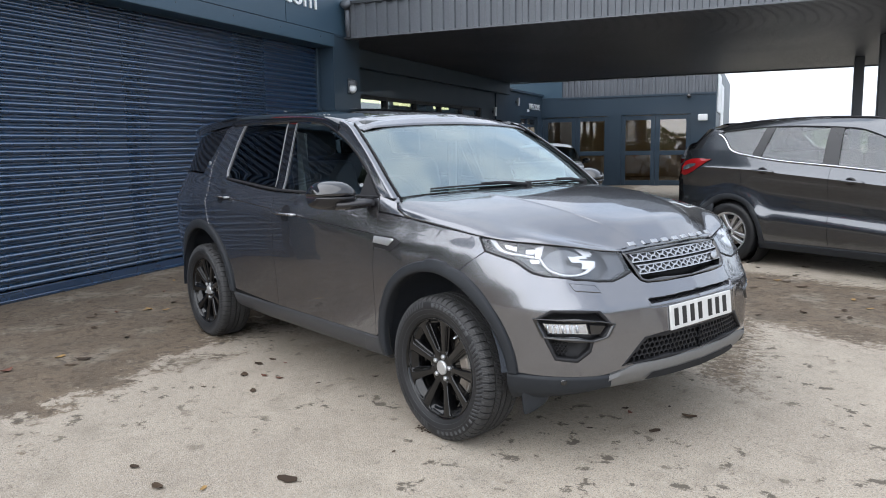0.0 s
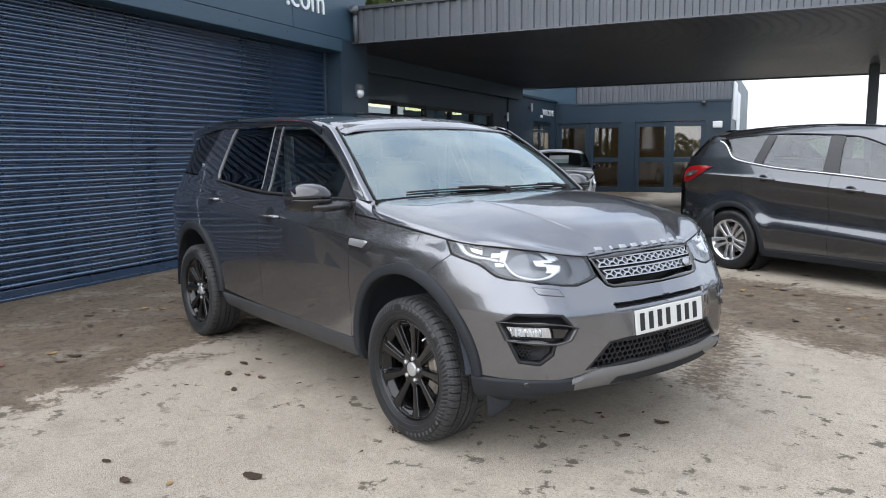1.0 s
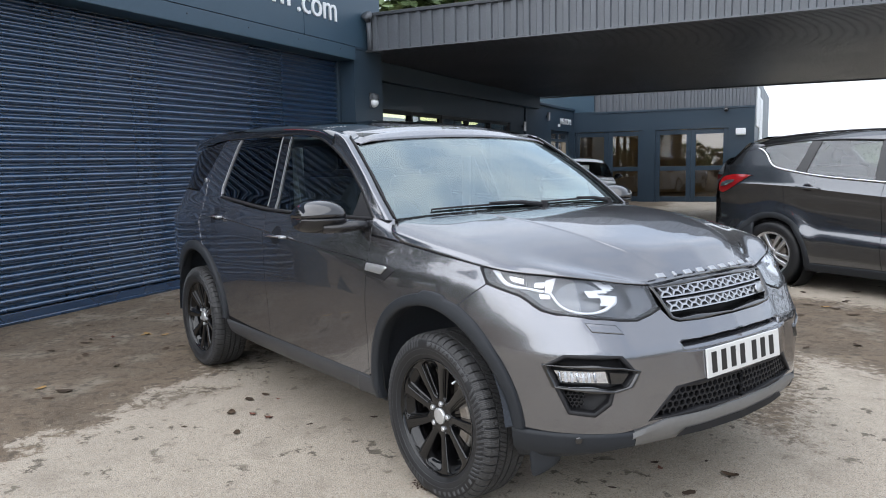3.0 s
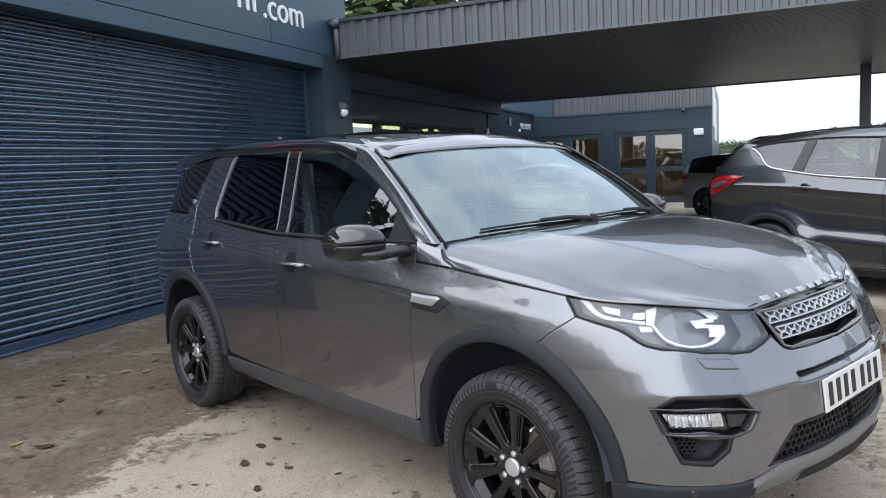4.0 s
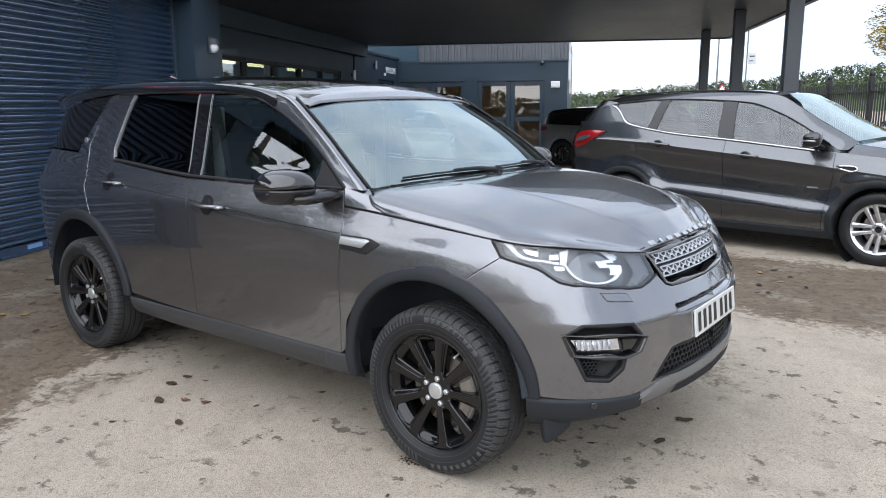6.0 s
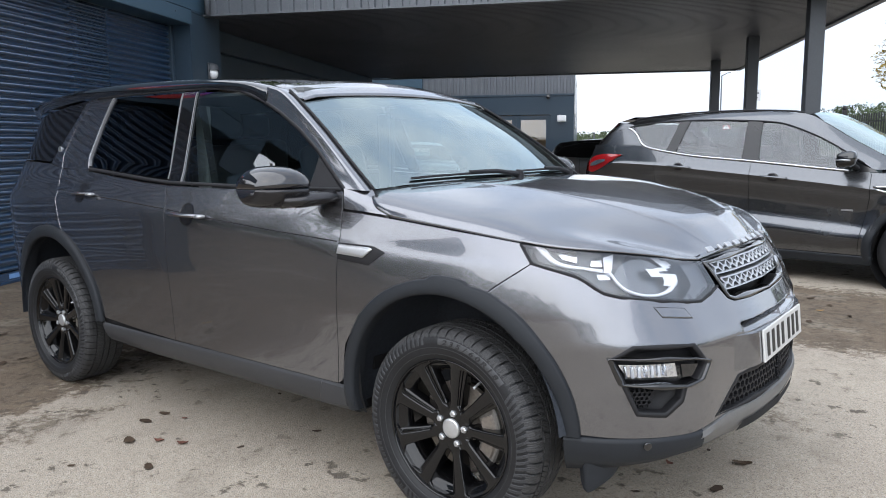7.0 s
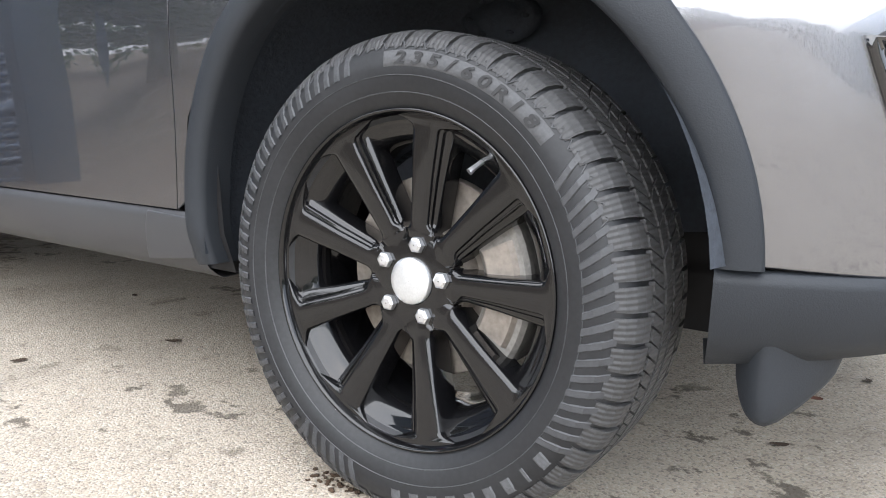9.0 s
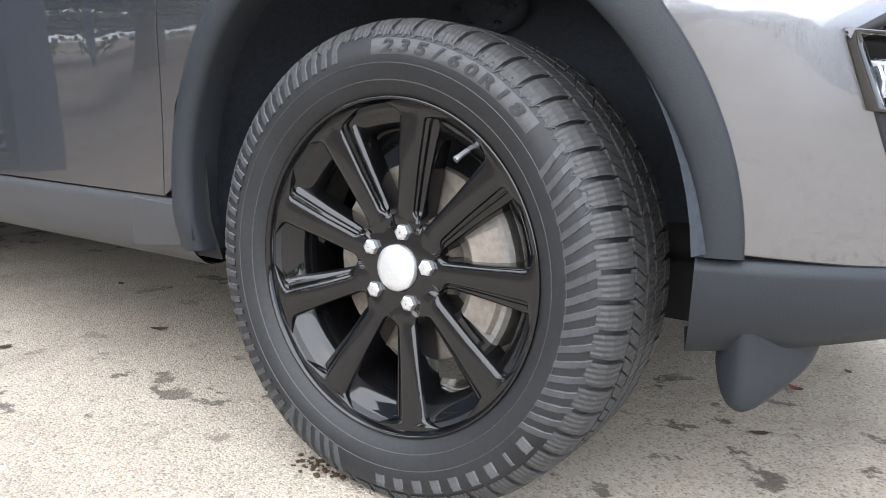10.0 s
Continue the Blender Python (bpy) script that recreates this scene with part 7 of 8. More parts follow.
            part("brake_disc", lathe(bmesh.new(), [(-.03, .06), (-.03, .15), (0, .15), (0, .06)], 32), M["disc"], wh, "", 40)
    return c


# ---------- crossover: right side outlines in (x, z), front axle at x = 0 ----------
KM = Matrix.Translation((.879, 5.595, 0)) @ Matrix.Rotation(radians(-6.3), 4, "Z")
KHUB, KR = (-2.69, 0.0), .345


def line_at(x, pts):
    q = np.array(pts)
    return float(np.interp(x, q[:, 0], q[:, 1]))


K_BELT = [(-3.6, 1.30), (-2.72, 1.285), (-2.637, 1.268), (-2.42, 1.222), (-2.075, 1.176), (-1.44, 1.124), (-.87, 1.071), (-.3, 1.025), (.3, .975), (.85, .82)]
K_CREASE = [(-3.5, 1.10), (-2.9, 1.096), (-2.38, 1.072), (-2.04, 1.040), (-1.41, .988), (-.84, .936), (-.42, .892), (.4, .81), (.9, .74)]
K_LOW = [(-3.4, .66), (-2.0, .60), (-1.5, .572), (-.47, .50), (.9, .45)]
K_ROOF = [(-3.06, 1.548), (-2.87, 1.580), (-2.57, 1.606), (-2.2, 1.622), (-1.9, 1.626), (-1.58, 1.622), (-1.28, 1.604), (-1.08, 1.577)]
K_GTOP = [(-2.93, 1.478), (-2.80, 1.510), (-2.51, 1.536), (-2.30, 1.545), (-2.1, 1.548), (-1.71, 1.534), (-1.47, 1.518), (-1.25, 1.487), (-.95, 1.373), (-.72, 1.252), (-.52, 1.130), (-.42, 1.062)]


def kside(x, z, d=0.0):
    """Half width of the crossover's flank, with shoulder crease, hollow door and flared arches."""
    b, c, lo = line_at(x, K_BELT), line_at(x, K_CREASE), line_at(x, K_LOW)
    ins = np.interp(min(z, b), (.20, .27, .36, lo - .07, lo - .03, lo + .05, (lo + c) / 2, c - .12, c - .015, c, c + .02, b),
                    (.075, .045, .012, .0, .004, .044, .042, .020, .006, .0, .010, .055))
    w = .925 - float(ins) - .17 * max(0, (-2.95 - x) / .6) ** 2 - .30 * max(0, (x - .35) / .55) ** 2
    for h in KHUB:
        r = math.hypot(x - h, z - .34)
        if r < .75 and z > .2:
            w += .030 * math.exp(-((r - .46) / .085) ** 2) * min(1, max(0, (z - .25) / .3))
    if z > b:
        q = z - b
        w -= .34 * q + .45 * max(0, q - .26) ** 1.5
    return -(w - d)


def karch(x, z):
    for h in KHUB:
        if abs(x - h) < .405:
            z = max(z, .33 + math.sqrt(.405 ** 2 - (x - h) ** 2))
    return z


def kpatch(left, right, low, high, n, k, d=0.0, arch=False, lip=True):
    """Panel on the flank: left/right give x by z, low/high give z by x."""
    bm, rows = bmesh.new(), []
    for j in range(k):
        t, row = j / (k - 1), []
        for i in range(n):
            u = i / (n - 1)
            xm = (1 - u) * left(.7) + u * right(.7)
            for _ in range(3):
                z0 = karch(xm, low(xm)) if arch else low(xm)
                cz = line_at(xm, K_CREASE)
                if k == 31:  # one row runs along the shoulder crease
                    z = z0 + (cz - z0) * t / .7 if t < .7 else cz + (high(xm) - cz) * (t - .7) / .3
                else:
                    z = z0 + (high(xm) - z0) * t
                xm = (1 - u) * left(z) + u * right(z)
            row.append((xm, kside(xm, z, d), z))
        rows.append(row)
    vs = grid(bm, rows)
    if not lip:
        return bm
    edge = [e for e in bm.edges if e.is_boundary]
    r = bmesh.ops.extrude_edge_only(bm, edges=edge)
    for v in r["geom"]:
        if isinstance(v, bmesh.types.BMVert):
            v.co.y += .022
    return bm


def kline(pts, n=24, d=0.0):
    return [(p[0], kside(p[0], p[1], d), p[1]) for p in curve_line(pts, n)]


def xl(pts):
    q = np.array(sorted((b, a) for a, b in pts))
    return lambda z: float(np.interp(z, q[:, 0], q[:, 1]))


def build_crossover():
    c = thing("crossover_car", KM, "dark grey crossover car with silver alloy wheels parked beneath the canopy", "car")
    P = M["kpaint"]
    belt, gtop, crease = (lambda x: line_at(x, K_BELT)), (lambda x: line_at(x, K_GTOP)), (lambda x: line_at(x, K_CREASE))
    s_rear = xl([(-2.373, 1.226), (-2.545, 1.09), (-2.535, .82), (-2.41, .68), (-2.30, .52), (-2.272, .2)])
    s_mid = xl([(-1.472, 1.52), (-1.506, 1.143), (-1.516, .76), (-1.496, .463), (-1.478, .19)])
    s_front = xl([(-.488, 1.111), (-.432, 1.02), (-.424, .82), (-.474, .548), (-.503, .28)])
    tail = xl([(-3.36, 1.30), (-3.44, 1.10), (-3.47, .96), (-3.49, .80), (-3.46, .55), (-3.40, .30)])
    nose = xl([(.70, 1.1), (.78, .8), (.80, .3)])
    off = lambda f, e: (lambda z: f(z) + e)
    lo = lambda x: .29

    def two(name, make, m, label="", smooth=True, parent=None):
        o = part(name, make(), m, parent or c, label, smooth)
        part(name, mirrored(make()), m, parent or c, label, smooth)
        return o
    two("rear_wing", lambda: kpatch(tail, off(s_rear, -.0022), lambda x: .36, belt, 44, 31, 0, True), P, "", 40)
    two("rear_door", lambda: kpatch(off(s_rear, .0022), off(s_mid, -.0022), lo, belt, 40, 31), P, "", 40)
    two("front_door", lambda: kpatch(off(s_mid, .0022), off(s_front, -.0022), lo, belt, 40, 31), P, "", 40)
    two("front_wing", lambda: kpatch(off(s_front, .0022), nose, lo, belt, 44, 31, 0, True), P, "", 40)
    two("inner_shell", lambda: kpatch(lambda z: -3.38, lambda z: .7, lambda x: .25, lambda x: belt(x) - .02, 60, 6, .045, True), M["dark"])
    two("sill", lambda: kpatch(lambda z: -2.30, lambda z: -.39, lambda x: .195, lambda x: .283, 24, 5, -.006), M["clad"])
    two("lower_bumper", lambda: kpatch(lambda z: -3.44, lambda z: -2.9, lambda x: .22, lambda x: .355, 20, 5, -.004, True), M["clad"])
    for h in KHUB:
        def trim():
            bm, rows = bmesh.new(), []
            for t in np.linspace(radians(-12), radians(192), 44):
                rows.append([(h + r * math.cos(t), kside(h + r * math.cos(t), max(.2, .33 + r * math.sin(t)), e), .33 + r * math.sin(t)) for r, e in ((.468, .004), (.464, -.008), (.415, -.010), (.398, .0), (.400, .07))])
            grid(bm, rows)
            return bm
        two("arch_trim", trim, M["clad"])
        def liner():
            bm = lathe(bmesh.new(), [(-.88, .41), (-.62, .41), (-.61, .05)], 30)
            for v in bm.verts:
                v.co += Vector((h, 0, .33))
            return bm
        two("wheel_arch_liner", liner, M["dark"])
    # pillars and roof sides: a band between the glass and the roof edge
    def roof_side():
        bm = bmesh.new()
        top = curve_line([(-3.06, 1.548), (-2.87, 1.580), (-2.57, 1.606), (-2.2, 1.622), (-1.9, 1.626), (-1.58, 1.622), (-1.28, 1.604), (-1.06, 1.570), (-.87, 1.462), (-.65, 1.327), (-.43, 1.208), (-.28, 1.130)], 60)
        rows = []
        for q in np.linspace(0, 1, 6):
            row = []
            for i, p in enumerate(top):
                g = (p[0] - .0, gtop(p[0])) if p[0] > -2.9 else (p[0], p[1] - .09)
                if p[0] > -1.06:
                    f = min(1, (p[0] + 1.06) / .3)
                    g = (p[0] - .05 * f, gtop(p[0] - .05 * f))
                a = Vector((g[0], kside(g[0], g[1]), g[1]))
                yr = np.interp(p[0], (-1.06, -.28), (-.615, -.70))
                b = Vector((p[0], yr, p[1]))
                w = a.lerp(b, q)
                w.y -= .012 * math.sin(math.pi * q)
                row.append(w)
            rows.append(row)
        grid(bm, rows)
        return bm
    two("roof_side", roof_side, P)
    # rear pillar panel between window and tailgate
    def rear_pillar():
        bm = bmesh.new()
        A = curve_line([(-2.655, 1.275), (-2.735, 1.325), (-2.80, 1.405), (-2.86, 1.472), (-2.87, 1.52)], 16)
        B = curve_line([(-3.36, 1.285), (-3.31, 1.335), (-3.21, 1.42), (-3.12, 1.49), (-3.06, 1.548)], 16)
        grid(bm, [[(p[0], kside(p[0], p[1]) + (.025 * q ** 3), p[1]) for p in [(1 - q) * a + q * b for a, b in zip(A, B)]] for q in np.linspace(0, 1, 12)])
        return bm
    two("rear_pillar", rear_pillar, P)
    def pillar_low():
        return kpatch(lambda z: -3.38, lambda z: -2.60, lambda x: belt(x) - .02, lambda x: line_at(x, [(-3.4, 1.30), (-2.74, 1.33), (-2.6, 1.262)]), 14, 4, 0, False, False)
    two("wing_top", pillar_low, P)
    # roof, screen, bonnet
    def crown(pts, y0, y1, lift, n=20, k=15):
        bm, rows = bmesh.new(), []
        L = curve_line(pts, n)
        for i, p in enumerate(L):
            f = i / (n - 1)
            y = y0 + (y1 - y0) * f
            rows.append([(p[0] + .12 * (1 - a * a) * (f if lift < 0 else 0), y * a, p[1] + abs(lift) * (1 - abs(a) ** 2.2)) for a in np.linspace(-1, 1, k)])
        grid(bm, rows)
        return bm
    part("roof", crown(K_ROOF, .615, .615, .022), P, c, "", True)
    part("windscreen", crown([(-1.08, 1.577), (-.87, 1.468), (-.65, 1.332), (-.43, 1.212), (-.30, 1.140)], .605, .70, -.03, 14), M["screen"], c, "", True)
    part("bonnet", crown([(-.36, 1.118), (-.1, 1.090), (.3, 1.02), (.6, .93), (.80, .80)], .76, .62, .045, 16), P, c, "", True)
    two("bonnet_side", lambda: ribbon_between([(-.36, -.76, 1.118), (-.1, -.75, 1.090), (.3, -.71, 1.02), (.6, -.66, .93), (.80, -.62, .80)], kline([(-.36, 1.03), (-.1, 1.008), (.3, .972), (.55, .90), (.78, .80)], 5), 14), P)
    # tail
    tl = [(-3.08, 1.548, .60), (-3.30, 1.345, .70), (-3.40, 1.22, .74), (-3.47, 1.10, .76), (-3.52, .95, .79), (-3.53, .80, .80), (-3.50, .62, .81), (-3.47, .45, .80), (-3.42, .27, .78)]
    bm, rows = bmesh.new(), []
    for x, z, w in tl:
        e = kside(max(x, -3.47), z)
        rows.append([(x - .09 * (1 - abs(a) ** 2.5), -e * a, z) for a in np.linspace(-1, 1, 17)])
    grid(bm, rows)
    part("tailgate", bm, P, c, "", True)
    part("rear_window", ribbon_between([(-3.15, y, 1.505) for y in np.linspace(-.52, .52, 9)], [(-3.455 + .06 * abs(y / .6) ** 2, y, 1.27) for y in np.linspace(-.6, .6, 9)], 9), M["gloss"], c, "", True)
    part("roof_spoiler", ribbon_between([(-2.98, y, 1.598 + .02 * (1 - y * y)) for y in np.linspace(-.58, .58, 9)], [(-3.20 + .05 * y * y, y, 1.545 + .02 * (1 - y * y)) for y in np.linspace(-.58, .58, 9)], 9), M["gloss"], c, "", True)
    part("rear_bumper", boxed(-3.55, -3.45, -.72, .72, .22, .50, .03), M["clad"], c)
    # glass
    g_r = xl([(-2.92, 1.485), (-2.79, 1.405), (-2.725, 1.325), (-2.645, 1.276)])
    panes = [(g_r, xl([(-2.325, 1.542), (-2.44, 1.235)])), (xl([(-2.225, 1.54), (-2.32, 1.22)]), xl([(-1.615, 1.53), (-1.600, 1.15)])), (xl([(-1.475, 1.52), (-1.440, 1.13)]), xl([(-.72, 1.245), (-.565, 1.05)]))]
    def gt_(x):
        return gtop(x) - .006
    for k, (a, b) in enumerate(panes):
        if k == 0:
            mk = lambda: ribbon_between(kline([(-2.915, 1.482), (-2.80, 1.506), (-2.51, 1.530), (-2.33, 1.538)], 16, .006), kline([(-2.895, 1.470), (-2.74, 1.33), (-2.60, 1.268), (-2.43, 1.236)], 16, .006), 16)
        else:
            mk = lambda: kpatch(a, b, lambda x: belt(x) + .012, gt_, 20, 10, .006, False, False)
        two("side_window", mk, M["kglass"])
    two("rear_window_pillar", lambda: kpatch(xl([(-2.33, 1.545), (-2.435, 1.23)]), xl([(-2.222, 1.545), (-2.325, 1.2)]), belt, gtop, 6, 10, -.002, False, False), M["black_paint"])
    two("door_card", lambda: kpatch(lambda z: -2.62, lambda z: -.62, lambda x: .72, lambda x: belt(x) + .035, 24, 4, .075, False, False), M["dark"])
    two("centre_pillar", lambda: kpatch(xl([(-1.62, 1.54), (-1.605, 1.1)]), xl([(-1.472, 1.54), (-1.436, 1.1)]), belt, gtop, 6, 10, -.002, False, False), M["black_paint"])
    two("mirror_triangle", lambda: kpatch(xl([(-.725, 1.25), (-.57, 1.03)]), xl([(-.53, 1.13), (-.36, 1.03)]), lambda x: 1.04, lambda x: max(1.045, gtop(x)), 8, 6, -.001, False, False), M["gloss"])
    two("window_trim", lambda: tube(bmesh.new(), kline([(-2.93, 1.483), (-2.86, 1.455), (-2.795, 1.40), (-2.735, 1.322), (-2.68, 1.283), (-2.60, 1.258), (-2.42, 1.224), (-2.075, 1.176), (-1.44, 1.125), (-.87, 1.072), (-.62, 1.05)], 60, -.008), .0105, 6), M["chrome"], "chrome window trim")
    # black plastic seal over the side windows
    two("door_seal", lambda: tube(bmesh.new(), kline([(-2.93, 1.487), (-2.80, 1.512), (-2.51, 1.537), (-2.1, 1.549), (-1.71, 1.535), (-1.47, 1.519), (-1.25, 1.487), (-.95, 1.373), (-.72, 1.252), (-.5, 1.115)], 50, -.002), .008, 5), M["plastic"])
    two("tail_light", lambda: ribbon_between(kline([(-3.425, 1.11), (-3.38, 1.165), (-3.20, 1.198), (-2.94, 1.192)], 14, -.008), kline([(-3.46, 1.00), (-3.38, .99), (-3.20, 1.055), (-2.96, 1.185)], 14, -.008), 14, (0, -.012, 0)), M["red"], "red wrap-around tail light")
    two("reversing_light", lambda: ribbon_between(kline([(-3.40, 1.09), (-3.29, 1.13), (-3.16, 1.14)], 8, -.022), kline([(-3.42, 1.055), (-3.29, 1.075), (-3.17, 1.115)], 8, -.022), 8), M["lens_in"], "clear reversing light")
    two("tail_lamp_end", lambda: ribbon_between([(-3.425, -.79, 1.11), (-3.51, -.70, 1.12), (-3.555, -.55, 1.12)], [(-3.455, -.80, 1.00), (-3.545, -.70, .99), (-3.585, -.55, 1.0)], 3, (-.02, 0, 0)), M["red"])
    for hx, hz in ((-2.25, 1.066), (-1.265, .978)):
        def cup():
            bm = bmesh.new()
            bmesh.ops.create_uvsphere(bm, u_segments=14, v_segments=8, radius=1)
            for v in bm.verts:
                v.co = Vector((hx - .01 + v.co.x * .055, kside(hx, hz, -.001) + v.co.y * .008, hz + v.co.z * .042))
            return bm
        two("handle_recess", cup, M["black_paint"])
        def bar():
            y = kside(hx, hz)
            return tube(bmesh.new(), curve_line([(hx - .125, y - .005, hz + .008), (hx - .10, y - .032, hz + .006), (hx, y - .042, hz), (hx + .095, y - .032, hz - .006), (hx + .12, y - .005, hz - .009)], 12), .0135, 8)
        two("handle", bar, P)
    def shell():
        bm = bmesh.new()
        bmesh.ops.create_cube(bm, size=2)
        bmesh.ops.subdivide_edges(bm, edges=bm.edges, cuts=4, use_grid_fill=True)
        for v in bm.verts:
            q = v.co.copy()
            s = Vector([math.copysign(abs(a) ** 1.0, a) for a in q]) * (1 / (sum(abs(a) ** 4 for a in q) ** .25))
            v.co = Vector((-.60 + s.x * .085 - .02 * s.y, -1.02 + s.y * .105, 1.155 + s.z * .070 + .012 * s.x))
        return bm
    mo = two("door_mirror", shell, M["gloss"])
    two("indicator", lambda: tube(bmesh.new(), [(-.665, -1.10, 1.15), (-.60, -1.127, 1.15), (-.54, -1.115, 1.148)], .010, 6), M["silver"])
    two("mirror_arm", lambda: tube(bmesh.new(), [(-.56, -.84, 1.07), (-.57, -.93, 1.10)], .03, 8, .7), M["plastic"])
    two("wing_vent", lambda: tube(bmesh.new(), kline([(-.40, .912), (-.26, .914), (-.215, .888), (-.265, .866), (-.385, .893)], 20, -.006), .0085, 6), M["chrome"], "chrome side vent")
    two("wing_vent_mesh", lambda: ribbon_between(kline([(-.39, .908), (-.26, .910), (-.22, .888)], 6, -.004), kline([(-.38, .897), (-.27, .872), (-.23, .884)], 6, -.004), 6), M["dark"])
    two("door_badge", lambda: ribbon_between(kline([(-.66, .70), (-.56, .70)], 4, -.002), kline([(-.66, .685), (-.56, .685)], 4, -.002), 4), M["silver"])
    two("roof_rail", lambda: tube(bmesh.new(), curve_line([(-2.98, -.60, 1.562), (-2.85, -.605, 1.594), (-2.3, -.61, 1.630), (-1.7, -.61, 1.636), (-1.25, -.605, 1.614), (-1.12, -.60, 1.588)], 30), .010, 8), M["plastic"])
    for y in (-.38, .38):
        part("front_seat", boxed(-1.72, -1.56, y - .24, y + .24, .7, 1.28, .05), M["seat"], c, "", True)
        part("headrest", boxed(-1.76, -1.66, y - .12, y + .12, 1.27, 1.44, .03), M["seat"], c, "", True)
        part("rear_headrest", boxed(-2.66, -2.58, y - .12, y + .12, 1.22, 1.38, .03), M["seat"], c, "", True)
    part("rear_bench", boxed(-2.66, -2.5, -.6, .6, .7, 1.27, .05), M["seat"], c, "", True)
    part("dashboard", boxed(-.95, -.5, -.72, .72, .7, 1.03, .05), M["plastic"], c, "", True)
    part("cabin_floor", boxed(-3.3, -.5, -.8, .8, .45, .70), M["dark"], c)
    part("underbody", boxed(-3.4, .6, -.6, .6, .24, .42), M["dark"], c)
    part("front_bumper", boxed(.70, .86, -.70, .70, .25, .80, .06), P, c)
    part("parcel_shelf", boxed(-3.2, -2.7, -.6, .6, 1.08, 1.12), M["dark"], c)
    # wheels with five pairs of spokes
    for k, h in enumerate(KHUB):
        for s in (1, -1):
            R = KR
            wh = part("wheel", lathe(bmesh.new(), [(-.08, R * .64), (-.10, R * .69), (-.116, R * .80), (-.112, R * .90), (-.100, R * .965), (-.085, R), (-.05, R * 1.005), (.085, R), (.105, R * .94), (.10, R * .7)], 56), M["rubber"], c, "", True)
            wh.matrix_basis = pose(h, s * -.795, R * .99, 0, 0, 0 if s == 1 else 180)
            part("rim", lathe(bmesh.new(), [(-.088, R * .62), (-.104, R * .665), (-.107, R * .685), (-.100, R * .695), (-.085, R * .64), (.0, R * .58), (.08, R * .6)], 56), M["alloy"], wh, "", 40)
            st = bmesh.new()
            rows = []
            for t in np.linspace(0, 1, 8):
                r = .035 + (R * .66 - .035) * t
                w = np.interp(t, (0, .3, .8, 1), (.015, .0145, .020, .026))
                f = np.interp(t, (0, .4, 1), (.078, .090, .101))
                rows.append([(r, -f + .045, -w), (r, -f + .004, -w), (r, -f, -w * .7), (r, -f, w * .7), (r, -f + .004, w), (r, -f + .045, w)])
            grid(st, rows)
            so = part("spoke", st, M["alloy"], wh, "", 35)
            for q in range(10):
                o = so if q == 0 else new("spoke", so.data)
                o.parent = wh
                a = radians(72 * (q // 2) + 20 + 11 * k)
                e = .021 if q % 2 else -.021
                o.matrix_basis = Matrix.Rotation(a, 4, "Y") @ Matrix.Translation((0, 0, e)) @ Matrix.Rotation(radians(-5.5 if q % 2 else 5.5), 4, "Y")
            part("hub", lathe(bmesh.new(), [(-.05, .066), (-.080, .062), (-.086, .05), (-.086, .032), (-.082, .030)], 28), M["alloy"], wh, "", 40)
            part("centre_cap", lathe(bmesh.new(), [(-.07, .030), (-.089, .029), (-.091, .02), (-.091, .001)], 20), M["gloss"], wh, "", 40)
            for q in range(5):
                a = radians(72 * q + 50)
                nb = lathe(bmesh.new(), [(-.08, .009), (-.092, .009), (-.095, .006), (-.095, .001)], 6)
                for v in nb.verts:
                    v.co += Vector((.050 * math.cos(a), 0, .050 * math.sin(a)))
                part("wheel_nut", nb, M["chrome"], wh)
            part("brake_disc", lathe(bmesh.new(), [(-.03, .06), (-.03, .15), (0, .15), (0, .06)], 32), M["disc"], wh, "", 40)
    return c


def ribbon_between(A, B, n, bow=(0, 0, 0), k=7):
    a, b = poly_line(A, n), poly_line(B, n)
    bm = bmesh.new()
    grid(bm, [[tuple((1 - t) * p + t * q + np.array(bow) * math.sin(math.pi * t)) for p, q in zip(a, b)] for t in np.linspace(0, 1, k)])
    return bm


build_crossover()

# dark hatchback further off, and a white car by the entrance
HM = Matrix.Translation((-4.75, 14.05, 0)) @ Matrix.Rotation(radians(-4), 4, "Z")
parked_car("hatchback_car", HM, "dark grey hatchback car with black wheels parked beyond the crossover", M["hpaint"], -3.35, .80, 1.76, .17,
           [(-3.35, 1.02), (-2.8, 1.01), (-1.4, .97), (-.4, .93), (.3, .86), (.72, .74)],
           [(-3.35, .95), (-3.30, 1.05), (-3.2, 1.24), (-3.05, 1.38), (-2.6, 1.43), (-2.0, 1.455), (-1.5, 1.44), (-1.15, 1.36), (-.45, 1.06), (-.3, 1.0), (.1, .96), (.5, .88), (.8, .74)],
           (-2.62, 0.0), .315, (9, M["satin"], 0), M["screen"], (.84, .98, .26),
           dict(doors=[-2.35, -1.40, -.38], handle=.08, roof=(-3.05, -1.2), screen=(-.42, -1.18), rearglass=(-3.31, -3.07), glass=(-3.0, -.6),
                glasstop=[(-3.1, 1.03), (-2.9, 1.25), (-2.4, 1.35), (-1.8, 1.37), (-1.4, 1.33), (-1.1, 1.24), (-.6, .98)],
                panes=[(-3.0, -2.45), (-2.38, -1.5), (-1.4, -.7)], clearpanes=[], pillars=[-2.41, -1.45], mirror=-.75, dark=True))
WM = Matrix.Translation((-8.75, 9.3, 0)) @ Matrix.Rotation(radians(-46), 4, "Z")
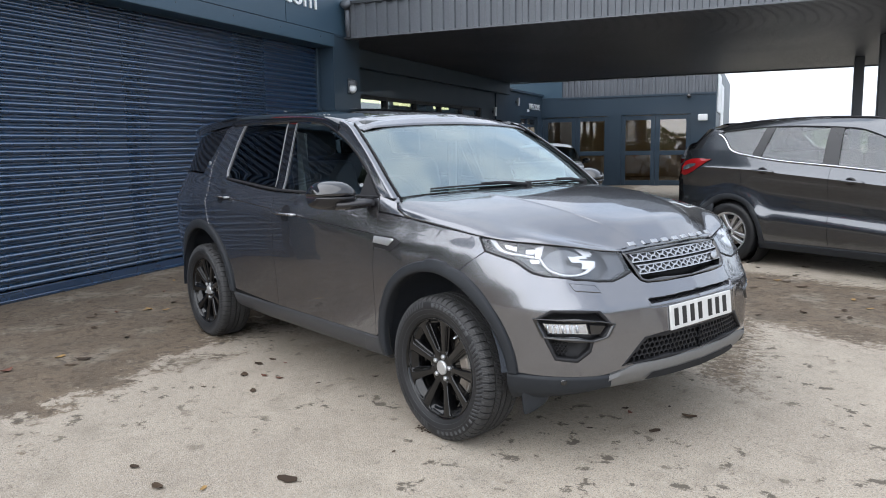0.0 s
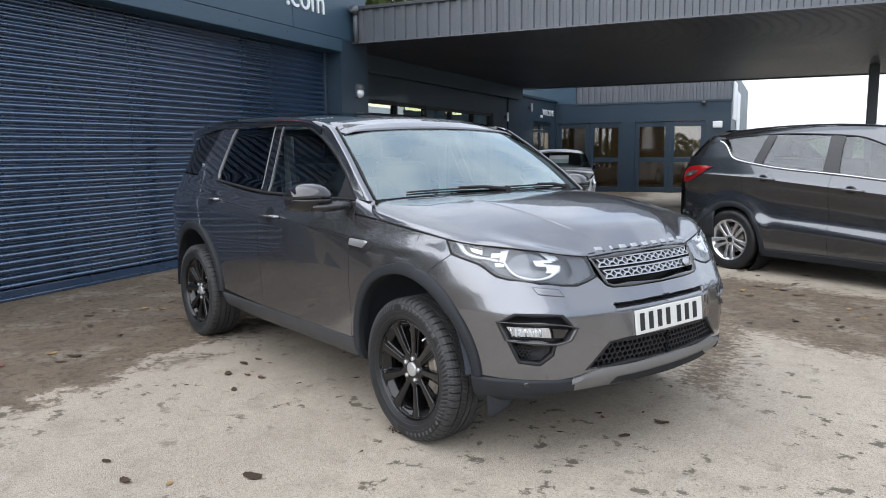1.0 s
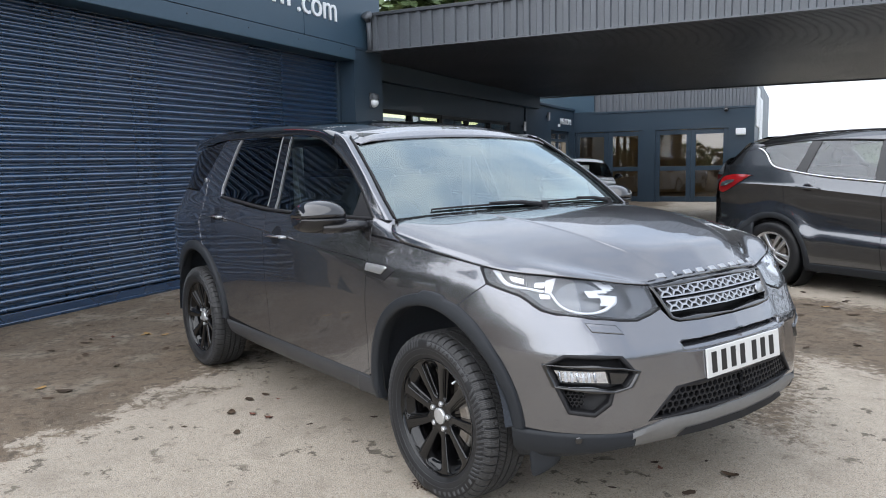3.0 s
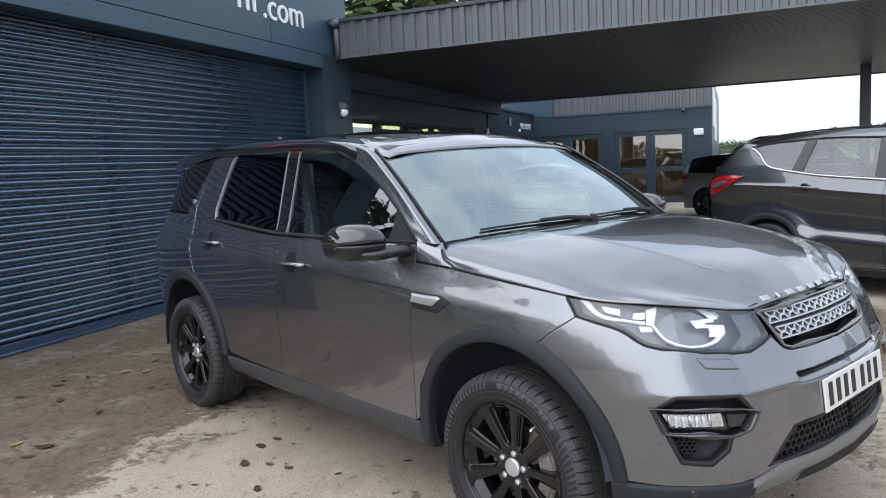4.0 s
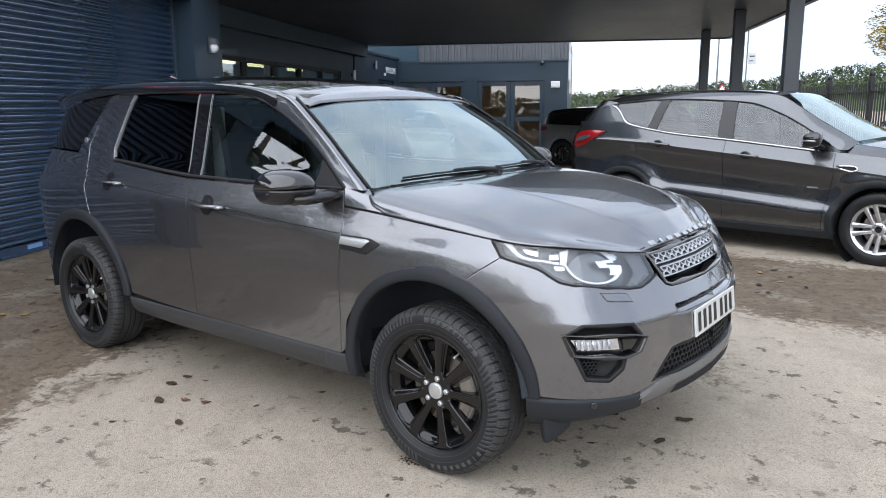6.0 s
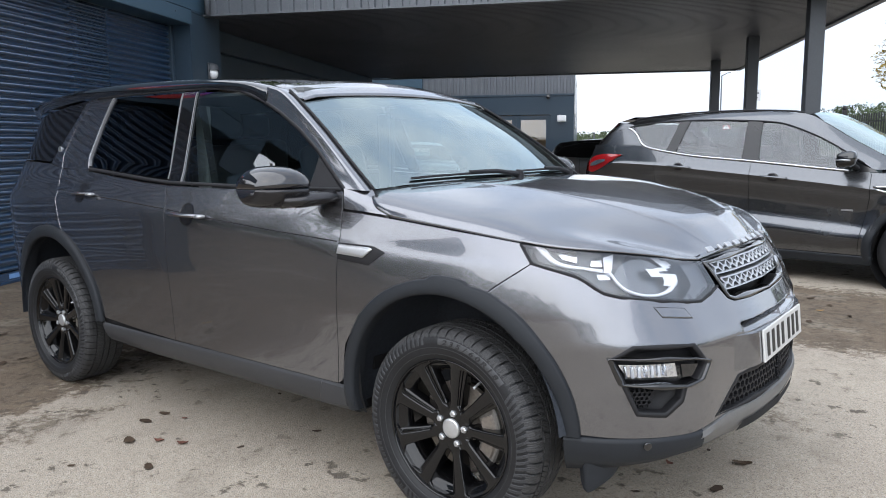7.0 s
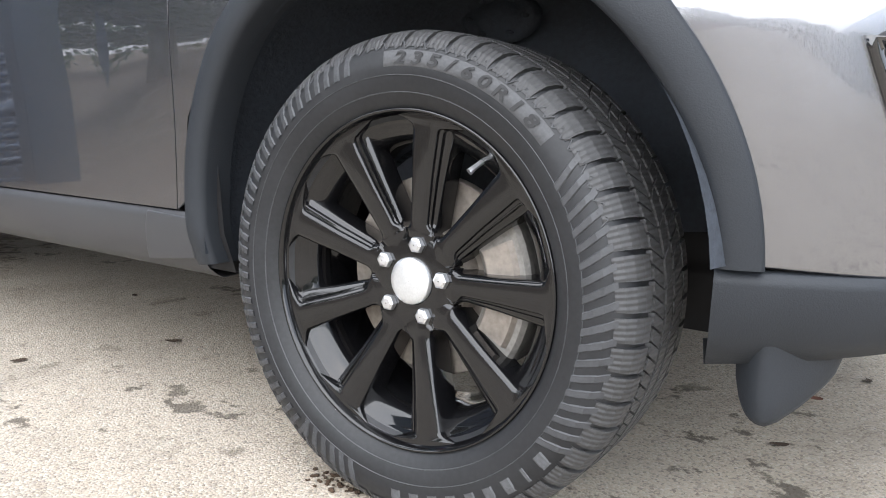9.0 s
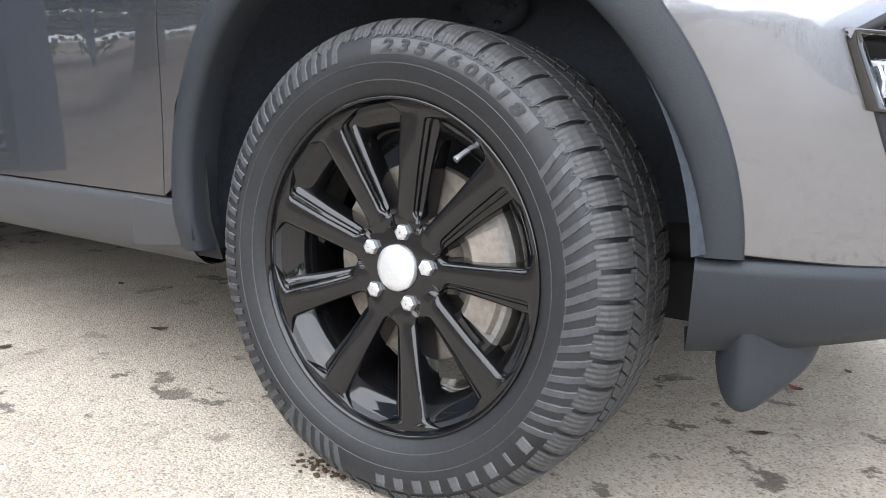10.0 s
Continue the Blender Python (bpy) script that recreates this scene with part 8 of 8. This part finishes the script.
parked_car("white_car", WM, "small white car with dark windows parked by the entrance", M["white_paint"], -3.1, .70, 1.68, .17,
           [(-3.1, 1.0), (-2.8, .99), (-1.4, .95), (-.4, .92), (.3, .86), (.62, .74)],
           [(-3.1, .95), (-3.05, 1.05), (-2.95, 1.22), (-2.85, 1.34), (-2.4, 1.41), (-1.9, 1.43), (-1.5, 1.41), (-1.15, 1.33), (-.45, 1.03), (-.3, .98), (.1, .95), (.45, .88), (.7, .74)],
           (-2.45, 0.0), .295, (8, M["alloy"], 0), M["screen"], (.80, .95, .2),
           dict(doors=[-2.0, -1.38, -.38], handle=.08, roof=(-2.85, -1.2), screen=(-.42, -1.18), rearglass=(-3.06, -2.87), glass=(-2.8, -.6),
                glasstop=[(-2.9, 1.02), (-2.7, 1.24), (-2.3, 1.33), (-1.8, 1.345), (-1.4, 1.31), (-1.1, 1.21), (-.6, .98)],
                panes=[(-2.8, -2.1), (-2.05, -1.5), (-1.4, -.7)], clearpanes=[], pillars=[-2.07, -1.45], mirror=-.75, dark=True))
card = thing("price_card", WM @ pose(-.80, .05, 1.175, 0, -64, 0), "pale price card behind the windscreen of the white car", "sign")
part("board", boxed(-.10, .10, -.22, .22, .0, .004), M["sign"], card)
for row in (-.045, .005):
    for k in range(5):
        part("printed_bar", boxed(row - .015, row + .015, -.16 + .065 * k, -.115 + .065 * k, .0045, .006), M["wall_hi"], card, "blue printed bar")

# ---------- railings, road furniture, trees and the wooded hill ----------
def railing(name, m, length, height, pitch, material, label, point=False, post_every=2.4):
    f = thing(name, m, label, "fence", kind="structure")
    bm = boxed(-.011, .011, -.011, .011, .06, height)
    if point:
        for v in bm.verts:
            if v.co.z > height - .01:
                v.co.x *= .1
                v.co.y *= .1
                v.co.z += .06
    picket = part("picket", bm, material, f)
    n = int(length / pitch)
    for k in range(1, n):
        o = new("picket", picket.data)
        o.parent, o.location = f, (0, k * pitch, 0)
    for z in (.22, height - .16):
        part("rail", boxed(-.022, .022, 0, length, z - .012, z + .012), material, f)
    k = 0.0
    while k < length:
        p = part("post", boxed(-.045, .045, -.045, .045, 0, height + .12, .008), material, f)
        p.location.y = k + pitch / 2
        bm = bmesh.new()
        bmesh.ops.create_uvsphere(bm, u_segments=10, v_segments=8, radius=.055)
        q = part("finial", bm, material, p, "", True)
        q.location.z = height + .16
        k += post_every
    return f


railing("fence_1", BM @ Matrix.Translation((10.7, 4.5, 0)), 26.0, 1.86, .125, M["iron"], "black steel railings along the edge of the yard")
railing("fence_2", BM @ Matrix.Translation((10.6, 31.0, -.1)) @ Matrix.Rotation(radians(90), 4, "Z"), 5.6, 1.75, .16, M["fascia"], "pale pointed palisade fence behind the showroom", True)


def leaf_cloud(seed, blobs, count, size):
    """Many small bent leaves in overlapping clumps, thinner towards the rim."""
    rng = random.Random(seed)
    bm = bmesh.new()
    for (cx, cy, cz, r), share in blobs:
        for _ in range(int(count * share)):
            while True:
                p = Vector((rng.uniform(-1, 1), rng.uniform(-1, 1), rng.uniform(-1, 1)))
                if .25 < p.length < 1 and rng.random() < .35 + .65 * p.length:
                    break
            p *= r * (1 + .22 * noise.noise(p * 2.3 + Vector((cx, cy, cz))))
            c = Vector((cx, cy, cz)) + p
            s = size * rng.uniform(.6, 1.4)
            a = Vector((rng.gauss(0, 1), rng.gauss(0, 1), rng.gauss(0, .6))).normalized()
            b = a.cross(Vector((rng.gauss(0, 1), rng.gauss(0, 1), rng.gauss(0, 1)))).normalized()
            q = [bm.verts.new(c + s * v) for v in (a, .55 * b, -a, -.55 * b)]
            bm.faces.new(q)
    me = bpy.data.meshes.new("crown")
    bm.to_mesh(me)
    bm.free()
    return me


def tree(name, x, y, h, r, crown_me, leafm, label, seed=0, drop=0.0):
    t = thing(name, Matrix.Translation((x, y, 0)) @ Matrix.Rotation(seed * 1.7, 4, "Z") @ Matrix.Diagonal((r, r, h / 8, 1)), label, "tree", "trees round the yard")
    bm = bmesh.new()
    tube(bm, [(0, 0, -.1), (.03, .02, 1.2), (-.02, .05, 2.6), (.05, 0, 5.2)], [.13, .10, .085, .03], 10)
    for k in range(6):
        a = k * 1.05 + seed
        z = 2.0 + .45 * k
        tube(bm, [(0, 0, z), (.35 * math.cos(a), .35 * math.sin(a), z + .6), (.75 * math.cos(a), .75 * math.sin(a), z + 1.5)], [.05, .035, .012], 6)
    part("trunk", bm, M["bark"], t, "", True)
    c = new("crown", crown_me)
    c.parent = t
    c.location.z = -drop
    return t


BLOBS = [((0, 0, 5.2, 1.0), .30), ((.45, .2, 4.2, .75), .2), ((-.5, .25, 4.4, .7), .18), ((.1, -.55, 3.8, .65), .16), ((-.15, .1, 6.4, .7), .16)]
crown_a, crown_b, crown_c = leaf_cloud(1, BLOBS, 5200, .075), leaf_cloud(2, BLOBS, 5200, .085), leaf_cloud(3, BLOBS, 12000, .035)
crown_a.materials.append(M["leaf"])
crown_b.materials.append(M["leaf_far"])
crown_c.materials.append(M["leaf_gold"])
tree("tree", -1.5, 28.7, 6.9, 2.0, crown_c, None, "yellowing autumn tree beyond the railings", 1)
for k, (x, y, h, r) in enumerate(((-10.3, -7.2, 9.4, 1.9), (-12.5, -12.6, 9.6, 2.3), (-19, -15, 8.2, 3.0), (-9.5, -13.5, 5.0, 2.2))):
    tree("tree", x, y, h, r, crown_a if k % 2 else crown_b, None, "leafy green tree across the road", k, 2.3)
tree("tree", -13.6, 9.3, 9.2, 2.4, crown_a, None, "green tree rising behind the workshop roof", 3)

# wooded hill far off
rng = random.Random(5)
bm = bmesh.new()
EL = [(60, 2.4), (80, 2.8), (97, 2.55), (100, 2.4), (103, 2.0), (105, 1.6), (109, 1.45), (113, 1.2), (117, .9), (124, .6), (135, .5)]
V, Fc = [], []
az = 60.0
while az < 135:
    el = np.interp(az, [e[0] for e in EL], [e[1] for e in EL])
    for depth in range(4):
        D = 200 + 22 * depth + rng.uniform(-8, 8)
        top_z = 1.4 + D * math.tan(radians(el)) * (.45 + .19 * depth)
        r = rng.uniform(1.3, 2.7)
        c = Vector((1.8 + D * math.cos(radians(az + rng.uniform(-.3, .3))), -3.1 + D * math.sin(radians(az)), max(.5, top_z - r * .8 + rng.uniform(-.6, .5))))
        for _ in range(90):  # leafy sprays over each crown
            d = Vector((rng.gauss(0, 1), rng.gauss(0, 1), rng.gauss(0, 1))).normalized()
            q = c + d * r * (.8 + .35 * noise.noise(d * 2.1 + c * .7)) * Vector((1, 1, 1.15)).length / 1.78
            s_ = rng.uniform(.20, .46)
            a_ = Vector((rng.gauss(0, 1), rng.gauss(0, 1), rng.gauss(0, .7))).normalized()
            b_ = a_.cross(d + Vector((.01, .02, .03))).normalized()
            o = len(V)
            V += [tuple(q + s_ * v) for v in (a_, .7 * b_, -a_, -.7 * b_)]
            Fc.append((o, o + 1, o + 2, o + 3))
    az += .30
me = bpy.data.meshes.new("woodland")
me.from_pydata(V, [], Fc)
me.materials.append(M["leaf_far"])
wood = new("woodland", me)
tagged(wood, "distant wooded hillside of green trees", "woodland", kind="stuff")
bm = bmesh.new()
rows = []
for k, rr in enumerate((150, 190, 235, 300)):
    rows.append([(1.8 + rr * math.cos(radians(a)), -3.1 + rr * math.sin(radians(a)), (0, .35, .85, 1.0)[k] * rr * math.tan(radians(np.interp(a, [e[0] for e in EL], [e[1] for e in EL]))) * .8 - .2) for a in range(50, 140, 3)])
grid(bm, rows)
tagged(part("hillside", bm, M["grass"], None, "", True), "green hillside under the woods", "hill", kind="structure")
# hedge behind the palisade
hedge_me = leaf_cloud(9, [((0, i * 1.1, .9, .95), .1) for i in range(10)], 6000, .07)
hedge_me.materials.append(M["leaf"])
hg = new("hedge", hedge_me)
hg.matrix_basis = BM @ Matrix.Translation((11.0, 33.0, 0)) @ Matrix.Rotation(radians(70), 4, "Z")
tagged(hg, "rough green hedge behind the palisade fence", "hedge", kind="stuff")


def far_place(px_az, D):
    return (1.8 + D * math.cos(radians(px_az)), -3.1 + D * math.sin(radians(px_az)))


x, y = far_place(108.5, 78)
sl_ = thing("street_lamp", Matrix.Translation((x, y, 0)) @ Matrix.Rotation(radians(15), 4, "Z"), "tall grey street lamp by the road", "lamp")
part("pole", tube(bmesh.new(), [(0, 0, 0), (0, 0, 4), (0, 0, 7.8)], [.10, .08, .06], 10), M["fascia"], sl_, "", True)
part("arm", tube(bmesh.new(), [(0, 0, 7.75), (.5, 0, 8.0), (.9, 0, 8.02)], .04, 8), M["fascia"], sl_, "", True)
part("head", boxed(.8, 1.5, -.13, .13, 7.95, 8.1, .04), M["lampw"], sl_, "", True)
x, y = far_place(108.1, 62)
ws_ = thing("warning_sign", Matrix.Translation((x, y, 0)) @ Matrix.Rotation(radians(107.95 - 90), 4, "Z"), "triangular red and white road warning sign", "sign")
part("pole", tube(bmesh.new(), [(0, .02, 0), (0, .02, 2.9)], .035, 8), M["fascia"], ws_)
tri = [(-.38, 2.35), (.38, 2.35), (0, 3.0)]
part("plate", extrude(bmesh.new(), tri, lambda a, b, h: (a, -h, b), .012), M["red_sign"], ws_)
part("face", extrude(bmesh.new(), [(-.25, 2.425), (.25, 2.425), (0, 2.86)], lambda a, b, h: (a, -.0125 - h, b), .004), M["sign"], ws_)
part("symbol", boxed(-.025, .025, -.022, -.017, 2.48, 2.70), M["char"], ws_)
x, y = far_place(106.4, 48)
bs_ = thing("bus_stop", Matrix.Translation((x, y, 0)) @ Matrix.Rotation(radians(105.5 - 90), 4, "Z"), "bus stop flag on a slim grey pole", "sign")
part("pole", tube(bmesh.new(), [(-.16, .03, 0), (-.16, .03, 6.2)], .035, 8), M["fascia"], bs_)
part("flag", boxed(-.1, .33, -.01, .015, 3.75, 4.40, .004), M["silver"], bs_)
part("text_bar", boxed(-.02, .25, -.014, -.0105, 4.15, 4.23), M["post"], bs_)
part("text_bar", boxed(-.02, .2, -.014, -.0105, 3.9, 3.96), M["post"], bs_)
# car on the road beyond the railings
x, y = far_place(98.0, 21)
parked_car("silver_car", Matrix.Translation((x + .5, y + 1.5, 0)) @ Matrix.Rotation(radians(118), 4, "Z"), "pale silver car on the road beyond the railings", M["white_paint"], -3.2, .75, 1.74, .17,
           [(-3.2, 1.0), (-2.8, .99), (-1.4, .95), (-.4, .92), (.3, .86), (.66, .74)],
           [(-3.2, .95), (-3.15, 1.05), (-3.05, 1.22), (-2.9, 1.36), (-2.4, 1.43), (-1.9, 1.45), (-1.5, 1.43), (-1.15, 1.34), (-.45, 1.03), (-.3, .98), (.1, .95), (.45, .88), (.75, .74)],
           (-2.5, 0.0), .305, (8, M["alloy"], 0), M["screen"], (.80, .95, .2),
           dict(doors=[-2.1, -1.38, -.38], handle=.08, roof=(-2.9, -1.2), screen=(-.42, -1.18), rearglass=(-3.16, -2.92), glass=(-2.8, -.6),
                glasstop=[(-2.95, 1.02), (-2.75, 1.26), (-2.3, 1.35), (-1.8, 1.365), (-1.4, 1.32), (-1.1, 1.22), (-.6, .98)],
                panes=[(-2.85, -2.15), (-2.1, -1.5), (-1.4, -.7)], clearpanes=[], pillars=[-2.12, -1.45], mirror=-.75, dark=True))


# leafy bank across the road, behind the walk
rng = random.Random(12)
V, Fc = [], []
for k in range(34000):
    a = rng.uniform(-175, 40)
    D = 26 + rng.uniform(0, 6)
    hmax = 4.6 + 2.6 * noise.noise(Vector((a * .07, 3.1, 0))) + 1.6 * noise.noise(Vector((a * .29, 8.1, 0)))
    hmax *= np.interp(a, (-128, -108), (1.0, .45))
    c = Vector((D * math.cos(radians(a)), D * math.sin(radians(a)), hmax * rng.random() ** .7))
    if noise.noise(c * .55) < -.22 and c.z > 1.2:
        continue
    u = Vector((rng.gauss(0, 1), rng.gauss(0, 1), rng.gauss(0, .7))).normalized()
    w = u.cross(Vector((rng.gauss(0, 1), rng.gauss(0, 1), rng.gauss(0, 1)))).normalized()
    q = rng.uniform(.09, .24)
    o = len(V)
    V += [tuple(c + q * e) for e in (u, .6 * w, -u, -.6 * w)]
    Fc.append((o, o + 1, o + 2, o + 3))
me = bpy.data.meshes.new("hedgerow")
me.from_pydata(V, [], Fc)
me.materials.append(M["leaf"])
tagged(new("hedgerow", me), "leafy green hedgerow along the far side of the road", "hedge", kind="stuff")
# ---------- fallen leaves and dirt on the tarmac ----------
def leaf_mesh(seed, curl):
    rnd = random.Random(seed)
    bm = bmesh.new()
    rows = []
    for i in range(6):
        t = i / 5
        w = .30 * math.sin(math.pi * (t * .92 + .04)) ** .8 * (1 + rnd.uniform(-.25, .25))
        z = curl * (2 * t - 1) ** 2 * .30 + rnd.uniform(0, .03)
        rows.append([(t - .5, -w + rnd.uniform(-.03, .03), z + curl * .22), (t - .5, 0, z), (t - .5, w + rnd.uniform(-.03, .03), z + curl * .16 + rnd.uniform(0, .05))])
    grid(bm, rows)
    tube(bm, [(.48, 0, .05), (.62, .03, .04), (.74, .05, .06)], .014, 4)
    me = bpy.data.meshes.new("fallen_leaf")
    bm.to_mesh(me)
    bm.free()
    me.shade_smooth()
    return me


leaf_kinds = []
for k in range(6):
    me = leaf_mesh(40 + k, (.12, .4, .7, .25, .9, .5)[k])
    me.materials.append(M["gold_leaf"] if k == 5 else M["red_leaf"] if k == 4 else M["dead_leaf"])
    leaf_kinds.append(me)
rl = random.Random(7)


def fallen(x, y, size, kind, turn):
    o = new("fallen_leaf", leaf_kinds[kind])
    o.matrix_basis = pose(x, y, .003, 0, 0, turn) @ Matrix.Diagonal((size * .9, size * .9, size * .45, 1))
    tagged(o, ("dry yellow", "dry reddish")[5 - kind] + " fallen leaf on the tarmac" if kind > 3 else "dark brown wet fallen leaf on the tarmac", "leaf", "fallen leaves")


for x, y, size, kind in ((-2.84, -1.965, .09, 5), (-2.58, -1.96, .08, 0), (-2.67, -1.856, .12, 1), (-.635, -2.13, .06, 1), (-.36, -2.12, .075, 2), (-.217, -1.98, .05, 5), (-.067, -1.67, .115, 0), (-1.756, -1.0, .085, 0),
                         (-1.78, -.887, .07, 0), (-1.59, -1.176, .09, 1), (-1.48, -1.093, .055, 4), (-1.37, -1.046, .06, 4), (-1.263, -1.27, .075, 3), (.0, -1.158, .03, 0), (-1.53, -1.46, .04, 3), (-1.13, -.913, .04, 0),
                         (-1.0, -.586, .05, 1), (-1.55, -.354, .035, 2), (-1.64, -.866, .035, 4), (-3.375, -1.02, .09, 0), (-3.58, -1.555, .1, 3), (-4.0, -.99, .1, 5), (-3.09, -1.445, .07, 1),
                         (-1.026, 3.844, .11, 5), (-.877, 4.19, .09, 5), (-.557, 4.03, .12, 3), (.025, 3.754, .08, 5), (.149, 3.274, .09, 1), (-.848, 3.67, .1, 0), (-1.04, 4.18, .11, 0), (-1.68, 4.92, .1, 1), (-1.395, 4.784, .1, 0),
                         (-1.04, 5.155, .08, 2), (-.78, 4.176, .09, 1), (.657, .236, .085, 2), (.648, -.049, .075, 0), (.361, .094, .05, 1), (.42, .06, .045, 4), (.50, .293, .03, 0), (.415, -.258, .04, 3)):
    fallen(x, y, size, kind, rl.uniform(0, 360))
for k in range(46):  # more in the damp margin by the shutter
    s, d = rl.uniform(-1.2, 6.0), rl.uniform(.15, 2.3) ** 1.0
    p = BM @ Vector((d, s, 0))
    fallen(p.x, p.y, rl.uniform(.04, .10), rl.choice((0, 0, 1, 2, 3, 3, 4, 5)), rl.uniform(0, 360))
for k in range(16):
    fallen(rl.uniform(-2.2, .5), rl.uniform(2.6, 4.6), rl.uniform(.04, .09), rl.choice((0, 1, 2, 3, 5)), rl.uniform(0, 360))
bm = bmesh.new()
for k in range(40):
    a, r = rl.uniform(0, 6.28), rl.uniform(0, 1) ** .7
    q = bmesh.ops.create_icosphere(bm, subdivisions=1, radius=rl.uniform(.002, .006))
    cx, cy = -.125 + .06 * r * math.cos(a), -.885 + .035 * r * math.sin(a)
    for v in q["verts"]:
        v.co = Vector((cx + v.co.x * rl.uniform(.8, 1.3), cy + v.co.y, .002 + v.co.z * .6))
tagged(part("mud_crumbs", bm, M["mud"]), "crumbs of orange brown mud beside the tyre", "mud", kind="stuff")
